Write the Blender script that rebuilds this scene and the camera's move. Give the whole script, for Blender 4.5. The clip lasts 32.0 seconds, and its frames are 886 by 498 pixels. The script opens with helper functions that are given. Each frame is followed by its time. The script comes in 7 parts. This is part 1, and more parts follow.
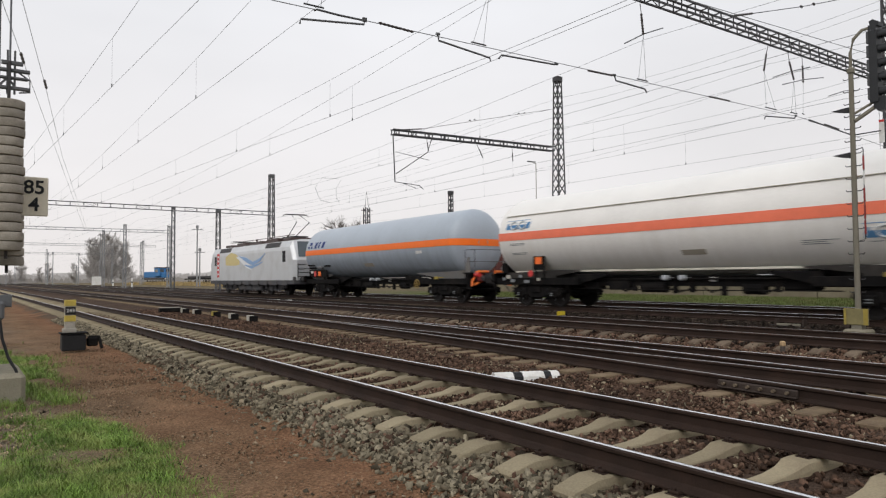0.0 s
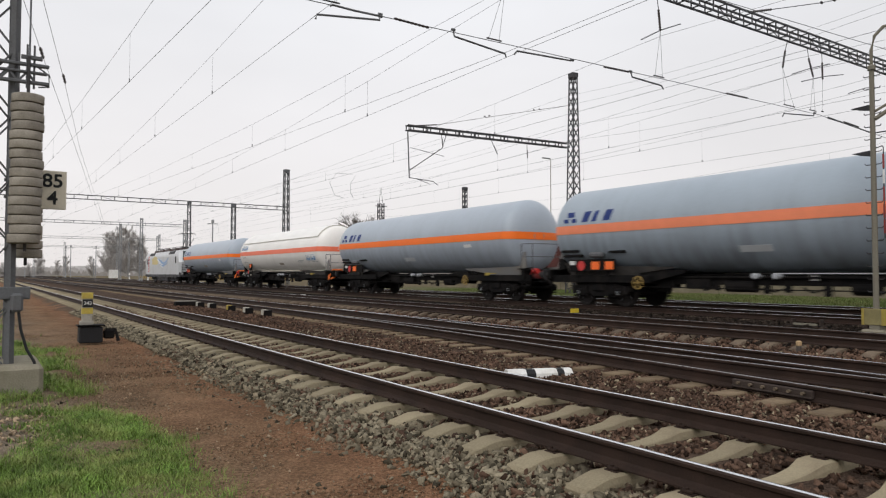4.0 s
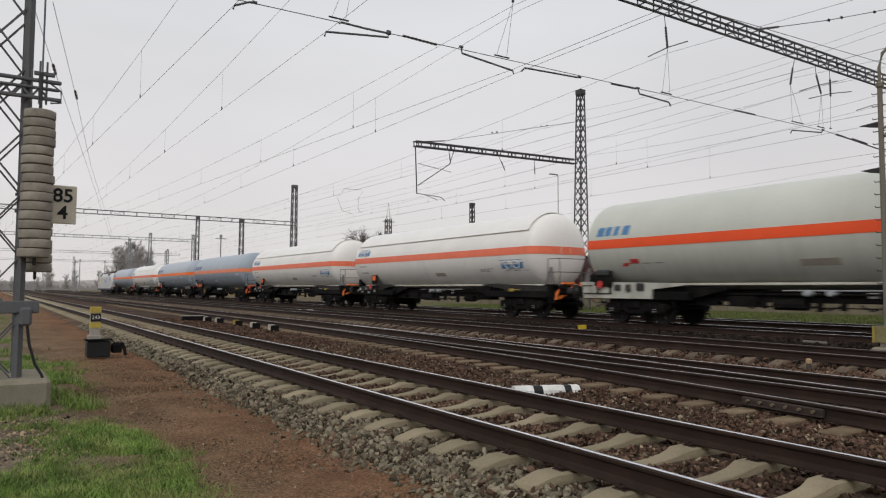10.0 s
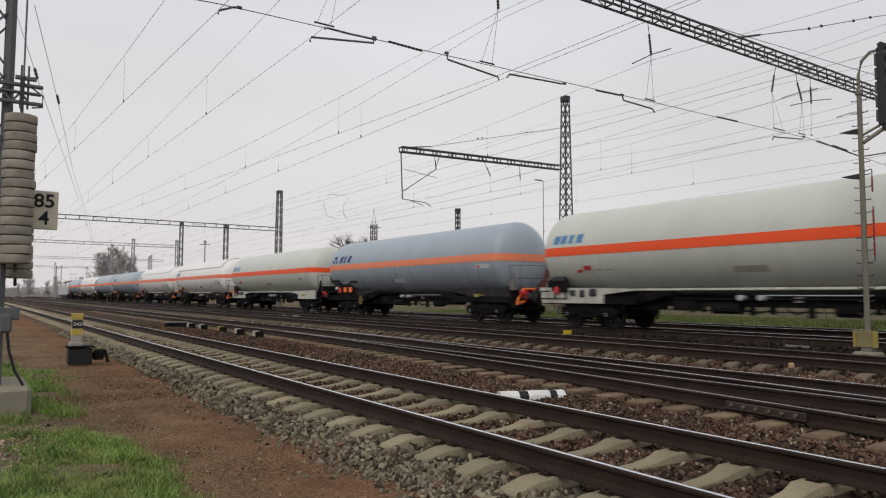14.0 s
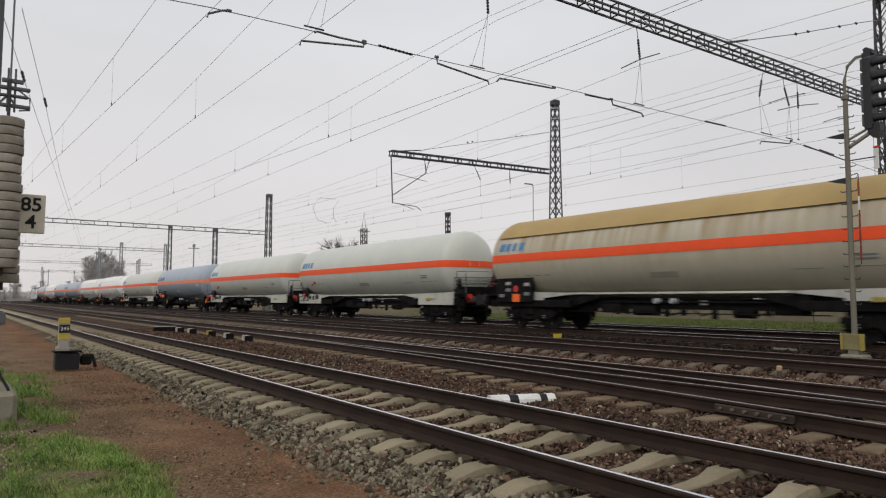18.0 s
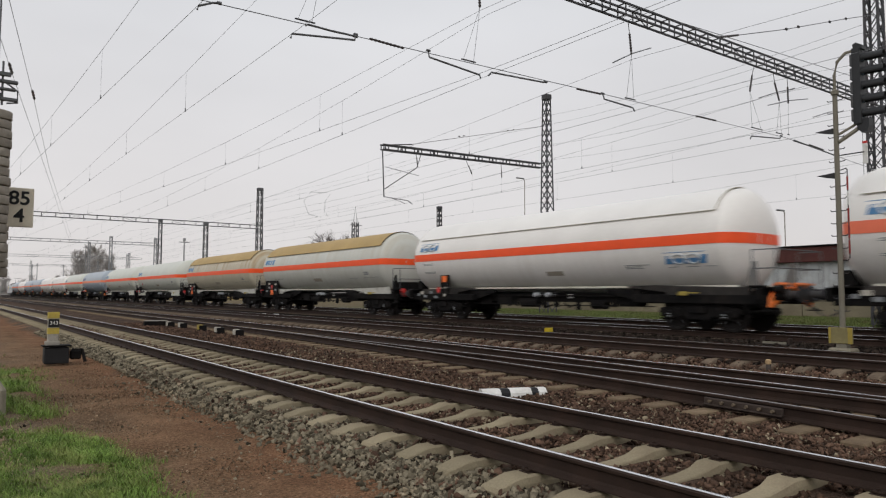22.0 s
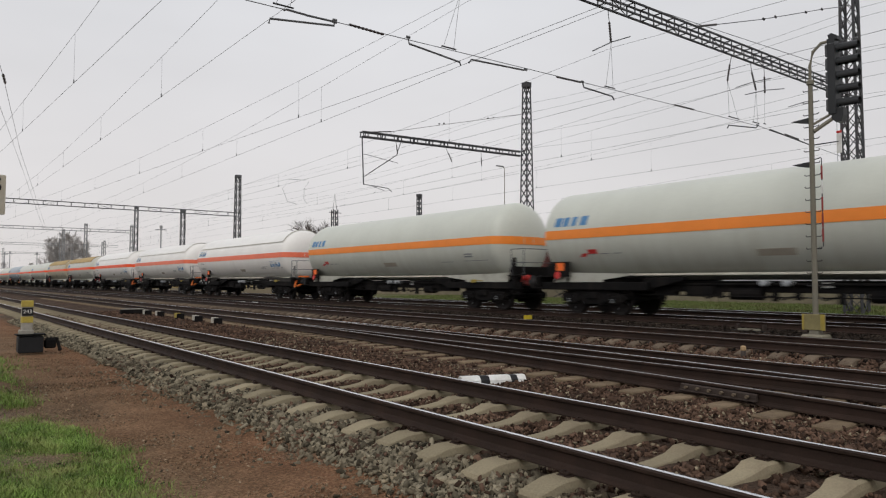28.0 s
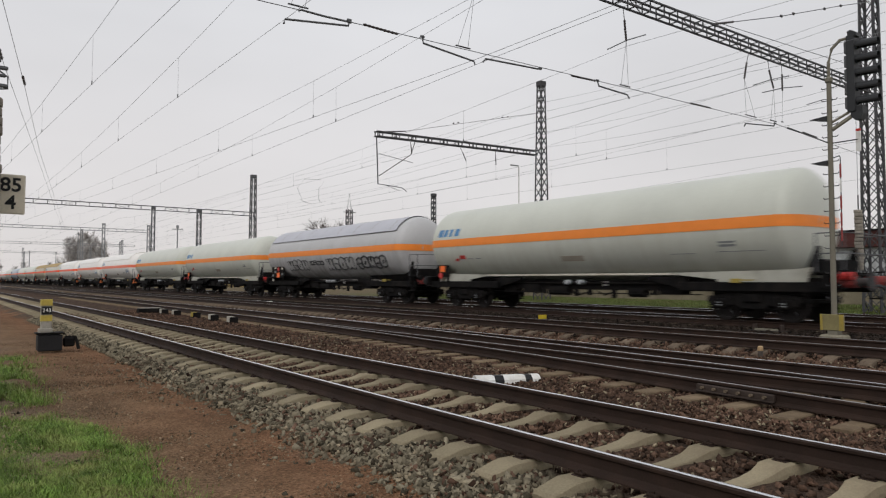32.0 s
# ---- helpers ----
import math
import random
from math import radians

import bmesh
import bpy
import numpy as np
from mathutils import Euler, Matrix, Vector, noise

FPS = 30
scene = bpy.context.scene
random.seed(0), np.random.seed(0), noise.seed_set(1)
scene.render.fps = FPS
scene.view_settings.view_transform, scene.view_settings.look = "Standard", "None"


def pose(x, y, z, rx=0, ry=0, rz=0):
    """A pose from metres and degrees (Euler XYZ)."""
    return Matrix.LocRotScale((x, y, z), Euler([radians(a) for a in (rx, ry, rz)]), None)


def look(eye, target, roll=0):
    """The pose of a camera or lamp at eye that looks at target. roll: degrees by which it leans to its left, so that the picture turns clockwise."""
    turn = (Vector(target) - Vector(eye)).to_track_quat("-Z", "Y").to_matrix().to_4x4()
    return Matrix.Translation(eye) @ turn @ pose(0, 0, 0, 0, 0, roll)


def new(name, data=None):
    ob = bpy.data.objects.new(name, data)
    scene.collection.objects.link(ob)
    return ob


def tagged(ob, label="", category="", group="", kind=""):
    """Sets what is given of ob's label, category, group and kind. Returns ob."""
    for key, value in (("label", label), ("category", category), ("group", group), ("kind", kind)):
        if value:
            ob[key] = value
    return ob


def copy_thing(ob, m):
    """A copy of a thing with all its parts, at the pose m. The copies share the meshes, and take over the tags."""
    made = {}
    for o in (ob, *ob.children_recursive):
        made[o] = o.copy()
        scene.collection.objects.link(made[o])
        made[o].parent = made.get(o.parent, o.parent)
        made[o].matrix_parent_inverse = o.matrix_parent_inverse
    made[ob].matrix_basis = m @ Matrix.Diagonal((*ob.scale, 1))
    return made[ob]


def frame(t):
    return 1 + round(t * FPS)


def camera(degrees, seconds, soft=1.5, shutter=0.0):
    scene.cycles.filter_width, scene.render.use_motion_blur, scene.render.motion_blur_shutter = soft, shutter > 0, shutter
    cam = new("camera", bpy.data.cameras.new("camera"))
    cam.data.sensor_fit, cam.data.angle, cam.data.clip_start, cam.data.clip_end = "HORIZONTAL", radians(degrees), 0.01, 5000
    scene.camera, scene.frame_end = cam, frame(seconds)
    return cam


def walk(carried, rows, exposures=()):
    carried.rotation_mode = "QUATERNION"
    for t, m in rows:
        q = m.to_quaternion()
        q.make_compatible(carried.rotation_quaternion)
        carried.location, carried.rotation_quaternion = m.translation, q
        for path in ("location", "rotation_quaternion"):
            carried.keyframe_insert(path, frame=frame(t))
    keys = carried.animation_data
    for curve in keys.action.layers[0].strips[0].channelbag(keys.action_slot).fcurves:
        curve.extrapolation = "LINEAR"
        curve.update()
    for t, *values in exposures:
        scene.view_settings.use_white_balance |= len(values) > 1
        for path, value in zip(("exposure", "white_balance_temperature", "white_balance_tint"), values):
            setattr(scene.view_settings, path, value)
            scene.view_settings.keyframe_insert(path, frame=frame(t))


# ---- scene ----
# ---- camera ----
# seconds, then the turn in degrees; the camera is held in one place
PATH = [
    (0, 92.437, 0.358, -34.813), (0.5, 91.971, 0.192, -34.565), (1, 91.717, 0.282, -33.995),
    (1.5, 91.581, 0.12, -34.003), (2, 92.233, -0.039, -33.301), (2.5, 92.393, 0.056, -33.386),
    (3, 92.294, -0.124, -33.732), (3.5, 92.077, -0.128, -33.67), (5.5, 92.562, -0.148, -33.828),
    (6, 92.781, -0.138, -33.555), (6.5, 93.013, -0.138, -33.38), (7, 93.176, -0.149, -33.146),
    (7.5, 93.264, -0.23, -33.024), (8, 93.314, -0.344, -32.913), (8.5, 93.371, -0.342, -32.827),
    (9, 93.346, -0.378, -33.002), (9.5, 93.301, -0.381, -32.974), (10, 93.405, -0.372, -33.115),
    (10.5, 93.636, -0.159, -32.996), (11, 93.878, -0.103, -32.858), (11.5, 94.052, -0.137, -32.877),
    (12, 94.061, -0.14, -33.154), (12.5, 93.982, -0.173, -33.786), (13, 93.866, -0.225, -33.987),
    (13.5, 93.87, -0.264, -34.166), (14, 93.874, -0.251, -34.294), (14.5, 93.827, -0.287, -34.378),
    (16.5, 94.001, -0.125, -34.628), (17, 94.094, -0.153, -34.786), (17.5, 94.141, -0.176, -34.943),
    (18, 94.186, -0.161, -35.104), (18.5, 93.981, -0.15, -35.193), (19, 93.929, -0.143, -34.897),
    (19.5, 93.824, -0.154, -34.734), (20, 93.747, -0.239, -34.697), (20.5, 93.683, -0.264, -34.663),
    (21, 93.689, -0.324, -34.715), (21.5, 93.671, -0.218, -35.252), (22, 93.705, -0.154, -35.805),
    (22.5, 93.752, -0.126, -36.147), (23, 93.731, -0.152, -36.45), (23.5, 93.711, -0.218, -36.741),
    (24, 93.744, -0.309, -36.746), (24.5, 93.623, -0.246, -36.345), (25, 93.348, -0.346, -36.394),
    (25.5, 93.24, -0.316, -36.304), (27.5, 92.665, -0.159, -37.534), (28, 92.702, -0.104, -37.466),
    (28.5, 92.69, -0.094, -37.364), (29, 92.679, -0.079, -37.058), (29.5, 92.686, -0.123, -37.038),
    (30, 92.658, -0.126, -36.994), (30.5, 92.674, -0.108, -36.966), (31, 92.683, -0.147, -36.802),
    (31.5, 92.646, -0.187, -36.529), (32, 92.652, -0.147, -36.286),
]

cam = camera(65.1, 32.0, soft=1.2, shutter=0.5)
walk(cam, [(t, pose(0, 0, 1.15, a, b, c)) for t, a, b, c in PATH],
     exposures=[(0, 0.245), (7.2, 0.245), (8.6, 0.0), (32, 0.0)])

# ---- world and light: an overcast spring sky ----
world = bpy.data.worlds.new("overcast_sky")
scene.world = world
world.use_nodes = True
wn, wl = world.node_tree.nodes, world.node_tree.links
wn.clear()
sky = wn.new("ShaderNodeTexSky")
sky.sky_type, sky.sun_disc = "NISHITA", False
sky.sun_elevation, sky.sun_rotation = radians(43), radians(233)
grey = wn.new("ShaderNodeHueSaturation")
grey.inputs["Saturation"].default_value = 0.25
grey.inputs["Value"].default_value = 0.09
wl.new(sky.outputs[0], grey.inputs["Color"])
tc = wn.new("ShaderNodeTexCoord")
sep = wn.new("ShaderNodeSeparateXYZ")
wl.new(tc.outputs["Generated"], sep.inputs[0])
ramp = wn.new("ShaderNodeValToRGB")
ramp.color_ramp.elements[0].position, ramp.color_ramp.elements[0].color = 0.0, (0.74, 0.70, 0.69, 1)
ramp.color_ramp.elements[1].position, ramp.color_ramp.elements[1].color = 0.5, (0.77, 0.79, 0.83, 1)
wl.new(sep.outputs["Z"], ramp.inputs[0])
cloud = wn.new("ShaderNodeTexNoise")
cloud.inputs["Scale"].default_value, cloud.inputs["Detail"].default_value = 1.6, 4
stretch = wn.new("ShaderNodeMapping")
stretch.inputs["Scale"].default_value = (1, 1, 3)
wl.new(tc.outputs["Generated"], stretch.inputs[0])
wl.new(stretch.outputs[0], cloud.inputs["Vector"])
band = wn.new("ShaderNodeMapRange")
band.inputs["From Min"].default_value, band.inputs["From Max"].default_value = 0.3, 0.7
band.inputs["To Min"].default_value, band.inputs["To Max"].default_value = 0.92, 1.06
wl.new(cloud.outputs["Fac"], band.inputs["Value"])
layer = wn.new("ShaderNodeMix")
layer.data_type, layer.blend_type = "RGBA", "MULTIPLY"
layer.inputs["Factor"].default_value = 1
wl.new(ramp.outputs[0], layer.inputs["A"])
wl.new(band.outputs[0], layer.inputs["B"])
mixsky = wn.new("ShaderNodeMix")
mixsky.data_type = "RGBA"
mixsky.inputs["Factor"].default_value = 0.88
wl.new(grey.outputs[0], mixsky.inputs["A"])
wl.new(layer.outputs["Result"], mixsky.inputs["B"])
bg = wn.new("ShaderNodeBackground")
bg.inputs["Strength"].default_value = 1.0
wl.new(mixsky.outputs["Result"], bg.inputs["Color"])
wl.new(bg.outputs[0], wn.new("ShaderNodeOutputWorld").inputs["Surface"])

sun = new("sun", bpy.data.lights.new("sun", "SUN"))
sun.data.energy, sun.data.angle, sun.data.color = 0.9, radians(40), (1, 0.97, 0.93)
sun.matrix_world = look((-60, -45, 70), (0, 0, 0))


# ---- materials ----
def material(name, color, rough=0.7, metal=0.0, vary=0.25, scale=3.0, fine=40.0, bump=0.15, dirt=None, dirt_amount=0.0,
             dirt_scale=1.2, coat=0.0, spec=None, island=0.0, obj=0.0, stretch=(1, 1, 1)):
    """A surface with broad and fine variation, dirt patches and a little relief."""
    m = bpy.data.materials.new(name)
    m.use_nodes = True
    n, l = m.node_tree.nodes, m.node_tree.links
    b = n["Principled BSDF"]
    co = n.new("ShaderNodeTexCoord")
    mp = n.new("ShaderNodeMapping")
    mp.inputs["Scale"].default_value = stretch
    l.new(co.outputs["Object"], mp.inputs[0])
    big, small = n.new("ShaderNodeTexNoise"), n.new("ShaderNodeTexNoise")
    for t, s, d in ((big, scale, 3), (small, fine, 4)):
        t.inputs["Scale"].default_value, t.inputs["Detail"].default_value = s, d
        l.new(mp.outputs[0], t.inputs["Vector"])
    mix = n.new("ShaderNodeMath")
    mix.operation = "ADD"
    l.new(big.outputs["Fac"], mix.inputs[0])
    l.new(small.outputs["Fac"], mix.inputs[1])
    tone = n.new("ShaderNodeMapRange")
    tone.inputs["From Min"].default_value, tone.inputs["From Max"].default_value = 0.6, 1.4
    tone.inputs["To Min"].default_value, tone.inputs["To Max"].default_value = 1 - vary, 1 + vary
    l.new(mix.outputs[0], tone.inputs["Value"])
    last = tone.outputs[0]
    if island or obj:
        src = n.new("ShaderNodeNewGeometry").outputs["Random Per Island"] if island else n.new("ShaderNodeObjectInfo").outputs["Random"]
        k = island or obj
        r = n.new("ShaderNodeMapRange")
        r.inputs["To Min"].default_value, r.inputs["To Max"].default_value = 1 - k, 1 + k
        l.new(src, r.inputs["Value"])
        mu = n.new("ShaderNodeMath")
        mu.operation = "MULTIPLY"
        l.new(last, mu.inputs[0])
        l.new(r.outputs[0], mu.inputs[1])
        last = mu.outputs[0]
    col = n.new("ShaderNodeMix")
    col.data_type, col.blend_type = "RGBA", "MULTIPLY"
    col.inputs["Factor"].default_value = 1
    col.inputs["A"].default_value = (*color, 1)
    l.new(last, col.inputs["B"])
    out = col.outputs["Result"]
    if dirt:
        dn = n.new("ShaderNodeTexNoise")
        dn.inputs["Scale"].default_value, dn.inputs["Detail"].default_value = dirt_scale, 6
        l.new(mp.outputs[0], dn.inputs["Vector"])
        dr = n.new("ShaderNodeMapRange")
        dr.inputs["From Min"].default_value, dr.inputs["From Max"].default_value = 0.45, 0.75
        dr.inputs["To Max"].default_value = dirt_amount
        l.new(dn.outputs["Fac"], dr.inputs["Value"])
        dm = n.new("ShaderNodeMix")
        dm.data_type = "RGBA"
        l.new(dr.outputs[0], dm.inputs["Factor"])
        l.new(out, dm.inputs["A"])
        dm.inputs["B"].default_value = (*dirt, 1)
        out = dm.outputs["Result"]
    l.new(out, b.inputs["Base Color"])
    b.inputs["Roughness"].default_value, b.inputs["Metallic"].default_value = rough, metal
    b.inputs["Coat Weight"].default_value = coat
    b.inputs["Specular IOR Level"].default_value = spec if spec is not None else 0.06 if rough > 0.8 else 0.18 if rough > 0.55 else 0.45
    if bump:
        bu = n.new("ShaderNodeBump")
        bu.inputs["Strength"].default_value, bu.inputs["Distance"].default_value = bump, 0.02
        l.new(small.outputs["Fac"], bu.inputs["Height"])
        l.new(bu.outputs[0], b.inputs["Normal"])
    return m


RUST = (0.10, 0.055, 0.035)
stained_concrete = material("stained_sleeper_concrete", (0.155, 0.118, 0.085), 0.9, vary=0.3, fine=60, bump=0.4, dirt=(0.09, 0.065, 0.05), dirt_amount=0.75, dirt_scale=4, obj=0.25)
weight_concrete = material("weight_concrete", (0.31, 0.28, 0.235), 0.9, vary=0.2, fine=50, bump=0.3, dirt=(0.15, 0.13, 0.105), dirt_amount=0.7, dirt_scale=5, obj=0.15)
footing_concrete = material("mossy_footing_concrete", (0.26, 0.235, 0.18), 0.95, vary=0.2, fine=50, bump=0.3, dirt=(0.12, 0.11, 0.07), dirt_amount=0.7, dirt_scale=3)
dark_concrete = material("oily_sleeper_concrete", (0.13, 0.10, 0.072), 0.9, vary=0.3, fine=60, bump=0.4, dirt=(0.06, 0.042, 0.032), dirt_amount=0.75, dirt_scale=4, obj=0.2)
concrete = material("sleeper_concrete", (0.285, 0.24, 0.16), 0.9, vary=0.22, fine=60, bump=0.25, dirt=(0.15, 0.115, 0.08), dirt_amount=0.6, dirt_scale=3, obj=0.16)
flat_concrete = material("bearer_concrete", (0.20, 0.148, 0.096), 0.9, vary=0.3, fine=60, bump=0.3, dirt=(0.10, 0.07, 0.05), dirt_amount=0.8, dirt_scale=5, obj=0.15)
pale_concrete = material("pale_concrete", (0.36, 0.335, 0.29), 0.9, vary=0.2, fine=50, bump=0.3, dirt=(0.16, 0.145, 0.12), dirt_amount=0.6, dirt_scale=5)
rail_side = material("rail_rusty_side", (0.030, 0.0185, 0.014), 0.75, vary=0.3, fine=80, bump=0.2, dirt=(0.055, 0.03, 0.021), dirt_amount=0.4, dirt_scale=3)
rail_top = material("rail_polished_top", (0.78, 0.78, 0.79), 0.24, metal=1.0, vary=0.12, fine=30, bump=0.03)
rail_dull = material("rail_dull_top", (0.36, 0.345, 0.34), 0.38, metal=0.8, vary=0.2, bump=0.05)
steel_dark = material("painted_steel_dark", (0.045, 0.045, 0.047), 0.6, vary=0.3, scale=1, dirt=(0.10, 0.07, 0.055), dirt_amount=0.35, dirt_scale=2)
mast_steel = material("weathered_mast_steel", (0.075, 0.075, 0.08), 0.65, metal=0.2, vary=0.3, scale=1, dirt=(0.10, 0.08, 0.07), dirt_amount=0.4)
mast_grey = material("grey_painted_steel", (0.118, 0.12, 0.125), 0.6, vary=0.2, scale=1, dirt=(0.09, 0.075, 0.065), dirt_amount=0.4)
wire_metal = material("wire_dark_copper", (0.17, 0.175, 0.185), 0.6, metal=0.2, vary=0.1, bump=0)
insulator_brown = material("insulator_porcelain", (0.05, 0.04, 0.038), 0.3, vary=0.2, bump=0)
pole_grey = material("signal_pole_paint", (0.20, 0.185, 0.145), 0.7, vary=0.2, dirt=(0.13, 0.10, 0.08), dirt_amount=0.5, dirt_scale=3)
signal_black = material("signal_black_paint", (0.022, 0.023, 0.025), 0.55, vary=0.2, bump=0.05)
dull_yellow = material("dull_yellow_paint", (0.36, 0.275, 0.06), 0.7, vary=0.2, dirt=(0.22, 0.18, 0.09), dirt_amount=0.6, dirt_scale=6)
dull_brass = material("brown_yellow_paint", (0.30, 0.20, 0.06), 0.6, vary=0.2, dirt=(0.08, 0.06, 0.04), dirt_amount=0.6, dirt_scale=6)
joint_steel = material("joint_bar_steel", (0.05, 0.037, 0.031), 0.7, vary=0.3, fine=60, bump=0.2, dirt=(0.035, 0.024, 0.02), dirt_amount=0.5, dirt_scale=5)
# paler than the near masts: distance haze put into the steel's colour
far_steel = material("pale_hazed_steel", (0.30, 0.305, 0.31), 0.7, vary=0.2, scale=0.5)
manhole_brown = material("manhole_rusty_brown", (0.15, 0.115, 0.08), 0.7, vary=0.3, dirt=(0.06, 0.045, 0.035), dirt_amount=0.5, dirt_scale=6)
band_yellow = material("faded_yellow_band", (0.47, 0.36, 0.075), 0.65, vary=0.2, dirt=(0.25, 0.2, 0.09), dirt_amount=0.5, dirt_scale=6)
yellow_paint = material("yellow_paint", (0.62, 0.46, 0.03), 0.6, vary=0.2, dirt=(0.25, 0.19, 0.08), dirt_amount=0.5, dirt_scale=6)
dusty_white = material("dusty_white_paint", (0.48, 0.45, 0.39), 0.7, vary=0.2, dirt=(0.2, 0.16, 0.12), dirt_amount=0.6, dirt_scale=8)
white_paint = material("white_paint", (0.74, 0.73, 0.70), 0.6, vary=0.1, dirt=(0.38, 0.34, 0.29), dirt_amount=0.5, dirt_scale=6)
black_paint = material("black_paint", (0.02, 0.02, 0.021), 0.6, vary=0.2)
dull_red = material("weathered_red_paint", (0.27, 0.05, 0.045), 0.6, vary=0.2)
grey_frame = material("dusty_frame_grey", (0.05, 0.046, 0.043), 0.75, vary=0.3, dirt=(0.105, 0.092, 0.08), dirt_amount=0.6, dirt_scale=2)
valve_white = material("valve_cap_pale", (0.40, 0.415, 0.435), 0.5, vary=0.15)
red_paint = material("red_paint", (0.55, 0.035, 0.03), 0.5, vary=0.15)
orange_plate = material("orange_plate", (0.90, 0.16, 0.02), 0.5, vary=0.08)
orange_paint = material("orange_paint", (0.85, 0.20, 0.035), 0.55, vary=0.15, dirt=(0.3, 0.09, 0.03), dirt_amount=0.4, dirt_scale=5)
blue_mark = material("blue_marking", (0.10, 0.24, 0.44), 0.6, vary=0.15)
navy_mark = material("navy_marking", (0.025, 0.045, 0.17), 0.6, vary=0.15)
grey_mark = material("grey_marking", (0.22, 0.23, 0.235), 0.7, vary=0.15)
under_black = material("underframe_black", (0.009, 0.0085, 0.0085), 0.75, vary=0.35, dirt=(0.028, 0.022, 0.018), dirt_amount=0.45, dirt_scale=3, spec=0.08)
wheel_steel = material("wheel_steel", (0.022, 0.019, 0.018), 0.65, metal=0.2, vary=0.25)
steel_light = material("bare_steel", (0.45, 0.45, 0.46), 0.4, metal=0.8, vary=0.15)
glass_dark = material("tinted_glass", (0.05, 0.065, 0.075), 0.08, vary=0.1, bump=0, coat=0.5)
gravel_grey = material("ballast_grey", (0.165, 0.142, 0.10), 0.9, vary=0.3, scale=1.2, fine=70, bump=0.4, dirt=(0.10, 0.075, 0.05), dirt_amount=0.6, dirt_scale=1.6, island=0.85)
gravel_brown = material("ballast_brown", (0.105, 0.064, 0.0445), 0.9, vary=0.3, scale=1.2, fine=70, bump=0.4, dirt=(0.04, 0.027, 0.021), dirt_amount=0.8, dirt_scale=0.9, island=0.85)
gravel_pale = material("ballast_pale", (0.25, 0.205, 0.14), 0.9, vary=0.25, scale=2, fine=70, bump=0.4, island=0.55)
gravel_dark = material("ballast_oily", (0.034, 0.026, 0.021), 0.85, vary=0.3, scale=1.2, fine=70, bump=0.4, island=0.7)
grass_blade = material("grass_blade", (0.13, 0.205, 0.04), 0.6, vary=0.5, scale=2.0, fine=8, bump=0, dirt=(0.34, 0.34, 0.12), dirt_amount=0.75, dirt_scale=3.5, island=0.55)
strip_grass = material("dull_grass", (0.12, 0.15, 0.045), 0.8, vary=0.35, scale=1.0, fine=6, bump=0, dirt=(0.16, 0.125, 0.065), dirt_amount=0.8, dirt_scale=0.7, island=0.4)
path_grit_mat = material("path_grit", (0.20, 0.135, 0.085), 0.95, vary=0.3, scale=1.5, fine=60, bump=0.3, island=0.55)
wood_chip = material("pale_chips", (0.30, 0.225, 0.15), 0.9, vary=0.3, fine=40, bump=0.2, island=0.5)
dry_grass = material("dry_grass", (0.36, 0.27, 0.13), 0.9, vary=0.3, bump=0, island=0.4)
bark = material("bark", (0.095, 0.08, 0.07), 0.9, vary=0.3, bump=0.3)
# far trees' wood, lightened: distance haze is put into this colour
twig = material("hazed_bare_twigs", (0.43, 0.405, 0.385), 0.9, vary=0.2, bump=0)


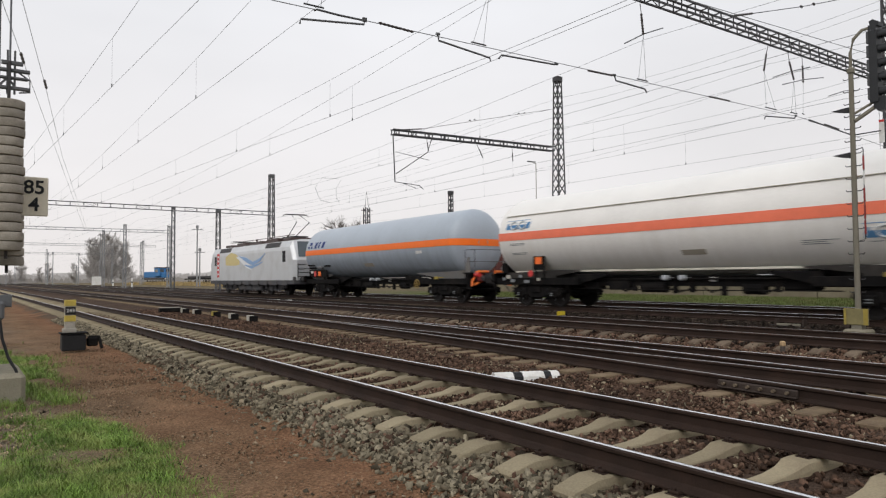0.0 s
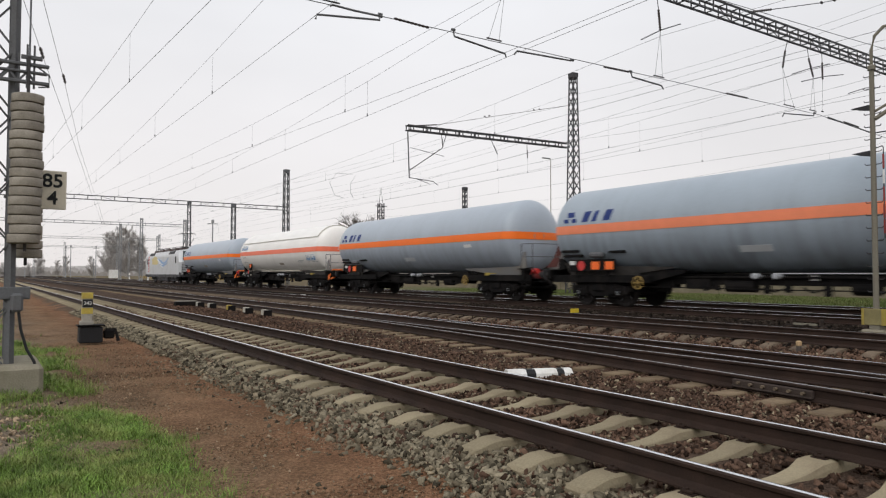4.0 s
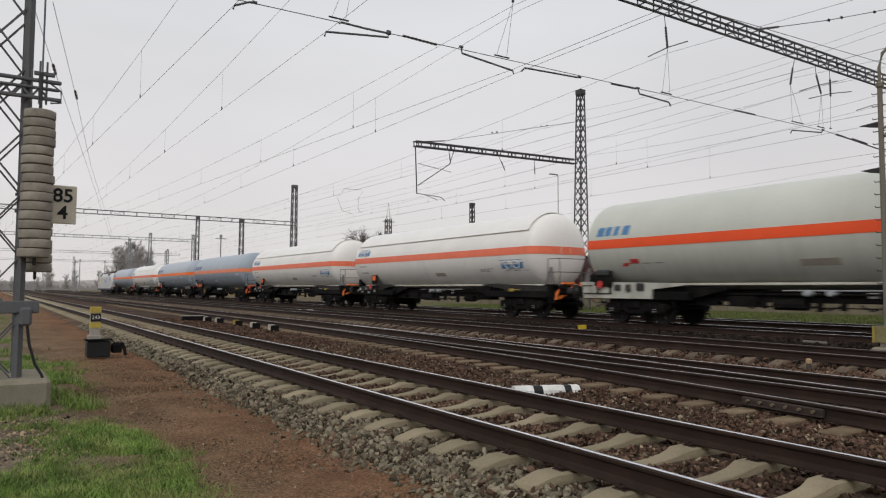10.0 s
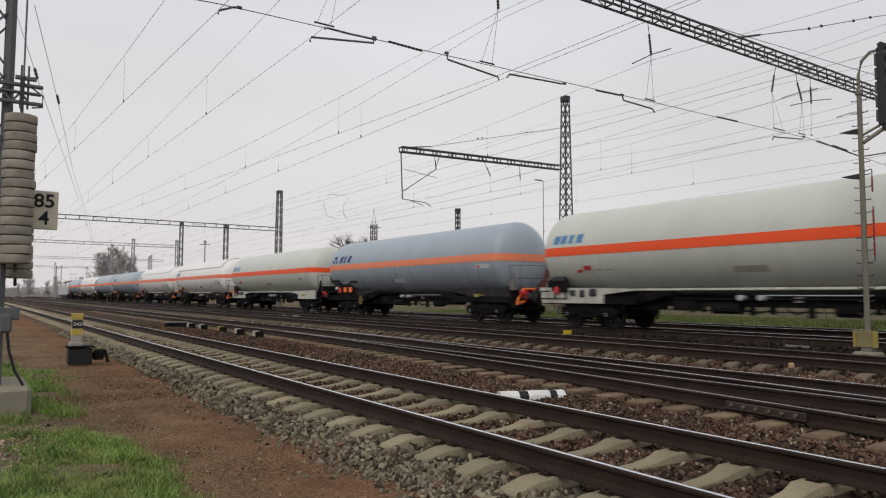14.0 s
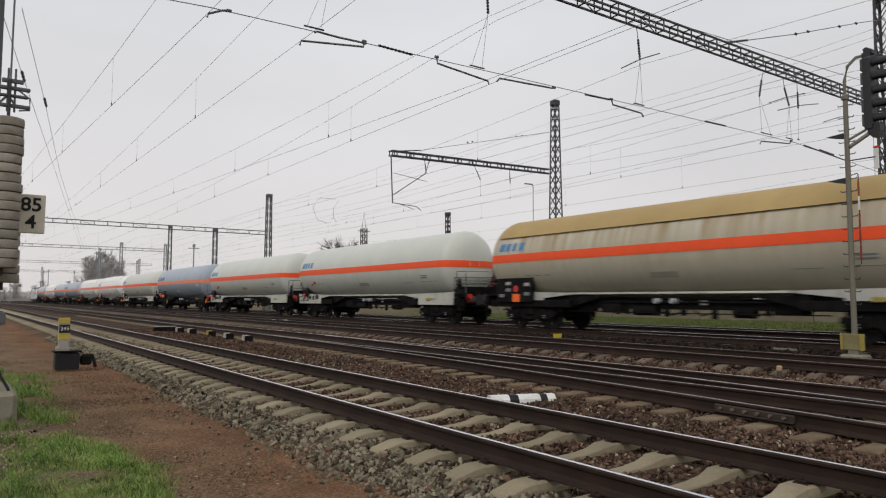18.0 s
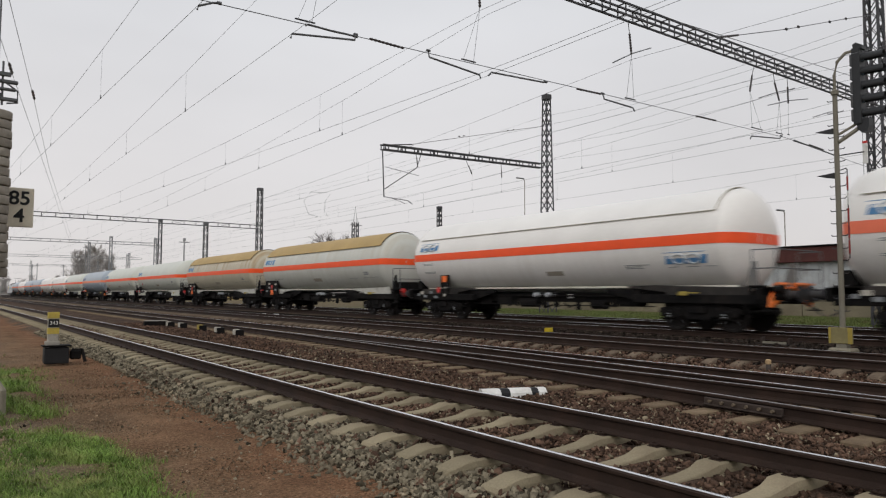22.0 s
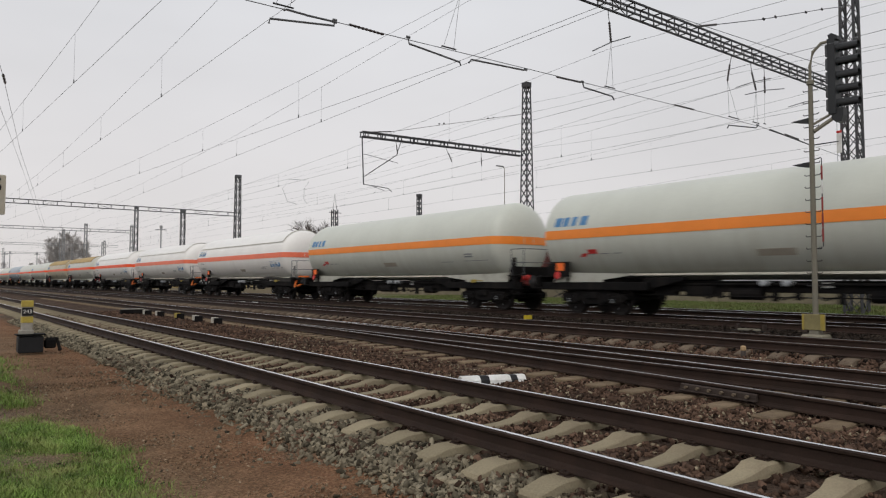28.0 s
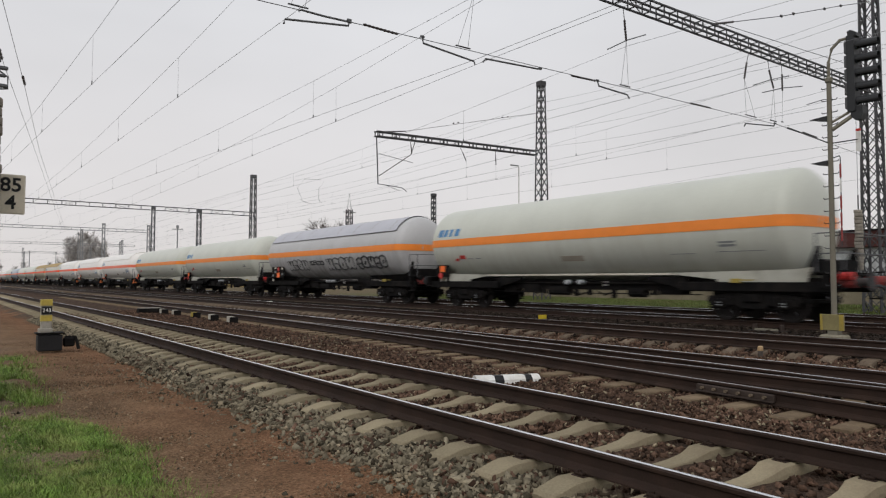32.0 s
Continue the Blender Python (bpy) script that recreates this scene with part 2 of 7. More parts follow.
# ---- mesh helpers ----
class Geo:
    """Collects vertices and faces of one mesh."""

    def __init__(self):
        self.v, self.f, self.m = [], [], []

    def add(self, verts, faces, mat=0):
        k = len(self.v)
        self.v += [tuple(p) for p in verts]
        self.f += [tuple(i + k for i in q) for q in faces]
        self.m += [mat] * len(faces)
        return self

    def box(self, c, s, bev=0.0, rot=None, mat=0):
        hx, hy, hz = s[0] / 2, s[1] / 2, s[2] / 2
        b = min(bev, hx * 0.9, hy * 0.9, hz * 0.9)
        if b <= 0:
            vs = [(x * hx, y * hy, z * hz) for x in (-1, 1) for y in (-1, 1) for z in (-1, 1)]
            fs = [(0, 1, 3, 2), (4, 6, 7, 5), (0, 4, 5, 1), (2, 3, 7, 6), (0, 2, 6, 4), (1, 5, 7, 3)]
        else:
            vs, ix = [], {}
            for x in (-1, 1):
                for y in (-1, 1):
                    for z in (-1, 1):
                        for a in range(3):
                            ix[x, y, z, a] = len(vs)
                            vs.append((x * (hx - (a != 0) * b), y * (hy - (a != 1) * b), z * (hz - (a != 2) * b)))
            fs = []
            for s1 in (-1, 1):
                q = [(-1, -1), (1, -1), (1, 1), (-1, 1)]
                fs.append([ix[s1, i, j, 0] for i, j in q])
                fs.append([ix[i, s1, j, 1] for i, j in q])
                fs.append([ix[i, j, s1, 2] for i, j in q])
                for s2 in (-1, 1):
                    fs.append([ix[-1, s1, s2, 1], ix[1, s1, s2, 1], ix[1, s1, s2, 2], ix[-1, s1, s2, 2]])
                    fs.append([ix[s1, -1, s2, 0], ix[s1, 1, s2, 0], ix[s1, 1, s2, 2], ix[s1, -1, s2, 2]])
                    fs.append([ix[s1, s2, -1, 0], ix[s1, s2, 1, 0], ix[s1, s2, 1, 1], ix[s1, s2, -1, 1]])
            for x in (-1, 1):
                for y in (-1, 1):
                    for z in (-1, 1):
                        fs.append([ix[x, y, z, a] for a in range(3)])
        if rot is not None:
            vs = [rot @ Vector(p) for p in vs]
        return self.add([(p[0] + c[0], p[1] + c[1], p[2] + c[2]) for p in vs], fs, mat)

    def beam(self, a, b, w, h=None, mat=0):
        """A rectangular bar from a to b."""
        a, b = Vector(a), Vector(b)
        d = b - a
        q = d.to_track_quat("Y", "Z").to_matrix()
        return self.box((a + b) / 2, (w, d.length, h or w), 0, q, mat)

    def tube(self, pts, r, n=6, mat=0, caps=True):
        """A round bar through points; r may be a list."""
        pts = [Vector(p) for p in pts]
        rs = r if isinstance(r, (list, tuple)) else [r] * len(pts)
        vs, fs = [], []
        for i, p in enumerate(pts):
            d = (pts[min(i + 1, len(pts) - 1)] - pts[max(i - 1, 0)]).normalized()
            u = d.orthogonal().normalized() if abs(d.z) > 0.9 else d.cross(Vector((0, 0, 1))).normalized()
            w = d.cross(u)
            vs += [p + rs[i] * (math.cos(6.2832 * k / n) * u + math.sin(6.2832 * k / n) * w) for k in range(n)]
        for i in range(len(pts) - 1):
            fs += [(i * n + k, i * n + (k + 1) % n, (i + 1) * n + (k + 1) % n, (i + 1) * n + k) for k in range(n)]
        if caps:
            fs += [tuple(range(n)), tuple(range(len(vs) - n, len(vs)))]
        return self.add(vs, fs, mat)

    def prism(self, poly, axis, a, b, mat=0):
        """A flat outline pushed along an axis from a to b."""
        n = len(poly)

        def at(p, t):
            return {"x": (t, p[0], p[1]), "y": (p[0], t, p[1]), "z": (p[0], p[1], t)}[axis]
        vs = [at(p, a) for p in poly] + [at(p, b) for p in poly]
        fs = [(i, (i + 1) % n, n + (i + 1) % n, n + i) for i in range(n)] + [tuple(range(n)), tuple(range(n, 2 * n))]
        return self.add(vs, fs, mat)

    def lathe(self, prof, axis, c, n=20, mat=0):
        """A profile of (along, radius) turned about an axis through c."""
        vs, fs = [], []
        for t, r in prof:
            for k in range(n):
                p, q = r * math.cos(6.2832 * k / n), r * math.sin(6.2832 * k / n)
                d = {"x": (t, p, q), "y": (p, t, q), "z": (p, q, t)}[axis]
                vs.append((c[0] + d[0], c[1] + d[1], c[2] + d[2]))
        for i in range(len(prof) - 1):
            fs += [(i * n + k, i * n + (k + 1) % n, (i + 1) * n + (k + 1) % n, (i + 1) * n + k) for k in range(n)]
        fs += [tuple(range(n)), tuple(range(len(vs) - n, len(vs)))]
        return self.add(vs, fs, mat)

    def mesh(self, name, mats, smooth=False, fix=True):
        me = bpy.data.meshes.new(name)
        me.from_pydata(self.v, [], self.f)
        for m in mats if isinstance(mats, (list, tuple)) else [mats]:
            me.materials.append(m)
        me.polygons.foreach_set("material_index", self.m)
        if fix:
            bm = bmesh.new()
            bm.from_mesh(me)
            bmesh.ops.recalc_face_normals(bm, faces=bm.faces)
            bm.to_mesh(me)
            bm.free()
        if smooth:
            me.polygons.foreach_set("use_smooth", [True] * len(me.polygons))
            me.set_sharp_from_angle(angle=radians(38))
        me.update()
        return me


def part(name, geo, mat, parent, label="", smooth=False, at=None):
    """One mesh object under a thing or under a part."""
    me = geo if isinstance(geo, bpy.types.Mesh) else geo.mesh(name, mat, smooth)
    ob = new(name, me)
    ob.parent = parent
    if at is not None:
        ob.matrix_basis = at
    return tagged(ob, label)


def thing(name, label, category, group="", kind="", at=None, geo=None, mat=None, smooth=False):
    """A top-level thing: an Empty at its base, or one mesh."""
    ob = new(name, geo.mesh(name, mat, smooth) if geo else None)
    if not geo:
        ob.empty_display_size = 0.3
    if at is not None:
        ob.matrix_basis = at
    return tagged(ob, label, category, group, kind)


def lettering(text, size, depth=0.004, bold=0.0):
    """A mesh of built-in letters, flat in the x-z plane, facing -y, centred."""
    cu = bpy.data.curves.new("lettering", "FONT")
    cu.body, cu.size, cu.extrude, cu.align_x, cu.align_y = text, size, depth, "CENTER", "CENTER"
    cu.offset = bold
    ob = bpy.data.objects.new("lettering", cu)
    scene.collection.objects.link(ob)
    me = bpy.data.meshes.new_from_object(ob.evaluated_get(bpy.context.evaluated_depsgraph_get()))
    bpy.data.objects.remove(ob)
    me.transform(pose(0, 0, 0, 90))
    return me


rng = np.random.default_rng(7)

# ---- ground: one sheet, shaped across the tracks ----
PROFILE = [(-900, -0.6), (-60, -0.45), (-4, -0.42), (0.4, -0.36), (1.4, -0.38), (2.65, -0.38), (2.9, -0.345), (3.1, -0.292), (3.3, -0.262), (5.5, -0.256), (5.8, -0.266), (6.3, -0.245),
           (6.8, -0.215), (10.7, -0.225), (11.3, -0.232), (12.0, -0.212), (12.25, -0.14), (14.6, -0.138), (15.6, -0.16), (17.0, -0.1), (20.4, -0.1),
           (21.6, -0.1), (24.4, -0.06), (25.2, 0.03), (28, 0.12), (32, 0.13), (60, 0.05), (900, -0.8)]


def ground_z(x):
    return np.interp(x, [p[0] for p in PROFILE], [p[1] for p in PROFILE])


def ground_material():
    m = bpy.data.materials.new("ground_soil_and_ballast")
    m.use_nodes = True
    n, l = m.node_tree.nodes, m.node_tree.links
    b = n["Principled BSDF"]
    b.inputs["Roughness"].default_value = 0.95
    b.inputs["Specular IOR Level"].default_value = 0.04
    co = n.new("ShaderNodeTexCoord")
    sp = n.new("ShaderNodeSeparateXYZ")
    l.new(co.outputs["Object"], sp.inputs[0])

    def noise_tex(scale, detail=4):
        t = n.new("ShaderNodeTexNoise")
        t.inputs["Scale"].default_value, t.inputs["Detail"].default_value = scale, detail
        l.new(co.outputs["Object"], t.inputs["Vector"])
        return t.outputs["Fac"]

    def remap(src, a, b2, c, d):
        r = n.new("ShaderNodeMapRange")
        for k, v in zip(("From Min", "From Max", "To Min", "To Max"), (a, b2, c, d)):
            r.inputs[k].default_value = v
        l.new(src, r.inputs["Value"])
        return r.outputs[0]

    def math_node(op, a, b2):
        q = n.new("ShaderNodeMath")
        q.operation = op
        for i, s in enumerate((a, b2)):
            if isinstance(s, (int, float)):
                q.inputs[i].default_value = s
            else:
                l.new(s, q.inputs[i])
        return q.outputs[0]

    wob = math_node("ADD", remap(noise_tex(0.7), 0.2, 0.8, -0.55, 0.55), remap(noise_tex(5), 0.2, 0.8, -0.15, 0.15))
    x = math_node("ADD", sp.outputs["X"], wob)
    ramp = n.new("ShaderNodeValToRGB")
    stops = [(-10, (0.13, 0.12, 0.06)), (0.2, (0.20, 0.16, 0.12)), (1.2, (0.185, 0.124, 0.078)), (1.8, (0.203, 0.124, 0.073)), (2.85, (0.203, 0.107, 0.061)),
             (3.05, (0.12, 0.09, 0.066)), (3.4, (0.11, 0.085, 0.062)), (4.0, (0.085, 0.058, 0.043)), (6.6, (0.085, 0.058, 0.043)), (10.9, (0.075, 0.05, 0.037)),
             (12.0, (0.06, 0.04, 0.03)), (12.9, (0.03, 0.021, 0.017)), (15, (0.022, 0.016, 0.014)), (18, (0.02, 0.016, 0.014)), (24.6, (0.018, 0.015, 0.013)),
             (25.4, (0.03, 0.024, 0.018)), (26.2, (0.095, 0.13, 0.04)), (31.5, (0.105, 0.14, 0.045)), (33, (0.12, 0.10, 0.065)), (60, (0.15, 0.14, 0.09)), (200, (0.17, 0.16, 0.13))]
    e = ramp.color_ramp.elements
    while len(e) < len(stops):
        e.new(0.5)
    for el, (px, c) in zip(e, stops):
        el.position, el.color = (math.sqrt(px + 10)) / 15, (*c, 1)
    l.new(math_node("DIVIDE", math_node("SQRT", math_node("MAXIMUM", math_node("ADD", x, 10), 0), 0), 15), ramp.inputs[0])
    tone = math_node("MULTIPLY", remap(noise_tex(1.3), 0.28, 0.72, 0.66, 1.22), remap(noise_tex(38, 6), 0.25, 0.75, 0.6, 1.4))
    vor = n.new("ShaderNodeTexVoronoi")
    vor.inputs["Scale"].default_value = 55
    l.new(co.outputs["Object"], vor.inputs["Vector"])
    vt = n.new("ShaderNodeSeparateColor")
    l.new(vor.outputs["Color"], vt.inputs[0])
    tone = math_node("MULTIPLY", tone, remap(vt.outputs[0], 0, 1, 0.7, 1.3))
    mul = n.new("ShaderNodeMix")
    mul.data_type, mul.blend_type = "RGBA", "MULTIPLY"
    mul.inputs["Factor"].default_value = 1
    l.new(ramp.outputs[0], mul.inputs["A"])
    l.new(tone, mul.inputs["B"])
    # the far reach beyond the tracks is dry and straw-coloured
    dry = math_node("MULTIPLY", remap(sp.outputs["Y"], 32, 55, 0, 1), remap(sp.outputs["X"], 24.3, 25.5, 0, 1))
    straw = n.new("ShaderNodeMix")
    straw.data_type = "RGBA"
    l.new(dry, straw.inputs["Factor"])
    l.new(mul.outputs["Result"], straw.inputs["A"])
    straw.inputs["B"].default_value = (0.15, 0.12, 0.075, 1)
    l.new(straw.outputs["Result"], b.inputs["Base Color"])
    bu = n.new("ShaderNodeBump")
    bu.inputs["Strength"].default_value, bu.inputs["Distance"].default_value = 0.7, 0.03
    l.new(math_node("ADD", vor.outputs["Distance"], noise_tex(60, 4)), bu.inputs["Height"])
    l.new(bu.outputs[0], b.inputs["Normal"])
    return m


def build_ground():
    xs = np.concatenate([[-900, -300, -100, -40, -15, -8], np.arange(-4, 8, 0.16), np.arange(8, 27, 0.4), [28, 30, 34, 40, 50, 70, 120, 250, 500, 900]])
    ys = np.concatenate([[-900, -200, -60, -20, -8], np.arange(-3, 20, 0.2), np.arange(20, 60, 1.0), [65, 75, 90, 120, 160, 220, 300, 500, 900, 1800, 3500]])
    gx, gy = np.meshgrid(xs, ys)
    z = ground_z(gx)
    for i in range(len(ys)):
        for j in range(len(xs)):
            if -5 < xs[j] < 27 and -3 < ys[i] < 60:
                k = 1.6 if xs[j] < 2.5 else 0.7
                z[i, j] += k * (0.022 * noise.noise((xs[j] * 1.1, ys[i] * 1.1, 0)) + 0.013 * noise.noise((xs[j] * 3.3, ys[i] * 3.3, 5)))
    nx, ny = len(xs), len(ys)
    g = Geo()
    g.v = [tuple(p) for p in np.stack([gx.ravel(), gy.ravel(), z.ravel()], 1)]
    g.f = [(i * nx + j, i * nx + j + 1, (i + 1) * nx + j + 1, (i + 1) * nx + j) for i in range(ny - 1) for j in range(nx - 1)]
    g.m = [0] * len(g.f)
    thing("ground", "railway yard ground of brown soil, cinder path and ballast beds", "ground", kind="structure", geo=g, mat=ground_material(), smooth=True)


build_ground()

# ---- tracks ----
RAIL = [(-0.0625, 0), (0.0625, 0), (0.0625, 0.011), (0.02, 0.028), (0.0085, 0.045), (0.0085, 0.112), (0.033, 0.128), (0.0355, 0.148), (0.021, 0.159), (0.0, 0.1625),
        (-0.021, 0.159), (-0.0355, 0.148), (-0.033, 0.128), (-0.0085, 0.112), (-0.0085, 0.045), (-0.02, 0.028), (-0.0625, 0.011)]


def rail_geo(path, z):
    """A rail whose head lies at z along a list of (x, y)."""
    g, n = Geo(), len(RAIL)
    vs, fs, ms = [], [], []
    for x, y in path:
        vs += [(x + p[0], y, z - 0.162 + p[1]) for p in RAIL]
    for i in range(len(path) - 1):
        for k in range(n):
            fs.append((i * n + k, i * n + (k + 1) % n, (i + 1) * n + (k + 1) % n, (i + 1) * n + k))
            ms.append(1 if k in (8, 9) else 0)
    fs += [tuple(range(n)), tuple(range(len(vs) - n, len(vs)))]
    g.v, g.f, g.m = vs, fs, ms + [0, 0]
    return g


def sleeper_mesh(length=2.42):
    """Concrete sleeper with humped rail seats, sloping ends and a dipped, narrower middle. Top of seats at z = 0."""
    half = [(0.0, 0.08, -0.064), (0.22, 0.082, -0.058), (0.4, 0.09, -0.038), (0.5, 0.104, -0.012), (0.54, 0.112, 0.0), (0.97, 0.116, 0.0), (1.03, 0.115, -0.012),
            (1.13, 0.112, -0.038), (length / 2 - 0.025, 0.108, -0.05), (length / 2, 0.098, -0.075)]
    st = [(-x, w, t) for x, w, t in reversed(half[1:])] + half
    g, n = Geo(), 8
    for x, w, t in st:
        g.v += [(x, -w * 1.1, -0.24), (x, -w, t - 0.05), (x, -w * 0.9, t - 0.009), (x, -w * 0.78, t), (x, w * 0.78, t), (x, w * 0.9, t - 0.009), (x, w, t - 0.05), (x, w * 1.1, -0.24)]
    for i in range(len(st) - 1):
        g.f += [(i * n + k, i * n + (k + 1) % n, (i + 1) * n + (k + 1) % n, (i + 1) * n + k) for k in range(n)]
    g.f += [tuple(range(n)), tuple(range(len(g.v) - n, len(g.v)))]
    g.m = [0] * len(g.f)
    return g.mesh("sleeper", concrete)


def bearer_mesh(length):
    g = Geo().box((0, 0, -0.09), (length, 0.23, 0.18), 0.014)
    return g.mesh("bearer", flat_concrete)


def clip_mesh():
    """A rail fastening: ribbed plate, clips and bolts on both sides of the rail."""
    g = Geo().box((0, 0, 0.004), (0.22, 0.11, 0.01), 0.003)
    for s in (-1, 1):
        g.box((s * 0.08, 0, 0.02), (0.045, 0.08, 0.022), 0.006)
        g.lathe([(0.015, 0.014), (0.045, 0.014)], "z", (s * 0.088, 0, 0), 6)
    return g.mesh("rail_clip", rail_side)


SLEEPER, CLIP = sleeper_mesh(), clip_mesh()


SLEEPER_STAINED = SLEEPER.copy()
SLEEPER_STAINED.materials[0] = stained_concrete
SLEEPER_DARK = SLEEPER.copy()
SLEEPER_DARK.materials[0] = dark_concrete


def plain_track(x, z, y0, y1, near, label, top, first=0.0, clips_to=0, mesh=SLEEPER):
    """Two rails on concrete sleepers; the sleepers of the near stretch are single, those beyond are joined."""
    tr = thing("railway_track", label, "railway track", "parallel tracks", "structure")
    ys = list(np.arange(y0, 60, 3.0)) + list(np.arange(60, y1, 30.0))
    for s in (-1, 1):
        part("rail", rail_geo([(x + s * 0.7525, y) for y in ys], z), [rail_side, top], tr)
    far = Geo()
    base = [v.co.copy() for v in SLEEPER.vertices]
    faces = [tuple(p.vertices) for p in SLEEPER.polygons]
    i, y = 0, first
    while y > y0:
        y -= 0.6
    while y < min(y1, 260):
        if near[0] <= y < near[1]:
            part("sleeper", mesh, None, tr, at=pose(x + random.uniform(-0.015, 0.015), y, z - 0.176, 0, 0, random.uniform(-0.5, 0.5)))
            if y < clips_to:
                for s in (-1, 1):
                    part("rail_clip", CLIP, None, tr, at=pose(x + s * 0.7525, y, z - 0.178))
        else:
            far.add([(p.x + x, p.y + y, p.z + z - 0.176) for p in base], faces)
        y += 0.6
        i += 1
    if far.v:
        tagged(part("sleepers", far, mesh.materials[0], tr, smooth=True), kind="stuff")
    return tr


X1, X2, X3, X4, X5 = 4.435, 9.2, 13.2, 18.705, 23.35
plain_track(X1, 0.0, -4, 900, (0, 62), "running track with polished rails on concrete sleepers in grey ballast", rail_top, 8.12 + 0.0, 22)
plain_track(X3, 0.08, -4, 900, (0, 40), "little used track with rusty rails on concrete sleepers", rail_dull, 0.2, mesh=SLEEPER_STAINED)
plain_track(X4, 0.1, -4, 900, (0, 40), "dark oily track that carries the tank train", rail_top, 0.1, mesh=SLEEPER_DARK)
plain_track(X5, 0.12, -4, 900, (0, 25), "far dark track beside the grass strip", rail_top, 0.3, mesh=SLEEPER_DARK)


def turnout():
    """The straight track and the branch that leaves it towards the camera."""
    tr = thing("railway_turnout", "railway switch with branching rails on flat concrete bearers", "railway track", "parallel tracks", "structure")
    far = list(np.arange(25.0, 60, 5.0)) + list(np.arange(60, 900, 30.0))

    def off(y):
        return -((25.0 - y) ** 2) / 380 if y < 25 else 0.0
    ys = [float(v) for v in np.arange(-4, 25.01, 0.75)]
    part("rail", rail_geo([(X2 - 0.7525, y) for y in ys[:-4]], 0.0), [rail_side, rail_dull], tr, "straight inner rail")
    part("rail", rail_geo([(X2 + 0.7525, y) for y in ys + far], 0.0), [rail_side, rail_top], tr, "straight outer rail")
    part("rail", rail_geo([(X2 - 0.7525 + off(y), y) for y in ys + far], 0.0), [rail_side, rail_dull], tr, "curved outer rail")
    part("rail", rail_geo([(X2 + 0.7525 + off(y) - 0.004, y) for y in ys[:-5]], 0.0), [rail_side, rail_top], tr, "curved inner rail, polished")
    # check rail and fish-plated joint beside the curved outer rail
    g = Geo().box((X2 - 0.7525 + off(4.4) - 0.042, 4.4, -0.09), (0.05, 1.0, 0.085), 0.012, Euler((0, 0, -0.1)).to_matrix())
    g.box((X2 - 0.7525 + off(4.4) - 0.062, 4.4, -0.128), (0.05, 1.0, 0.02), 0.006, Euler((0, 0, -0.1)).to_matrix())
    for k in range(6):
        yy = 4.0 + k * 0.16
        part("joint_bolt", Geo().lathe([(-0.04, 0.01), (-0.04, 0.019), (0.0, 0.019)], "x", (X2 - 0.7525 + off(yy) - 0.07, yy, -0.085), 6), manhole_brown, tr)
    part("fishplate", g, joint_steel, tr, "bolted rusty joint bar")
    y = -1.2
    while y < 62:
        if y < 27:
            x0, x1 = X2 - 0.7525 + off(y) - 0.5, X2 + 1.3
        else:
            x0, x1 = X2 - 1.25, X2 + 1.25
        ln = round((x1 - x0) / 0.1) * 0.1
        if ln not in BEARERS:
            BEARERS[ln] = bearer_mesh(ln)
        part("bearer", BEARERS[ln], None, tr, at=pose((x0 + x1) / 2, y, -0.172, 0, 0, random.uniform(-0.6, 0.6)))
        y += 0.6
    return tr


BEARERS = {}
turnout()

# ---- the train ----
TANK_Z, TANK_R = 2.62, 1.5
DOME = [(0.6 * (1 - math.sin(k * math.pi / 28)), 1.5 * math.cos(k * math.pi / 28) ** 0.8 if k < 14 else 0.02) for k in range(14, -1, -1)]
TANK0, TANK1 = -0.76, -16.78


def tank_profile(grow=0.0):
    front = [(TANK0 - t, r + grow) for t, r in DOME]
    back = [(TANK1 + t, r + grow) for t, r in reversed(DOME)]
    return front + [(y, TANK_R + grow) for y in (-4, -6.5, -9, -11.5, -14)] + back


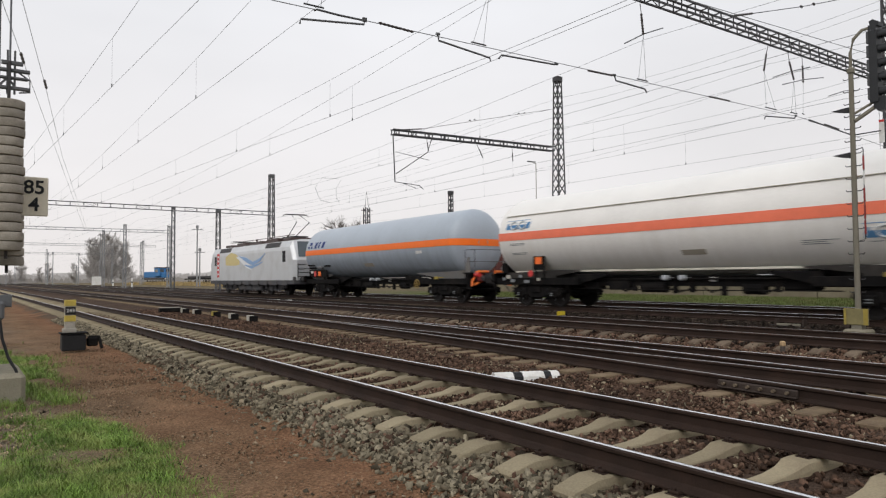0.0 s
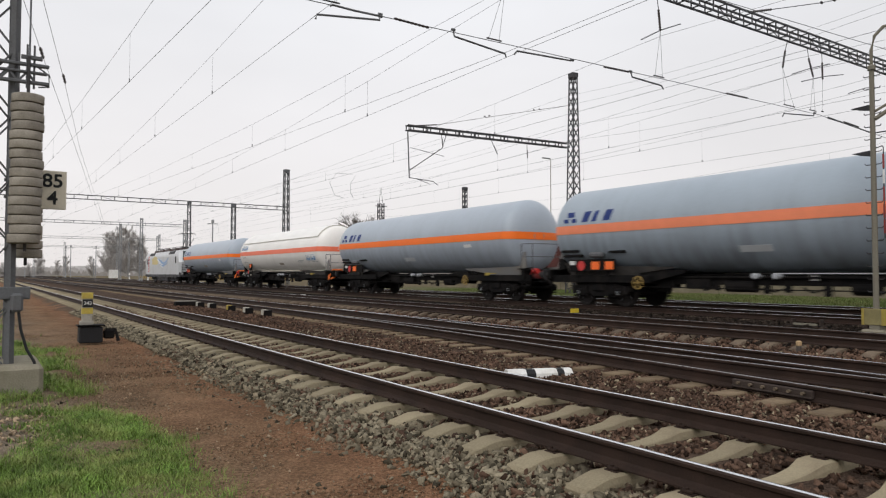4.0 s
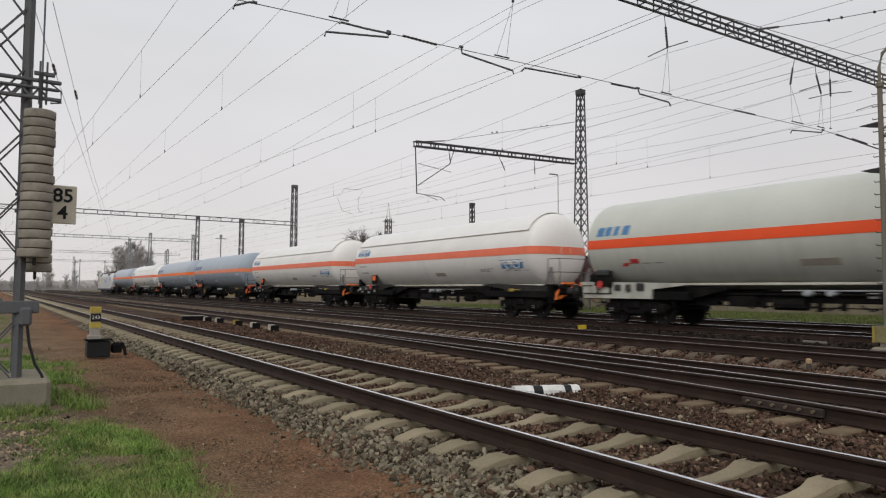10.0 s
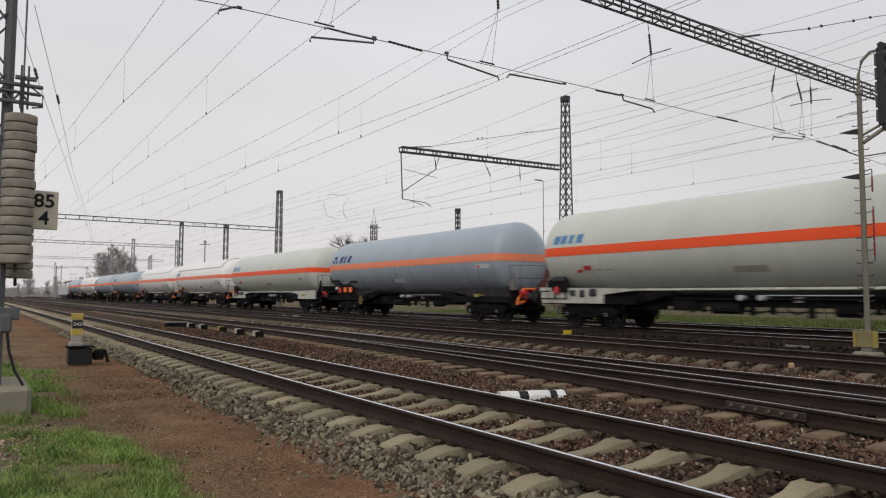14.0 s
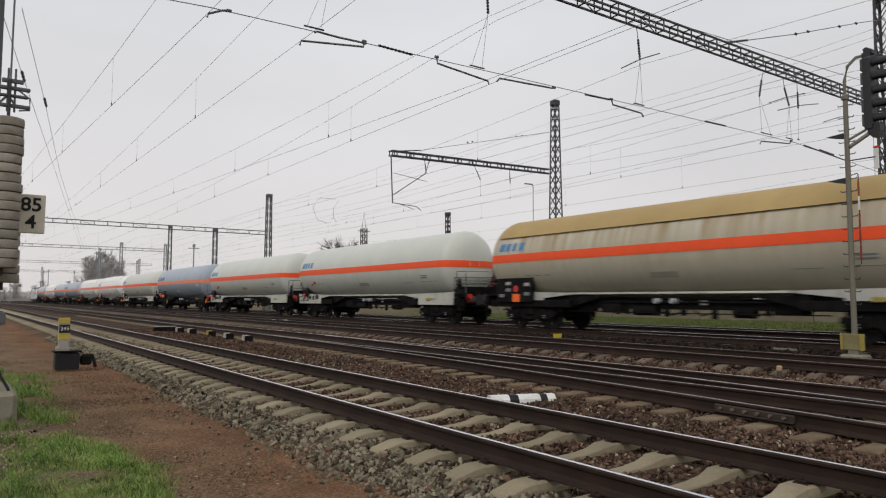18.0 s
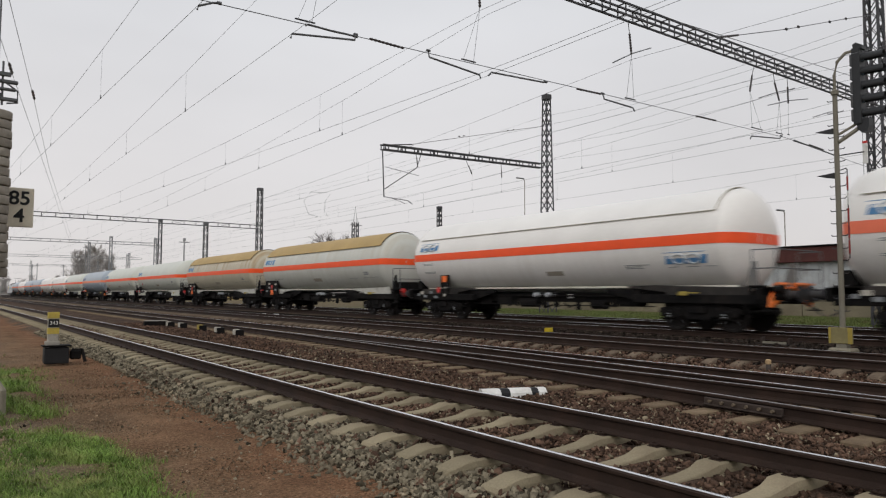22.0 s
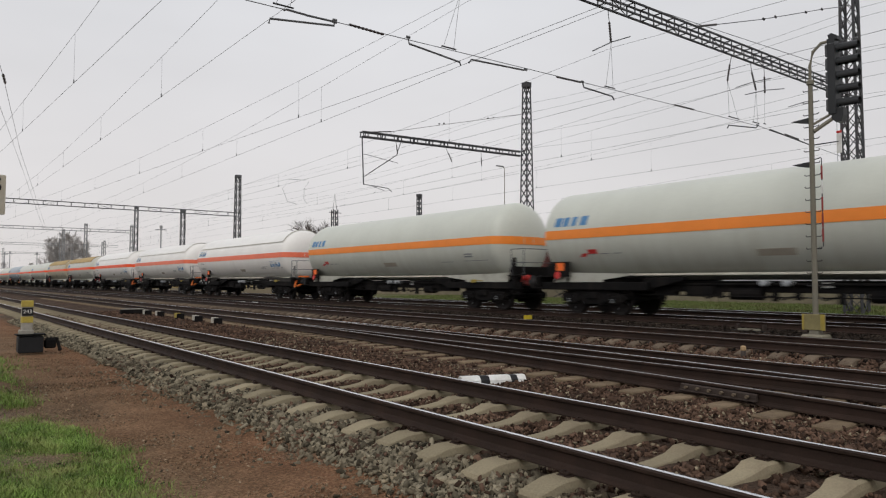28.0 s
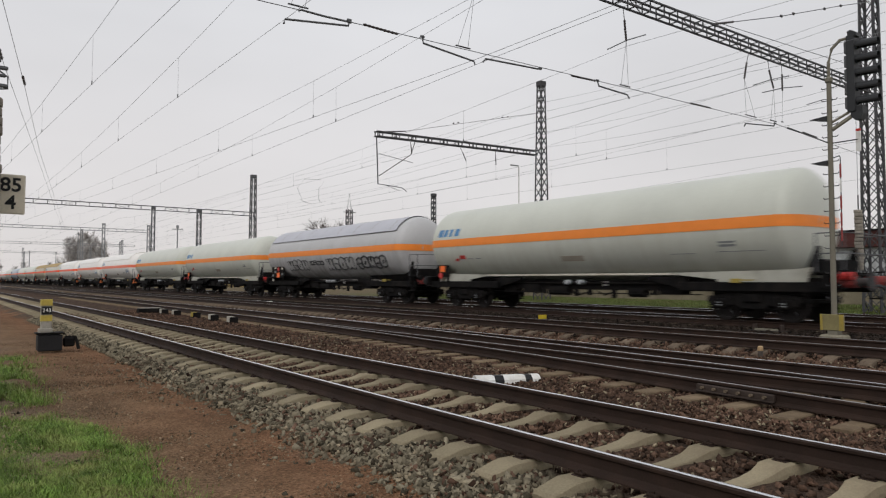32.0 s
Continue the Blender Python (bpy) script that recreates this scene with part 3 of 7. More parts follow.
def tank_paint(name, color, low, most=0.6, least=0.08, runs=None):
    """Tank paint with run-down streaks and a belly darkened by grime and painted-in shade."""
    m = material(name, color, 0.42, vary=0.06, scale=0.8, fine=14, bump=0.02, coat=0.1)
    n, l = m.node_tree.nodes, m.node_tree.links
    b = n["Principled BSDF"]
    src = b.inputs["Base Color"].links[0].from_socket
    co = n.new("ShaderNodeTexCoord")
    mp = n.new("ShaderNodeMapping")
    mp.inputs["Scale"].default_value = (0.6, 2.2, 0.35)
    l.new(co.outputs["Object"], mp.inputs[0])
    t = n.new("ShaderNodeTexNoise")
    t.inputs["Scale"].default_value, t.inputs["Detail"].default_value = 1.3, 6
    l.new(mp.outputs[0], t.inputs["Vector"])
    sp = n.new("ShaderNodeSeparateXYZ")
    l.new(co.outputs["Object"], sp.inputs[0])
    # darker towards the belly: grime, mixed with shade put into the colour
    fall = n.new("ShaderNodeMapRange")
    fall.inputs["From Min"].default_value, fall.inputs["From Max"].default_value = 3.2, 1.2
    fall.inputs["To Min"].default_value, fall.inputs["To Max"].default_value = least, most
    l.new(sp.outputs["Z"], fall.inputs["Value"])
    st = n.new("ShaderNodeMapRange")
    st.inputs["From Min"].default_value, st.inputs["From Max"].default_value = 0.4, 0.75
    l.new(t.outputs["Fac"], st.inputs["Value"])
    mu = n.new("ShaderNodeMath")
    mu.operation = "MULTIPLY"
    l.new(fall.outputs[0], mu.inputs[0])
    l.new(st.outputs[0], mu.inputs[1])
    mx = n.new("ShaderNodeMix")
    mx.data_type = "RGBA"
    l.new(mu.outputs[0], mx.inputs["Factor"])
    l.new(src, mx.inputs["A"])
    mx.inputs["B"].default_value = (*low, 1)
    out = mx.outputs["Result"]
    if runs:
        # rusty water runs that start under the shield's rim and thin out downwards
        mr = n.new("ShaderNodeMapping")
        mr.inputs["Scale"].default_value = (0.2, 3.4, 0.16)
        l.new(co.outputs["Object"], mr.inputs[0])
        tr_ = n.new("ShaderNodeTexNoise")
        tr_.inputs["Scale"].default_value, tr_.inputs["Detail"].default_value, tr_.inputs["Roughness"].default_value = 1.4, 5, 0.65
        l.new(mr.outputs[0], tr_.inputs["Vector"])
        rr = n.new("ShaderNodeMapRange")
        rr.inputs["From Min"].default_value, rr.inputs["From Max"].default_value = 0.42, 0.66
        l.new(tr_.outputs["Fac"], rr.inputs["Value"])
        rz = n.new("ShaderNodeMapRange")
        rz.inputs["From Min"].default_value, rz.inputs["From Max"].default_value = 1.9, 3.3
        rz.inputs["To Max"].default_value = runs[1]
        l.new(sp.outputs["Z"], rz.inputs["Value"])
        rm = n.new("ShaderNodeMath")
        rm.operation = "MULTIPLY"
        l.new(rr.outputs[0], rm.inputs[0])
        l.new(rz.outputs[0], rm.inputs[1])
        rx_ = n.new("ShaderNodeMix")
        rx_.data_type = "RGBA"
        l.new(rm.outputs[0], rx_.inputs["Factor"])
        l.new(out, rx_.inputs["A"])
        rx_.inputs["B"].default_value = (*runs[0], 1)
        out = rx_.outputs["Result"]
    l.new(out, b.inputs["Base Color"])
    return m


PAINT = {
    # blue and teal: the low colour paints in shade more than grime
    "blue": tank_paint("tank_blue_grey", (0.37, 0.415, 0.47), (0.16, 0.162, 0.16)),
    "white": tank_paint("tank_white", (0.84, 0.81, 0.765), (0.58, 0.52, 0.43), 0.3, 0.05),
    "cream": tank_paint("tank_cream", (0.575, 0.585, 0.515), (0.42, 0.40, 0.325), 0.55),
    "tan": tank_paint("tank_pale_weathered", (0.57, 0.57, 0.515), (0.42, 0.40, 0.33), 0.6, 0.1, ((0.38, 0.30, 0.17), 0.35)),
    "rusty": tank_paint("tank_tan_streaked", (0.53, 0.485, 0.37), (0.40, 0.37, 0.285), 0.6, 0.15, ((0.33, 0.22, 0.095), 1.0)),
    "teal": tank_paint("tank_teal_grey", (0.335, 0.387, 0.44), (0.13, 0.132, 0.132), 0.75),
    "grey": tank_paint("tank_weathered_grey", (0.49, 0.485, 0.485), (0.17, 0.155, 0.135), 1.0, 0.02),
}
SHIELD = {
    "white": material("shield_white", (0.83, 0.805, 0.765), 0.45, vary=0.06, scale=0.8, bump=0.02),
    "tan": material("shield_ochre", (0.43, 0.30, 0.125), 0.6, vary=0.15, scale=0.7, bump=0.05, dirt=(0.36, 0.25, 0.11), dirt_amount=0.5),
    "strap": material("rusty_strap", (0.36, 0.33, 0.33), 0.6, vary=0.2, dirt=(0.25, 0.19, 0.16), dirt_amount=0.6, dirt_scale=2),
    "grey": material("shield_grey", (0.47, 0.47, 0.51), 0.5, vary=0.1, scale=0.8, bump=0.02),
}
STRIPE = {
    "orange": material("stripe_orange", (0.92, 0.265, 0.035), 0.45, vary=0.08, bump=0.01),
    "red": material("stripe_faded_red", (0.90, 0.20, 0.105), 0.45, vary=0.1, bump=0.01),
    "salmon": material("stripe_salmon", (0.86, 0.25, 0.12), 0.45, vary=0.1, bump=0.01),
    "bright orange": material("stripe_bright_orange", (0.96, 0.18, 0.013), 0.45, vary=0.06, bump=0.01),
    "vermilion": material("stripe_vermilion", (0.95, 0.095, 0.015), 0.45, vary=0.08, bump=0.01),
}


def on_tank(y, a, grow=0.006):
    """A point on the camera's side of the tank: y along it, a in degrees above its middle."""
    r = TANK_R + grow
    return (-r * math.cos(radians(a)), y, TANK_Z + r * math.sin(radians(a)))


def patch(g, y0, y1, a0, a1, skew=0.0, grow=0.006):
    """A painted patch that follows the tank's side."""
    n = max(1, round(abs(a1 - a0) / 6))
    vs = []
    for i in range(n + 1):
        a = a0 + (a1 - a0) * i / n
        k = skew * i / n
        for gr in (grow, -0.01):
            vs += [on_tank(y0 + k, a, gr), on_tank(y1 + k, a, gr)]
    fs = []
    for i in range(n):
        p = i * 4
        fs += [(p, p + 1, p + 5, p + 4), (p + 2, p + 6, p + 7, p + 3), (p, p + 4, p + 6, p + 2), (p + 1, p + 3, p + 7, p + 5)]
    fs += [(0, 2, 3, 1), (n * 4, n * 4 + 1, n * 4 + 3, n * 4 + 2)]
    g.add(vs, fs)


def stripe_geo(half=0.15):
    g = Geo()
    prof = [(y, r) for y, r in tank_profile(0.011) if r > half * 1.02]
    for s in (-1, 1):
        vs, fs = [], []
        for y, r in prof:
            push = (0.016 if y > -9 else -0.016) * max(0.0, 1 - r / 1.511) ** 0.5
            for z in (-half, 0, half):
                vs.append((s * math.sqrt(max(r * r - z * z, 1e-6)), y + push, TANK_Z + z))
        for i in range(len(prof) - 1):
            for k in (0, 1):
                q = i * 3 + k
                fs.append((q, q + 1, q + 4, q + 3))
        g.add(vs, fs)
    for y, r in (prof[0], prof[-1]):
        x, py = math.sqrt(r * r - half * half), y + (0.02 if y > -9 else -0.02)
        g.add([(-x, py, TANK_Z - half), (x, py, TANK_Z - half), (x, py, TANK_Z + half), (-x, py, TANK_Z + half)], [(0, 1, 2, 3)])
    return g


def shield_geo(low=33):
    """The sun shield: a thin shell over the upper part of the tank."""
    g = Geo()
    ys = [-1.5, -5, -9, -13, -16.12]
    angles = [low + (180 - 2 * low) * k / 20 for k in range(21)]
    for r in (TANK_R + 0.05, TANK_R + 0.034):
        vs = [(-r * math.cos(radians(a)), y, TANK_Z + r * math.sin(radians(a))) for y in ys for a in angles]
        g.add(vs, [(i * 21 + k, i * 21 + k + 1, (i + 1) * 21 + k + 1, (i + 1) * 21 + k) for i in range(4) for k in range(20)])
    k = len(ys) * 21
    for i in range(4):
        for j in (0, 20):
            g.f.append((i * 21 + j, (i + 1) * 21 + j, k + (i + 1) * 21 + j, k + i * 21 + j))
            g.m.append(0)
    for i in (0, 4):
        for j in range(20):
            g.f.append((i * 21 + j, i * 21 + j + 1, k + i * 21 + j + 1, k + i * 21 + j))
            g.m.append(0)
    return g


def shield_ends():
    """Dark edge bands of the shield, at its ends and along its lower rims."""
    g = Geo()
    for y in (-1.51, -16.13):
        pts = [(-1.54 * math.cos(radians(a)), y, TANK_Z + 1.54 * math.sin(radians(a))) for a in range(32, 149, 6)]
        g.tube(pts, 0.012, 5)
    for s in (-1, 1):
        g.box((s * 1.542 * math.cos(radians(31)), -8.81, TANK_Z + 1.542 * math.sin(radians(31))), (0.02, 14.6, 0.012))
    return g


def bogie_parts(wagon, y):
    """A two-axle freight bogie centred at y under a wagon."""
    bg_ = Geo()
    for s in (-1, 1):
        x = s * 1.0
        out = [(-1.35, 0.52), (-1.3, 0.66), (-0.75, 0.72), (-0.45, 0.80), (0.45, 0.80), (0.75, 0.72), (1.3, 0.66), (1.35, 0.52), (1.1, 0.44), (0.6, 0.52), (0.35, 0.34), (-0.35, 0.34), (-0.6, 0.52), (-1.1, 0.44)]
        bg_.prism([(p[0], p[1]) for p in out], "x", x - 0.05, x + 0.05)
        bg_.box((x + s * 0.05, 0, 0.62), (0.14, 0.5, 0.22), 0.02)
        for a in (-0.9, 0.9):
            for d in (-0.26, 0.26):
                bg_.lathe([(0.40, 0.085), (0.43, 0.1), (0.63, 0.1), (0.66, 0.085)], "z", (x + s * 0.06, a + d, 0), 8)
            bg_.beam((x + s * 0.03, a - 0.38, 0.34), (x + s * 0.03, a + 0.38, 0.34), 0.06, 0.05)
    bg_.box((0, 0, 0.66), (2.0, 0.45, 0.22), 0.03)
    # added plate and blocks fill in for the shade between the wheels
    bg_.box((0, 0, 0.74), (1.9, 2.5, 0.12), 0.03)
    for e in (-0.36, 0.36):
        bg_.box((-0.7, e, 0.46), (0.5, 0.14, 0.4), 0.03)
        bg_.box((0.7, e, 0.46), (0.5, 0.14, 0.4), 0.03)
    for e in (-1.3, 1.3):
        bg_.box((0, e, 0.55), (2.0, 0.12, 0.12), 0.02)
    bog = part("bogie", BOGIE[0] if BOGIE else bg_, under_black, wagon, "black two-axle freight bogie", at=pose(0, y, 0))
    if not BOGIE:
        BOGIE.append(bog.data)
    for a in (-0.9, 0.9):
        ws = part("wheelset", WHEELSET, None, bog, at=pose(0, a, 0.46))
        WHEELS.append(ws)
        for s in (-1, 1):
            part("axle_box", AXLEBOX, None, bog, "pale marked axle box", at=pose(s * 1.08, a, 0.46))
    return bog


BOGIE, WHEELS = [], []


def wheelset_mesh():
    g = Geo().lathe([(-1.0, 0.07), (1.0, 0.07)], "x", (0, 0, 0), 10)
    for s in (-1, 1):
        g.lathe([(s * 0.685, 0.40), (s * 0.685, 0.485), (s * 0.72, 0.485), (s * 0.73, 0.462), (s * 0.82, 0.455), (s * 0.82, 0.38), (s * 0.79, 0.37), (s * 0.77, 0.16), (s * 0.82, 0.14), (s * 0.82, 0.08)], "x", (0, 0, 0), 24)
        for k in range(4):
            a = k * math.pi / 2
            g.box((s * 0.79, 0.27 * math.cos(a), 0.27 * math.sin(a)), (0.03, 0.07, 0.07), 0.01, mat=1)
    return g.mesh("wheelset", [wheel_steel, mast_grey], smooth=True)


def axlebox_mesh():
    g = Geo().box((0, 0, 0), (0.16, 0.28, 0.26), 0.03)
    g.lathe([(-0.11, 0.10), (0.11, 0.10)], "x", (0, 0, 0), 12)
    for sx in (-1, 1):
        g.box((sx * 0.115, 0, 0.03), (0.01, 0.12, 0.03), mat=1)
        g.box((sx * 0.115, 0, -0.04), (0.01, 0.12, 0.03), mat=1)
    return g.mesh("axle_box", [under_black, grey_mark])


WHEELSET, AXLEBOX = wheelset_mesh(), axlebox_mesh()


def buffer_mesh():
    g = Geo().lathe([(0.0, 0.225), (-0.02, 0.225), (-0.05, 0.1), (-0.3, 0.085), (-0.3, 0.13), (-0.62, 0.14), (-0.62, 0.18), (-0.65, 0.18)], "y", (0, 0, 0), 16)
    return g.mesh("buffer", [steel_dark], smooth=True)


BUFFER = buffer_mesh()


def brake_wheel_mesh():
    g = Geo()
    ring = [(0, 0.2 * math.cos(6.2832 * k / 20), 0.2 * math.sin(6.2832 * k / 20)) for k in range(21)]
    g.tube(ring, 0.02, 6)
    for k in range(3):
        a = k * math.pi / 3
        g.beam((0, -0.19 * math.cos(a), -0.19 * math.sin(a)), (0, 0.19 * math.cos(a), 0.19 * math.sin(a)), 0.025)
    g.lathe([(-0.04, 0.05), (0.04, 0.05)], "x", (0, 0, 0), 10)
    return g.mesh("brake_wheel", dull_brass)


BRAKE_WHEEL = brake_wheel_mesh()


def tank_wagon(style):
    """A four-axle gas tank wagon, its front coupling plane at y = 0, its tail at y = -18.25, rails at z = 0."""
    paint, stripe, shield, saddle, mark = STYLES[style]
    says, tank_says = LABELS[style], TANK_LABEL[style]
    guarded = style == "cream_guard"
    style = {"white_vermilion": "white", "cream_guard": "cream"}.get(style, style)
    w = thing("tank_wagon", says, "tank wagon", "tank wagons of the passing freight train")
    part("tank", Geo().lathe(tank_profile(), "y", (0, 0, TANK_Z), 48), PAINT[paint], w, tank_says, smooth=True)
    part("stripe", stripe_geo(), STRIPE[stripe], w, stripe + " warning stripe", smooth=True)
    if shield:
        part("sun_shield", shield_geo(31), SHIELD[shield], w, smooth=True)
        part("shield_edge", shield_ends(), rim_paint if shield == "white" else under_black, w)
        for yy in (-2.9, -4.7, -6.5, -8.3, -10.1, -11.9, -13.7, -15.5) if shield == "grey" else ():
            part("shield_strap", Geo().tube([(-1.545 * math.cos(radians(a)), yy, TANK_Z + 1.545 * math.sin(radians(a))) for a in range(32, 149, 6)], 0.014, 4), SHIELD["strap"], w, "faintly rusty strap")
    # saddles: side plates that carry the tank over the bogies, and dark gussets under the belly
    for (ya, yb, slope, low, top), d in zip(SADDLES[style], (-1, 1)):
        for s in (-1, 1):
            g = Geo()
            out = [(ya + d * 0.14, low), (yb, low), (yb, max(low + 0.02, 1.12)), (yb + d * slope, 1.27), (yb + d * slope, 1.31), (yb + d * 0.3, 1.33), (ya + d * 0.5, min(top, 1.37)), (ya, top)]
            lean = LEAN.get(style, 0.7)
            g.prism(out, "x", s * (1.215 - lean * 0.6) - 0.02, s * (1.215 - lean * 0.6) + 0.02)
            g.v = [(x + s * (z - 1.0) * lean, y, z) for x, y, z in g.v]
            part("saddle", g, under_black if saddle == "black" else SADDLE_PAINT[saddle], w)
            g = Geo().prism([(yb - d * 0.6, 1.0), (yb, 1.0), (yb + d * slope * 1.1, 1.16), (yb + d * slope * 1.1, 1.22), (yb - d * 0.6, 1.22)], "x", s * 0.66 - 0.02, s * 0.66 + 0.02)
            part("gusset", g, under_black, w)
    if style in ("white", "cream_orange", "tan", "rusty_tan", "cream"):
        for s in (-1, 1):
            part("belly_rail", Geo().box((s * 0.86, -9.0, 1.285), (0.05, 15.0 if style != "cream" else 11.0, 0.07), 0.01), cream_trim, w, "pale rail along the belly")
    # end frames with sole bars, head stocks and platform
    for d, y0 in ((1, 0.0), (-1, -18.25)):
        g = Geo()
        yc = y0 - d * (0.65 if d > 0 else 0.92)
        g.box((0, yc, 1.06), (2.7, 0.14, 0.34), 0.02)
        for s in (-1, 1):
            g.box((s * 1.1, y0 - d * 2.9, 0.92), (0.16, 4.4, 0.26), 0.02)
            g.prism([(y0 - d * 4.9, 0.8), (y0 - d * 4.9, 1.18), (y0 - d * 6.3, 1.2), (y0 - d * 6.3, 1.12)], "x", s * 1.0 - 0.04, s * 1.0 + 0.04)
        g.box((0, y0 - d * 2.9, 1.05), (0.5, 4.5, 0.22), 0.02)
        g.box((0, y0 - d * 2.9, 0.93), (2.0, 0.5, 0.18), 0.03)
        g.box((0, y0 - d * 0.95, 1.24), (2.5, 0.5, 0.04), 0.01)
        part("end_frame", g, under_black, w)
        for s in (-1, 1):
            part("buffer", BUFFER, None, w, at=pose(s * 0.875, y0, 1.06) if d > 0 else pose(s * 0.875, y0, 1.06, 0, 0, 180))
        c = Geo().tube([(0, y0 - d * 0.6, 1.04), (0, y0 - d * 0.3, 0.98), (0, y0 + d * 0.02, 0.9)], 0.04, 6)
        c.tube([(0.3, y0 - d * 0.6, 0.95), (0.34, y0 - d * 0.2, 0.6), (0.2, y0, 0.5)], 0.022, 6)
        part("coupling", c, steel_dark, w)
    for yb in (-2.9, -15.35):
        bogie_parts(w, yb)
    # gear hung under the belly
    g = Geo()
    g.tube([(-0.35, -5.2, 1.06), (-0.35, -13, 1.06)], 0.035, 6)
    g.tube([(0.3, -5.2, 0.98), (0.3, -13, 0.98)], 0.03, 6)
    g.box((-0.62, -6.6, 0.82), (0.44, 0.9, 0.36), 0.06)
    g.box((-0.6, -5.4, 0.8), (0.4, 0.7, 0.3), 0.05)
    g.box((-0.55, -12.6, 0.82), (0.5, 0.9, 0.32), 0.06)
    g.tube([(-0.95, -4.6, 0.68), (-0.95, -9.0, 0.66), (-0.95, -13.8, 0.68)], 0.018, 6)
    g.lathe([(-0.5, 0.05), (-0.46, 0.17), (0.46, 0.17), (0.5, 0.05)], "y", (-0.72, -8.0, 0.74), 14)
    g.lathe([(-0.34, 0.06), (-0.3, 0.19), (0.3, 0.19), (0.34, 0.06)], "y", (-0.6, -11.3, 0.74), 14)
    for yy, hh in ((-7.2, 0.24), (-8.75, 0.3), (-9.35, 0.26), (-10.4, 0.34), (-12.0, 0.22)):
        g.box((-0.7, yy, 0.9 - hh / 2), (0.12, 0.16, hh + 0.1), 0.02)
        g.tube([(-0.7, yy, 0.72), (-0.8, yy + 0.35, 0.6), (-0.8, yy + 0.6, 0.74)], 0.025, 5)
    g.box((0, -9.1, 0.9), (1.5, 10.2, 0.25), 0.02)
    for s in (-1, 1):
        g.box((s * 0.82, -9.1, 1.0), (0.1, 10.4, 0.06), 0.01)
    part("brake_gear", g, under_black, w)
    for yy in (-8.6, -9.2):
        g = Geo()
        g.lathe([(-0.12, 0.06), (-0.1, 0.085), (0.1, 0.085), (0.12, 0.06)], "x", (-0.98, yy, 1.03), 14)
        g.tube([(-0.9, yy, 1.0), (-0.6, yy, 1.0)], 0.05, 6)
        part("valve_cap", g, valve_white, w, "pale bottom valve cap")
    # equipment board at the leading end
    blueish = paint in ("blue", "teal")
    yb_, ln, zb, ht = {"tan": (-2.33, 2.05, 1.43, 0.9), "rusty_tan": (-2.33, 2.05, 1.43, 0.9), "grey": (-2.4, 1.8, 1.6, 0.7), "white": (-3.3, 0.6, 1.6, 0.5)}.get(style, (-2.75, 2.1, 1.38, 0.42) if blueish else (-1.75, 0.8, 1.48, 0.5))
    g = Geo().box((-1.30, yb_, zb), (0.05, ln, ht), 0.01)
    for yy in (yb_ - ln * 0.35, yb_ + ln * 0.35):
        g.beam((-1.27, yy, 1.0), (-1.27, yy, zb + ht / 2), 0.05)
    part("equipment_board", g, under_black, w)
    if blueish:
        for yy in (-2.95, -3.58) if style == "blue_dark" else (-2.9,):
            part("hazard_plate", Geo().box((-1.335, yy, 1.37), (0.015, 0.37, 0.27), 0.004), orange_plate, w, "orange hazard plate")
        part("red_disc", Geo().lathe([(-0.01, 0.17), (0.01, 0.17)], "x", (-1.34, -2.3, 1.37), 16), red_paint, w, "red round label")
        part("label_plate", Geo().box((-1.335, -1.88, 1.47), (0.015, 0.26, 0.14), 0.003), white_paint, w)
        part("hose_box", Geo().box((-1.3, -2.98, 1.73), (0.2, 0.62, 0.2), 0.06), mast_grey, w, "grey rounded hose box")
        for yy, l_, zz in ((-1.75, 0.9, 1.88), (-1.85, 0.9, 1.72), (-3.9, 0.7, 1.82)):
            part("bracket", Geo().box((-1.27, yy, zz), (0.16, l_, 0.09), 0.02), under_black, w)
        part("brake_wheel", BRAKE_WHEEL, None, w, "brown-yellow spoked brake wheel", at=pose(-1.3, -4.75 if style == "blue_dark" else -13.45, 0.81))
    else:
        if style != "cream":
            part("hazard_plate", Geo().box((-1.335, yb_ - (0.1 if ln > 1 else 0), zb + (0.08 if ln < 1 else -0.3 if shield == "tan" else -0.2)), (0.015, 0.34 if ln < 1 else 0.4, 0.26 if ln < 1 else 0.3), 0.004), orange_plate, w, "orange hazard plate")
        if style == "cream":
            part("hose_box", Geo().box((-1.3, -1.75, 1.66), (0.2, 0.6, 0.22), 0.06), steel_dark, w, "dark rounded hose box")
        part("label_plate", Geo().box((-1.25, -1.5, 1.1), (0.015, 0.24, 0.13), 0.004), dusty_white, w)
        part("red_disc", Geo().lathe([(-0.01, 0.13), (0.01, 0.13)], "x", (-1.34, yb_ + (0.42 if style == "white" else 0.12 if ln < 1 else -0.1), zb + (-0.38 if style == "white" else -0.2 if ln < 1 else 0.04 if shield == "tan" else 0.16)), 16), red_paint, w, "red round label")
    if style == "white":
        for yy, zz, ln_, m_ in ((-1.25, 1.02, 0.18, grey_mark), (-1.75, 0.95, 0.24, grey_mark), (-2.2, 1.12, 0.2, grey_mark), (-2.55, 0.92, 0.28, grey_mark), (-3.2, 1.0, 0.16, dusty_white)):
            part("label_plate", Geo().box((-1.25, yy, zz), (0.015, ln_, 0.11), 0.003), m_, w)
    if style in ("tan", "rusty_tan", "grey"):
        for dy, dz in ((-0.7, 0.2), (-0.7, -0.15), (0.35, 0.25), (0.35, 0.0), (0.72, -0.22)):
            part("label_plate", Geo().box((-1.335, yb_ + dy, zb + dz), (0.015, 0.28, 0.12), 0.003), grey_mark if dz < 0.1 else dusty_white, w)
    # rear platform rail and ladder
    g = Geo()
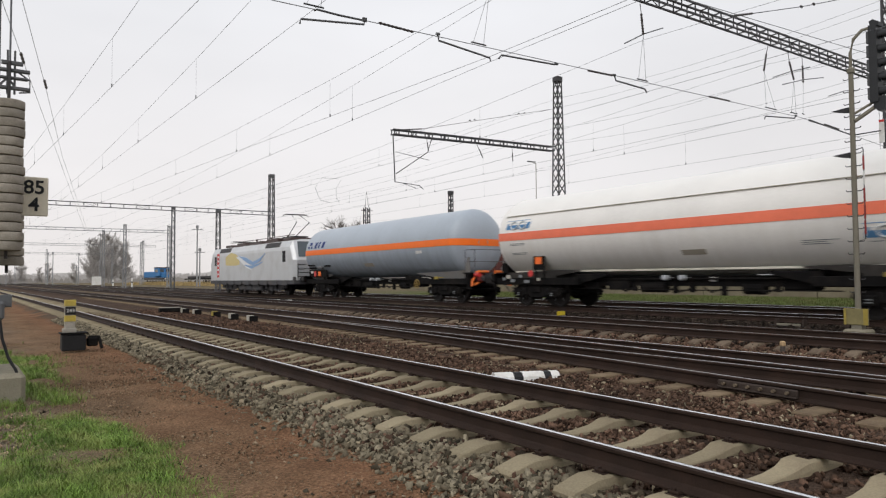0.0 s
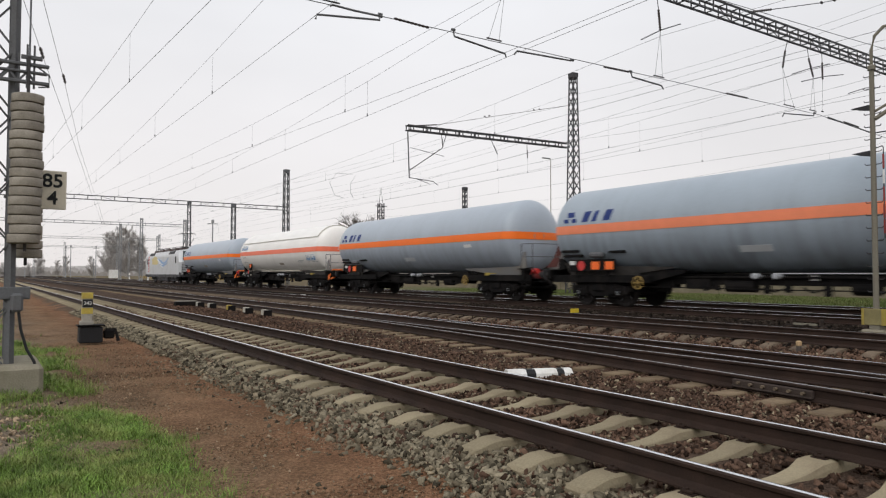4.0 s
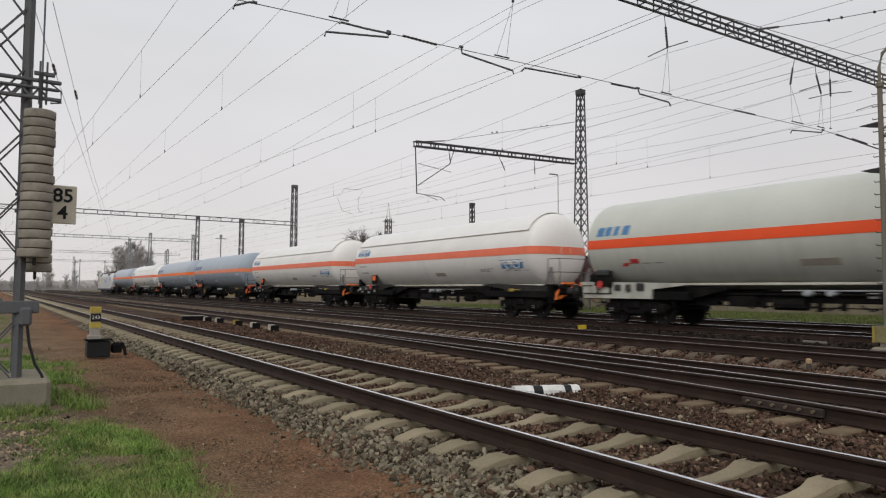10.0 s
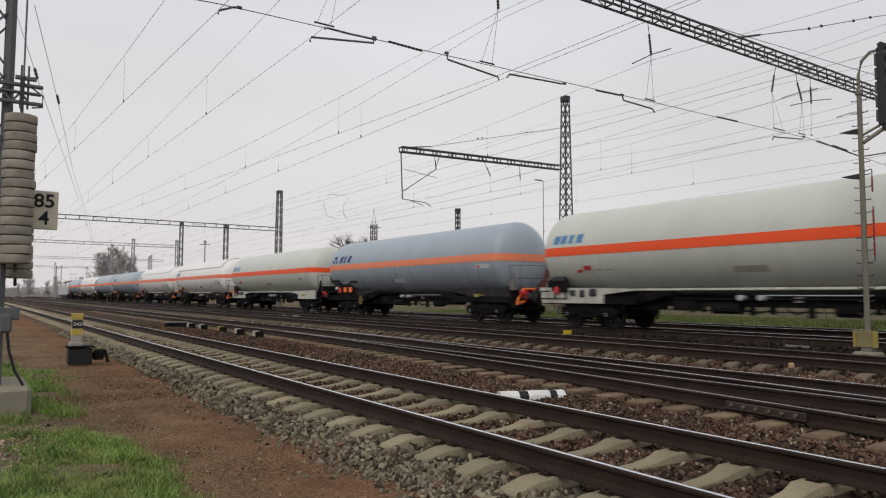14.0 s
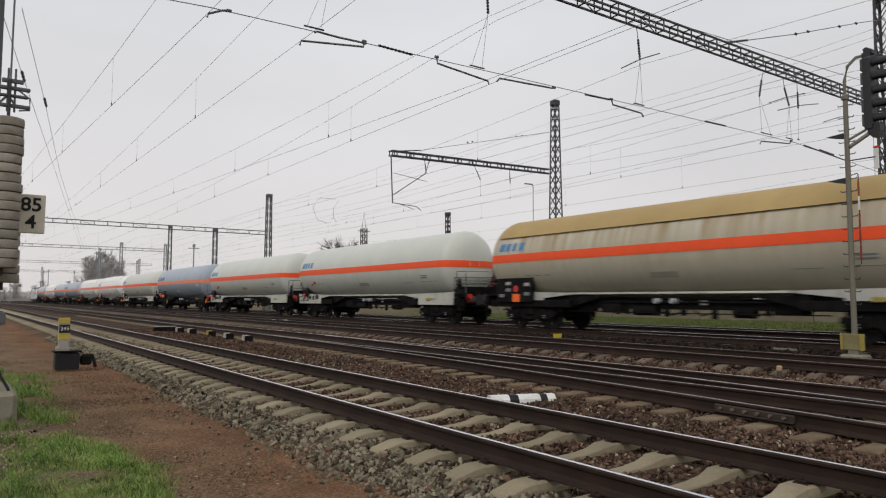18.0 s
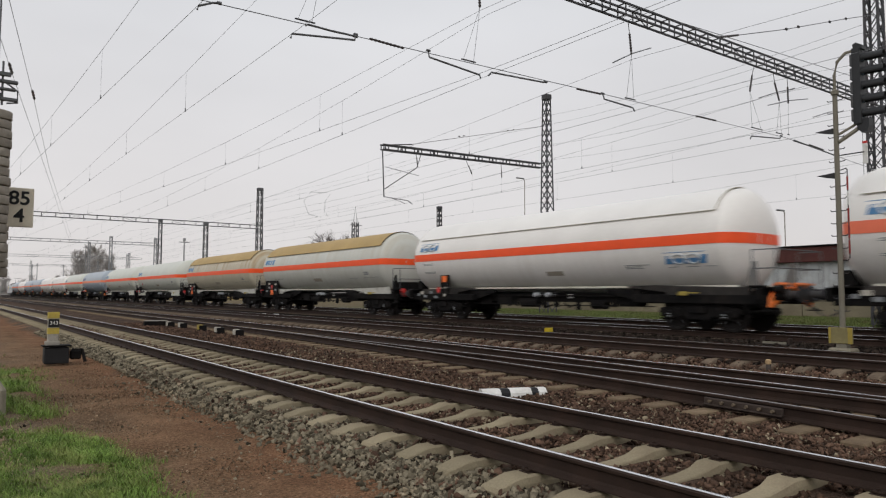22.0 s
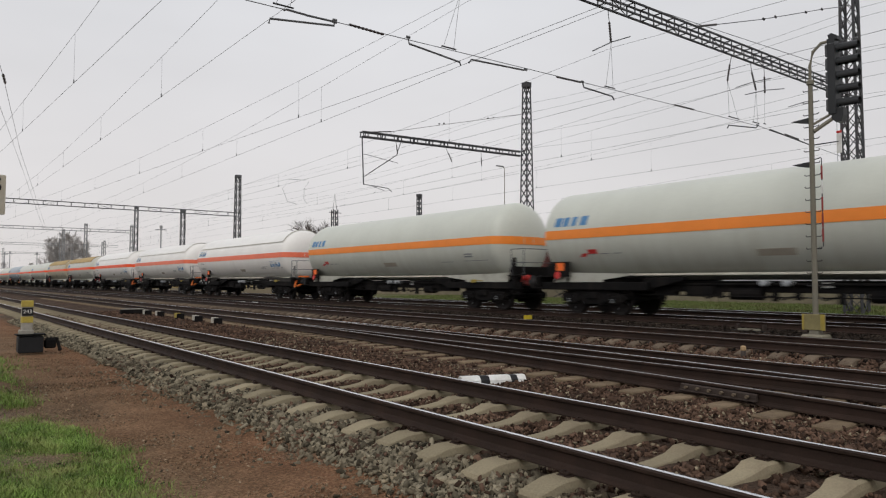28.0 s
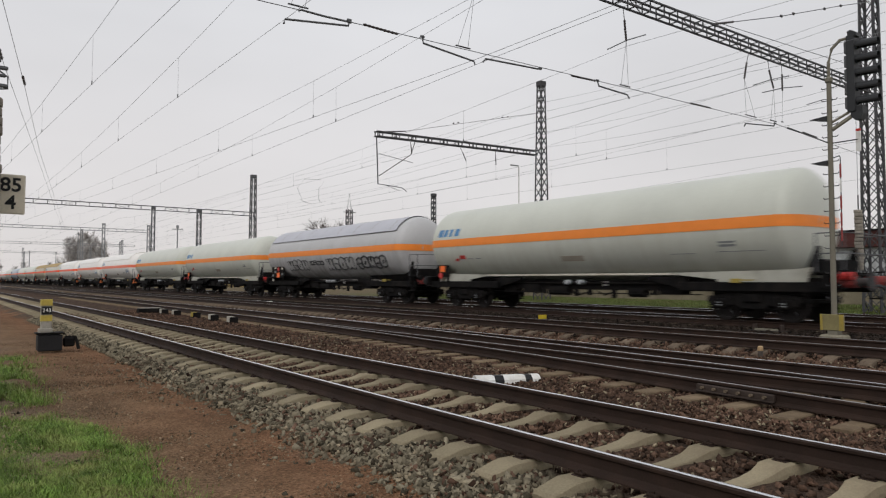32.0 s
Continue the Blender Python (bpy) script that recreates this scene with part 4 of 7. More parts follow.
    for s in (-1, 1):
        g.tube([(s * 1.2, -17.75, 1.25), (s * 1.2, -17.75, 2.25)], 0.018, 6)
        g.tube([(s * 1.2, -17.1, 1.25), (s * 1.2, -17.1, 2.25)], 0.018, 6)
        for z in (1.75, 2.25):
            g.tube([(s * 1.2, -17.1, z), (s * 1.2, -17.75, z)], 0.015, 5)
    for z in (1.75, 2.25):
        g.tube([(-1.2, -17.75, z), (1.2, -17.75, z)], 0.015, 5)
    part("platform_rail", g, mast_grey, w)
    # dark end plate under the tail dome, and boxes and hoses on the front platform
    if style not in ("white", "blue", "blue_plain", "blue_dark"):
        part("end_plate", Geo().prism([(-0.78, 1.02), (0.78, 1.02), (1.08, 1.55), (0.95, 1.62), (-0.95, 1.62), (-1.08, 1.55)], "y", -17.16, -17.1), under_black, w, "black plate below the end dome")
    for s in (-1, 1):
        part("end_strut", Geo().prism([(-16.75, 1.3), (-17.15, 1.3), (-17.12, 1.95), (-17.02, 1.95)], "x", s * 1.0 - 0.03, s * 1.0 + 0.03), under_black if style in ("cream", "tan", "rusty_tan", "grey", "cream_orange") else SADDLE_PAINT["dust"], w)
    part("end_box", Geo().box((-0.75, -0.98, 1.44), (0.55, 0.36, 0.42), 0.05), under_black, w)
    part("end_box", Geo().box((0.5, -0.98, 1.5), (0.7, 0.36, 0.55), 0.05), under_black, w)
    for x, y, z, m_ in ((-0.78, -6.6, 0.9, grey_mark), (-0.78, -10.1, 0.98, white_paint), (-0.72, -11.9, 0.9, grey_mark)):
        part("gear_label", Geo().box((x, y, z), (0.02, 0.22, 0.13), 0.003), m_, w)
    # steps and shunter's handles at the tail
    iron = orange_paint if style in ("white", "blue", "blue_dark") else under_black
    for s in (-1, 1):
        x = s * 1.26
        part("step_iron", Geo().tube([(x, -17.35, 1.2), (x, -17.38, 0.9), (x, -17.45, 0.68), (x, -17.62, 0.62)], 0.03, 6).box((x, -17.5, 0.62), (0.2, 0.34, 0.035), 0.006), under_black, w, "bent step iron")
        if iron is orange_paint:
            o = 0.0 if s < 0 else -0.38
            part("handle_iron", Geo().tube([(s * 1.24 + o, -17.6, 0.72), (s * 1.2 + o, -17.6, 0.95), (s * 1.0 + o, -17.6, 1.29), (s * 0.9 + o, -17.6, 1.33), (s * 0.36 + o, -17.6, 1.33), (s * 0.34 + o, -17.6, 1.26), (s * 0.62 + o, -17.6, 1.0), (s * 1.1 + o, -17.6, 0.78)], 0.06, 6), iron, w, "bent orange shunter's handle")
        else:
            part("handle_iron", Geo().tube([(x, -17.4, 1.3), (x, -17.85, 1.32), (x, -17.95, 1.2), (x, -17.7, 0.98), (x, -17.66, 0.64)], 0.026, 6), iron, w, "bent shunter's handle")
        part("step_board", Geo().box((x - s * 0.12, -17.2, 1.28), (0.34, 0.4, 0.04), 0.01), under_black, w)
        part("buffer_collar", Geo().lathe([(-0.16, 0.15), (0.38, 0.16)], "y", (s * 0.875, -17.74, 1.06), 14), dull_red if style != "white" else under_black, w, "dull red buffer sleeve" if style != "white" else "")
    if iron is orange_paint:
        part("cross_rail", Geo().tube([(0.3, -17.48, 1.34), (1.25, -17.48, 1.34)], 0.035, 6), iron, w, "orange cross rail at the tail")
    part("tail_lamp_bracket", Geo().lathe([(-0.14, 0.1), (0.14, 0.1)], "y", (-1.05, -17.75, 1.2), 12), red_paint if style not in ("grey", "white") else under_black, w)
    g = Geo().box((-1.26, -15.2, 1.1), (0.03, 0.7, 0.03))
    g.box((-1.26, -15.0, 1.08), (0.05, 0.3, 0.12), 0.01)
    part("brake_lever", g, dull_yellow, w, "dull yellow brake changeover lever")
    if guarded:
        for a, b in (((-1.22, -16.95), (-1.22, -17.7)), ((-1.22, -17.7), (1.22, -17.7))):
            g, n = Geo(), 6 if a[1] != b[1] else 20
            for k in range(n + 1):
                g.beam((a[0] + (b[0] - a[0]) * k / n, a[1] + (b[1] - a[1]) * k / n, 1.2), (a[0] + (b[0] - a[0]) * k / n, a[1] + (b[1] - a[1]) * k / n, 2.0), 0.016)
            for z in (1.55, 1.7, 1.85, 2.0):
                g.beam((a[0], a[1], z), (b[0], b[1], z), 0.018)
            part("guard_mesh", g, under_black, w, "dark platform guard mesh")
            part("guard_panel", Geo().beam((a[0], a[1] + 0.02, 1.34), (b[0], b[1] + 0.02, 1.34), 0.02, 0.34), under_black, w, "solid lower panel of the guard")
    elif style == "cream":
        ring = [(0.1 + 0.33 * math.cos(6.2832 * k / 20), TANK1 - 0.03, 2.12 + 0.33 * math.sin(6.2832 * k / 20)) for k in range(21)]
        g = Geo().tube(ring, 0.035, 6)
        g.lathe([(-0.05, 0.2), (-0.02, 0.3), (0.12, 0.3)], "y", (0.1, TANK1, 2.12), 18)
        part("manhole", g, manhole_brown, w, "round brown manhole on the end dome")
    # markings: plain painted shapes, each by itself
    def mark_patch(name, mat, y0, y1, a0, a1, skew=0.0, label=""):
        g = Geo()
        patch(g, y0, y1, a0, a1, skew)
        part(name, g, mat, w, label)
    if mark == "bars":
        for y0, y1, a0, a1 in ((-1.62, -1.84, 9.5, 15), (-2.0, -2.22, 9.5, 15), (-1.75, -2.08, 17, 24.5)):
            mark_patch("emblem_shape", navy_mark, y0, y1, a0, a1, 0.05)
        for y0, y1, a0 in ((-2.45, -2.75, 9.5), (-2.92, -3.12, 9.5), (-3.42, -3.74, 9.5)):
            mark_patch("emblem_bar", navy_mark, y0, y1, a0, 24, -0.1)
        mark_patch("data_panel", dusty_panel if style == "blue" else grey_panel, -8.3, -9.25, -38, -30)
        if style == "blue_dark":
            mark_patch("data_panel", grey_panel, -15.2, -16.1, -17, -10)
            mark_patch("warning_bar", red_paint, -15.3, -15.45, -15.5, -11.5)
        else:
            mark_patch("data_panel", white_paint, -13.6, -14.1, -16, -11)
    elif mark == "stamp":
        for y0, y1, a0, a1 in ((-1.65, -2.95, 10.5, 20), (-14.5, -15.85, -27, -17)):
            mark_patch("emblem_panel", blue_mark, y0, y1, a0, a1, -0.06, "light blue painted panel")
            mark_patch("emblem_bar", blue_mark, y0 + 0.02, y1, a1 + 3.2, a1 + 3.9)
            for q in (0.36, 0.72):
                g, yc, ac = Geo(), y0 + (y1 - y0) * q, (a0 + a1) / 2 + 0.6
                ring = [on_tank(yc + 0.19 * math.cos(k * 0.3927), ac + 5.6 * math.sin(k * 0.3927), 0.012) for k in range(17)]
                g.tube(ring, 0.035, 4)
                part("emblem_ring", g, grey_panel, w, "pale ring on the blue panel")
            mark_patch("emblem_gap", PAINT["white"], y0 + (y1 - y0) * 0.1, y0 + (y1 - y0) * 0.9, a1 - 3.2, a1 + 0.2)
        for a in (-11, -13, -25, -27):
            mark_patch("data_bar", grey_mark, -1.9, -2.7, a, a + 0.7)
        for y0, y1, a0 in ((-13.0, -13.9, -27), (-13.0, -13.6, -29), (-13.0, -13.7, -31), (-14.6, -14.9, -31), (-15.2, -15.6, -31), (-15.8, -16.1, -31)):
            mark_patch("data_bar", grey_mark, y0, y1, a0, a0 + 0.7)
        mark_patch("data_panel", dusty_panel, -9.4, -10.2, -38, -31, 0, "dusty repainted panel")
    elif mark == "word":
        for k in range(4):
            mark_patch("emblem_bar", blue_mark, -1.62 - k * 0.37, -1.62 - k * 0.37 - (0.3, 0.24, 0.2, 0.28)[k], 10.4, 22.4, -0.05)
        for y0, y1, a0, a1 in ((-14.6, -15.1, -20, -18), (-14.6, -15.1, -24, -21.5), (-14.5, -15.9, -30, -29.4), (-13.0, -13.8, -31, -30.4)):
            mark_patch("data_bar", grey_mark, y0, y1, a0, a1)
        for k in range(3):
            mark_patch("data_bar", grey_mark, -3.0 - k * 0.5, -3.3 - k * 0.5, -27, -26)
        mark_patch("data_panel", dusty_panel, -8.6, -9.6, -36, -28, 0, "paler repainted panel")
    if style in ("cream", "cream_orange"):
        mark_patch("warning_label", red_paint, -2.62, -2.86, -30, -25.5, -0.12, "red diamond warning label")
        mark_patch("warning_label", red_paint, -3.0, -3.36, -27, -20.5, 0.0, "red warning label")
    if style == "cream":
        for yy, zz, ly, lz in ((-2.35, 1.18, 0.26, 0.2), (-2.8, 1.16, 0.22, 0.24), (-3.3, 1.2, 0.32, 0.24)):
            part("apron_fitting", Geo().box((-1.26, yy, zz), (0.09, ly, lz), 0.03), steel_dark, w, "dark fitting on the apron")
        part("apron_rail", Geo().tube([(-1.26, -0.8, 0.98), (-1.26, -2.1, 0.98)], 0.02, 5), steel_dark, w)
    if style == "grey":
        mark_patch("data_panel", dusty_panel, -13.0, -13.9, -8.5, -7.7)
        mark_patch("data_panel", dusty_panel, -13.0, -14.2, -11, -10.2)
        rs, y = random.Random(15), -4.1
        for letters, wide, tall, mid, thick in ((4, 0.62, 13, -27, 0.026), (4, 0.4, 4.5, -22, 0.03), (4, 0.72, 14, -27, 0.034), (5, 0.58, 12, -26, 0.05)):
            for k in range(letters):
                wd, md = wide * rs.uniform(0.85, 1.15), mid + rs.uniform(-1.5, 1.5)

                def at(u, v):
                    return on_tank(y - wd * u, md + tall * v, 0.012)
                bow = rs.uniform(-0.12, 0.12)
                kind = (k + letters) % 3
                if kind == 0:
                    strokes = [[at(0.05, -0.7), at(0.0, 0.1), at(0.12, 0.85), at(0.5, 1.0 + bow), at(0.9, 0.8), at(1.0, 0.0), at(0.92, -0.75), at(0.5, -0.95), at(0.05, -0.7)], [at(0.4, -0.3), at(0.6, 0.25)]]
                elif kind == 1:
                    strokes = [[at(0.05, -0.95), at(0.05, 0.9), at(0.35, 1.0), at(0.5, 0.1 + bow), at(0.65, 1.0), at(0.98, 0.9), at(0.98, -0.9)], [at(0.3, -0.9), at(0.5, -0.5), at(0.75, -0.9)]]
                else:
                    strokes = [[at(0.95, 0.75), at(0.55, 1.0), at(0.1, 0.7), at(0.0, 0.0), at(0.15, -0.75), at(0.6, -1.0), at(0.98, -0.7)], [at(0.3, 0.05 + bow), at(0.9, 0.0), at(0.95, -0.6)]]
                for st in strokes:
                    part("scrawl_stroke", Geo().tube(st, thick, 4), scrawl_paint, w, "faded black spray-paint stroke")
                y -= wd * 1.02
            y -= 0.35
    return w


rim_paint = material("shield_rim_dusty", (0.46, 0.43, 0.33), 0.7, vary=0.2)
grey_panel = material("pale_grey_panel", (0.55, 0.57, 0.58), 0.6, vary=0.1, bump=0.02)
scrawl_paint = material("faded_black_spray", (0.06, 0.06, 0.062), 0.7, vary=0.3)
cream_trim = material("cream_trim", (0.72, 0.69, 0.59), 0.6, vary=0.15, dirt=(0.35, 0.31, 0.24), dirt_amount=0.5)
dusty_panel = material("dusty_panel", (0.36, 0.32, 0.26), 0.7, vary=0.15, bump=0.02)
# colour mixes dust with dimming, so the plates don't outshine the shaded belly
SADDLE_PAINT = {k: material("dusty_dimmed_saddle_" + k, c, 0.6, vary=0.12, scale=1.5, bump=0.03, dirt=(0.20, 0.17, 0.13), dirt_amount=0.7, dirt_scale=1.5)
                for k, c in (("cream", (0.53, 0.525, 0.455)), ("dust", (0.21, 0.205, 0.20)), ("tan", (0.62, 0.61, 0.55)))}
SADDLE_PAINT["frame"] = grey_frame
# front and rear saddle: outer end, inner end, length of its slope, lower and upper edge
LEAN = {"blue": 0.35, "blue_plain": 0.35, "blue_dark": 0.35, "rusty_tan": 0.2, "cream": 0.0, "cream_orange": 0.15, "tan": 0.2, "white": 0.3}
SADDLES = {
    "blue": ((-1.35, -3.3, 0.9, 0.95, 1.4), (-17.0, -14.6, 1.4, 0.92, 1.42)),
    "blue_dark": ((-1.35, -4.6, 1.4, 1.0, 1.5), (-17.0, -14.0, 1.4, 0.92, 1.46)),
    "white": ((-1.35, -3.9, 1.3, 0.84, 1.26), (-17.0, -14.3, 1.4, 0.84, 1.26)),
    "cream": ((-0.62, -3.75, 1.45, 0.82, 1.38), (-17.0, -14.15, 1.4, 0.83, 1.4)),
    "cream_orange": ((-1.35, -3.4, 1.2, 1.05, 1.42), (-17.0, -14.4, 1.5, 1.05, 1.42)),
    "rusty_tan": ((-1.35, -3.7, 1.7, 1.04, 1.44), (-16.9, -14.2, 1.4, 1.0, 1.42)),
    "blue_plain": ((-1.35, -3.3, 0.9, 0.95, 1.4), (-17.0, -14.6, 1.4, 0.92, 1.42)),
    "tan": ((-1.35, -3.7, 1.7, 1.04, 1.44), (-16.9, -14.2, 1.4, 1.0, 1.42)),
    "grey": ((-1.35, -3.4, 1.2, 0.9, 1.5), (-17.0, -14.4, 1.2, 0.9, 1.5)),
}
STYLES = {
    "blue": ("blue", "bright orange", None, "dust", "bars"),
    "blue_dark": ("teal", "salmon", None, "frame", "bars"),
    "white": ("white", "red", "white", "frame", "stamp"),
    "white_vermilion": ("white", "vermilion", "white", "frame", "stamp"),
    "cream": ("cream", "vermilion", None, "cream", "word"),
    "cream_guard": ("cream", "vermilion", None, "cream", "word"),
    "cream_orange": ("cream", "orange", None, "cream", "word"),
    "tan": ("tan", "vermilion", "tan", "tan", "word"),
    "rusty_tan": ("rusty", "vermilion", "tan", "tan", "word"),
    "blue_plain": ("blue", "bright orange", None, "dust", "bars"),
    "grey": ("grey", "orange", "grey", "black", "none"),
}
LABELS = {
    "blue": "blue-grey gas tank wagon with a bright orange stripe",
    "blue_dark": "blue-grey gas tank wagon with a salmon stripe and black frame",
    "white": "white gas tank wagon with sun shield and faded red stripe",
    "white_vermilion": "white gas tank wagon with sun shield and fresh vermilion stripe",
    "cream": "cream gas tank wagon with vermilion stripe and cream saddles",
    "cream_guard": "cream gas tank wagon with a dark guard at its tail platform",
    "cream_orange": "pale cream gas tank wagon with an orange stripe",
    "rusty_tan": "streaky tan-brown tank wagon with ochre sun shield, vermilion stripe",
    "blue_plain": "blue-grey gas tank wagon, orange stripe, dark step irons",
    "tan": "weathered cream tank wagon with ochre sun shield, vermilion stripe",
    "grey": "grimy grey tank wagon with orange stripe and spray-paint scrawl",
}
TANK_LABEL = {k: v.split(" gas")[0].split(" tank")[0] + " painted steel tank" for k, v in LABELS.items()}


def locomotive():
    """A modern four-axle electric locomotive, its tail buffers at y = 0, nose at y = 18.98."""
    w = thing("electric_locomotive", "silver-grey electric locomotive with yellow and blue wave graphics", "locomotive", "passing freight train")
    silver = material("loco_silver", (0.58, 0.59, 0.60), 0.35, metal=0.35, vary=0.06, scale=1, bump=0.01, dirt=(0.36, 0.34, 0.31), dirt_amount=0.35)
    dark = material("loco_skirt_grey", (0.075, 0.075, 0.08), 0.6, vary=0.2, dirt=(0.13, 0.10, 0.08), dirt_amount=0.4)

    def outline(top, nose, low=1.0):
        k = 0.5
        return [(nose, low), (nose - 0.05, 2.3), (nose + (top - 2.3) * k, top), (18.98 - nose - (top - 2.3) * k, top), (19.03 - nose, 2.3), (18.98 - nose, low)]
    rows = [(-1.49, 2.95, 0.98), (-1.46, 3.15, 0.85), (-1.25, 3.56, 0.66), (-0.6, 3.66, 0.6), (0.6, 3.66, 0.6), (1.25, 3.56, 0.66), (1.46, 3.15, 0.85), (1.49, 2.95, 0.98)]
    g = Geo()
    for x, top, nose in rows:
        g.v += [(x, y, z) for y, z in outline(top, nose)]
    for i in range(len(rows) - 1):
        g.f += [(i * 6 + k, i * 6 + (k + 1) % 6, (i + 1) * 6 + (k + 1) % 6, (i + 1) * 6 + k) for k in range(6)]
    g.f += [tuple(range(6)), tuple(range(42, 48))]
    g.m = [0] * len(g.f)
    part("body", g, silver, w, "silver-grey body shell", smooth=False)
    g = Geo().box((0, 9.49, 0.98), (2.9, 17.6, 0.5), 0.04)
    for k in range(9):
        g.box((-1.46, 2.4 + k * 1.75, 0.82), (0.06, 1.3, 0.3), 0.02)
    for y, ln in ((7.9, 1.6), (9.6, 1.5), (11.2, 1.3)):
        g.box((0, y, 0.55), (2.5, ln, 0.55), 0.06)
    part("underframe", g, dark, w, "grey skirt with equipment covers")
    for s, y0 in ((-1, 0.0), (1, 18.98)):
        ya = y0 - s * 0.74
        g = Geo()
        yb = y0 - s * 1.25
        g.add([(-1.12, ya, 2.5), (1.12, ya, 2.5), (1.0, yb, 3.5), (-1.0, yb, 3.5), (-1.12, ya - s * 0.05, 2.5), (1.12, ya - s * 0.05, 2.5), (1.0, yb - s * 0.05, 3.5), (-1.0, yb - s * 0.05, 3.5)],
              [(0, 1, 2, 3), (4, 5, 6, 7), (0, 1, 5, 4), (1, 2, 6, 5), (2, 3, 7, 6), (3, 0, 4, 7)])
        g.v = [(x, y + s * 0.09, z) for x, y, z in g.v]
        part("windscreen", g, glass_dark, w, "tinted sloping windscreen")
        for q in (-1, 1):
            part("headlight", Geo().box((q * 0.95, y0 - s * 0.60, 1.75), (0.4, 0.08, 0.16), 0.03), steel_light, w)
            part("side_window", Geo().box((q * 1.488, y0 - s * 2.2, 2.55), (0.03, 0.5, 0.72), 0.02), black_paint, w, "dark side window")
            part("roof_louvre", Geo().box((q * 1.37, y0 - s * 4.4, 3.36), (0.05, 2.6, 0.36), 0.01, Euler((0, q * -0.45, 0)).to_matrix()), steel_dark, w, "dark roof-edge louvre")
            part("cab_door", Geo().box((q * 1.488, y0 - s * 3.0, 2.0), (0.02, 0.7, 1.9), 0.01), silver, w)
            part("buffer", BUFFER, None, w, at=pose(q * 0.875, y0, 1.06, 0, 0, 0 if s > 0 else 180))
        g = Geo()
        for z in (1.25, 1.5, 1.75, 2.0):
            g.tube([(-1.2, y0 - s * 0.58, z), (1.2, y0 - s * 0.58, z)], 0.02, 5)
        for x in (-1.2, -0.4, 0.4, 1.2):
            g.tube([(x, y0 - s * 0.58, 1.1), (x, y0 - s * 0.58, 2.05)], 0.02, 5)
        part("front_rail", g, under_black, w, "dark handrail and shunter's step")
    # red band at the leading cab
    part("red_band", Geo().box((-1.493, 16.1, 2.2), (0.012, 0.6, 1.9), 0.004), red_paint, w, "red vertical lettering band")
    gold = material("graphic_yellow", (0.62, 0.50, 0.20), 0.4, vary=0.1, bump=0)
    pale = material("graphic_white", (0.75, 0.77, 0.78), 0.4, vary=0.05, bump=0)
    sea = material("graphic_blue", (0.22, 0.36, 0.58), 0.4, vary=0.1, bump=0)

    for k in range(5):
        part("letter_bar", Geo().box((-1.501, 16.1, 1.5 + k * 0.35), (0.008, 0.36, 0.14), 0.002), pale, w)

    def ribbon(pts, mat, name, label):
        g, e = Geo(), {"yellow_graphic": 0.0, "white_graphic": 0.008, "blue_graphic": 0.016}[name]
        vs = []
        for y, z, h in pts:
            vs += [(-1.485, y, z - h), (-1.485, y, z + h), (-1.495 - e, y, z - h), (-1.495 - e, y, z + h)]
        fs = []
        for i in range(len(pts) - 1):
            p = i * 4
            fs += [(p, p + 1, p + 5, p + 4), (p + 2, p + 6, p + 7, p + 3), (p, p + 4, p + 6, p + 2), (p + 1, p + 3, p + 7, p + 5)]
        g.add(vs, fs)
        part(name, g, mat, w, label)
    ribbon([(14.2, 2.5, 0.32), (12.9, 2.65, 0.5), (11.6, 2.55, 0.42), (10.9, 2.4, 0.2)], gold, "yellow_graphic", "faded yellow swoosh")
    ribbon([(11.6, 2.75, 0.02), (10.6, 2.6, 0.22), (9.3, 2.15, 0.24), (8.2, 1.8, 0.05)], pale, "white_graphic", "white wave")
    ribbon([(10.9, 2.8, 0.02), (9.4, 2.5, 0.16), (8.0, 2.2, 0.14), (6.6, 2.45, 0.1), (5.6, 2.85, 0.02)], sea, "blue_graphic", "blue wave")
    ribbon([(9.8, 2.15, 0.02), (8.3, 1.95, 0.1), (7.0, 2.1, 0.06), (6.0, 2.3, 0.02)], sea, "blue_graphic", "blue wave")
    # roof gear
    g = Geo()
    for y, ln, h in ((3.4, 1.4, 0.2), (6.1, 2.2, 0.28), (9.4, 2.6, 0.22), (12.6, 2.0, 0.26), (15.6, 1.6, 0.2)):
        g.box((0, y, 3.64 + h / 2), (1.6, ln, h), 0.04)
    for s in (-1, 1):
        g.box((s * 1.2, 9.49, 3.58), (0.08, 9.5, 0.1), 0.02)
    for k in range(8):
        g.lathe([(0, 0.09), (0.05, 0.05), (0.1, 0.09), (0.15, 0.05), (0.2, 0.09), (0.28, 0.03)], "z", (-0.4 + 0.8 * (k % 2), 4.2 + k * 1.5, 3.8), 8)
    g.tube([(0, 4, 4.12), (0, 14.5, 4.12)], 0.025, 5)
    part("roof_equipment", g, material("roof_insulator_brown", (0.055, 0.032, 0.028), 0.5, vary=0.3), w, "brown-black roof insulators and gear")
    g = Geo()
    for s in (-1, 1):
        g.tube([(s * 0.25, 4.6, 3.95), (s * 0.45, 2.6, 4.85), (s * 0.3, 3.8, 5.42)], 0.03, 6)
    g.box((0, 3.8, 5.46), (1.5, 0.3, 0.05), 0.01)
    for s in (-1, 1):
        g.tube([(s * 0.75, 3.8, 5.46), (s * 0.92, 3.8, 5.36)], 0.02, 5)
    g.box((0, 3.9, 3.92), (1.1, 1.9, 0.08), 0.02)
    part("pantograph", g, steel_dark, w, "raised pantograph")
    g = Geo()
    for s in (-1, 1):
        g.tube([(s * 0.3, 13.6, 4.0), (s * 0.45, 16.2, 4.07)], 0.03, 6)
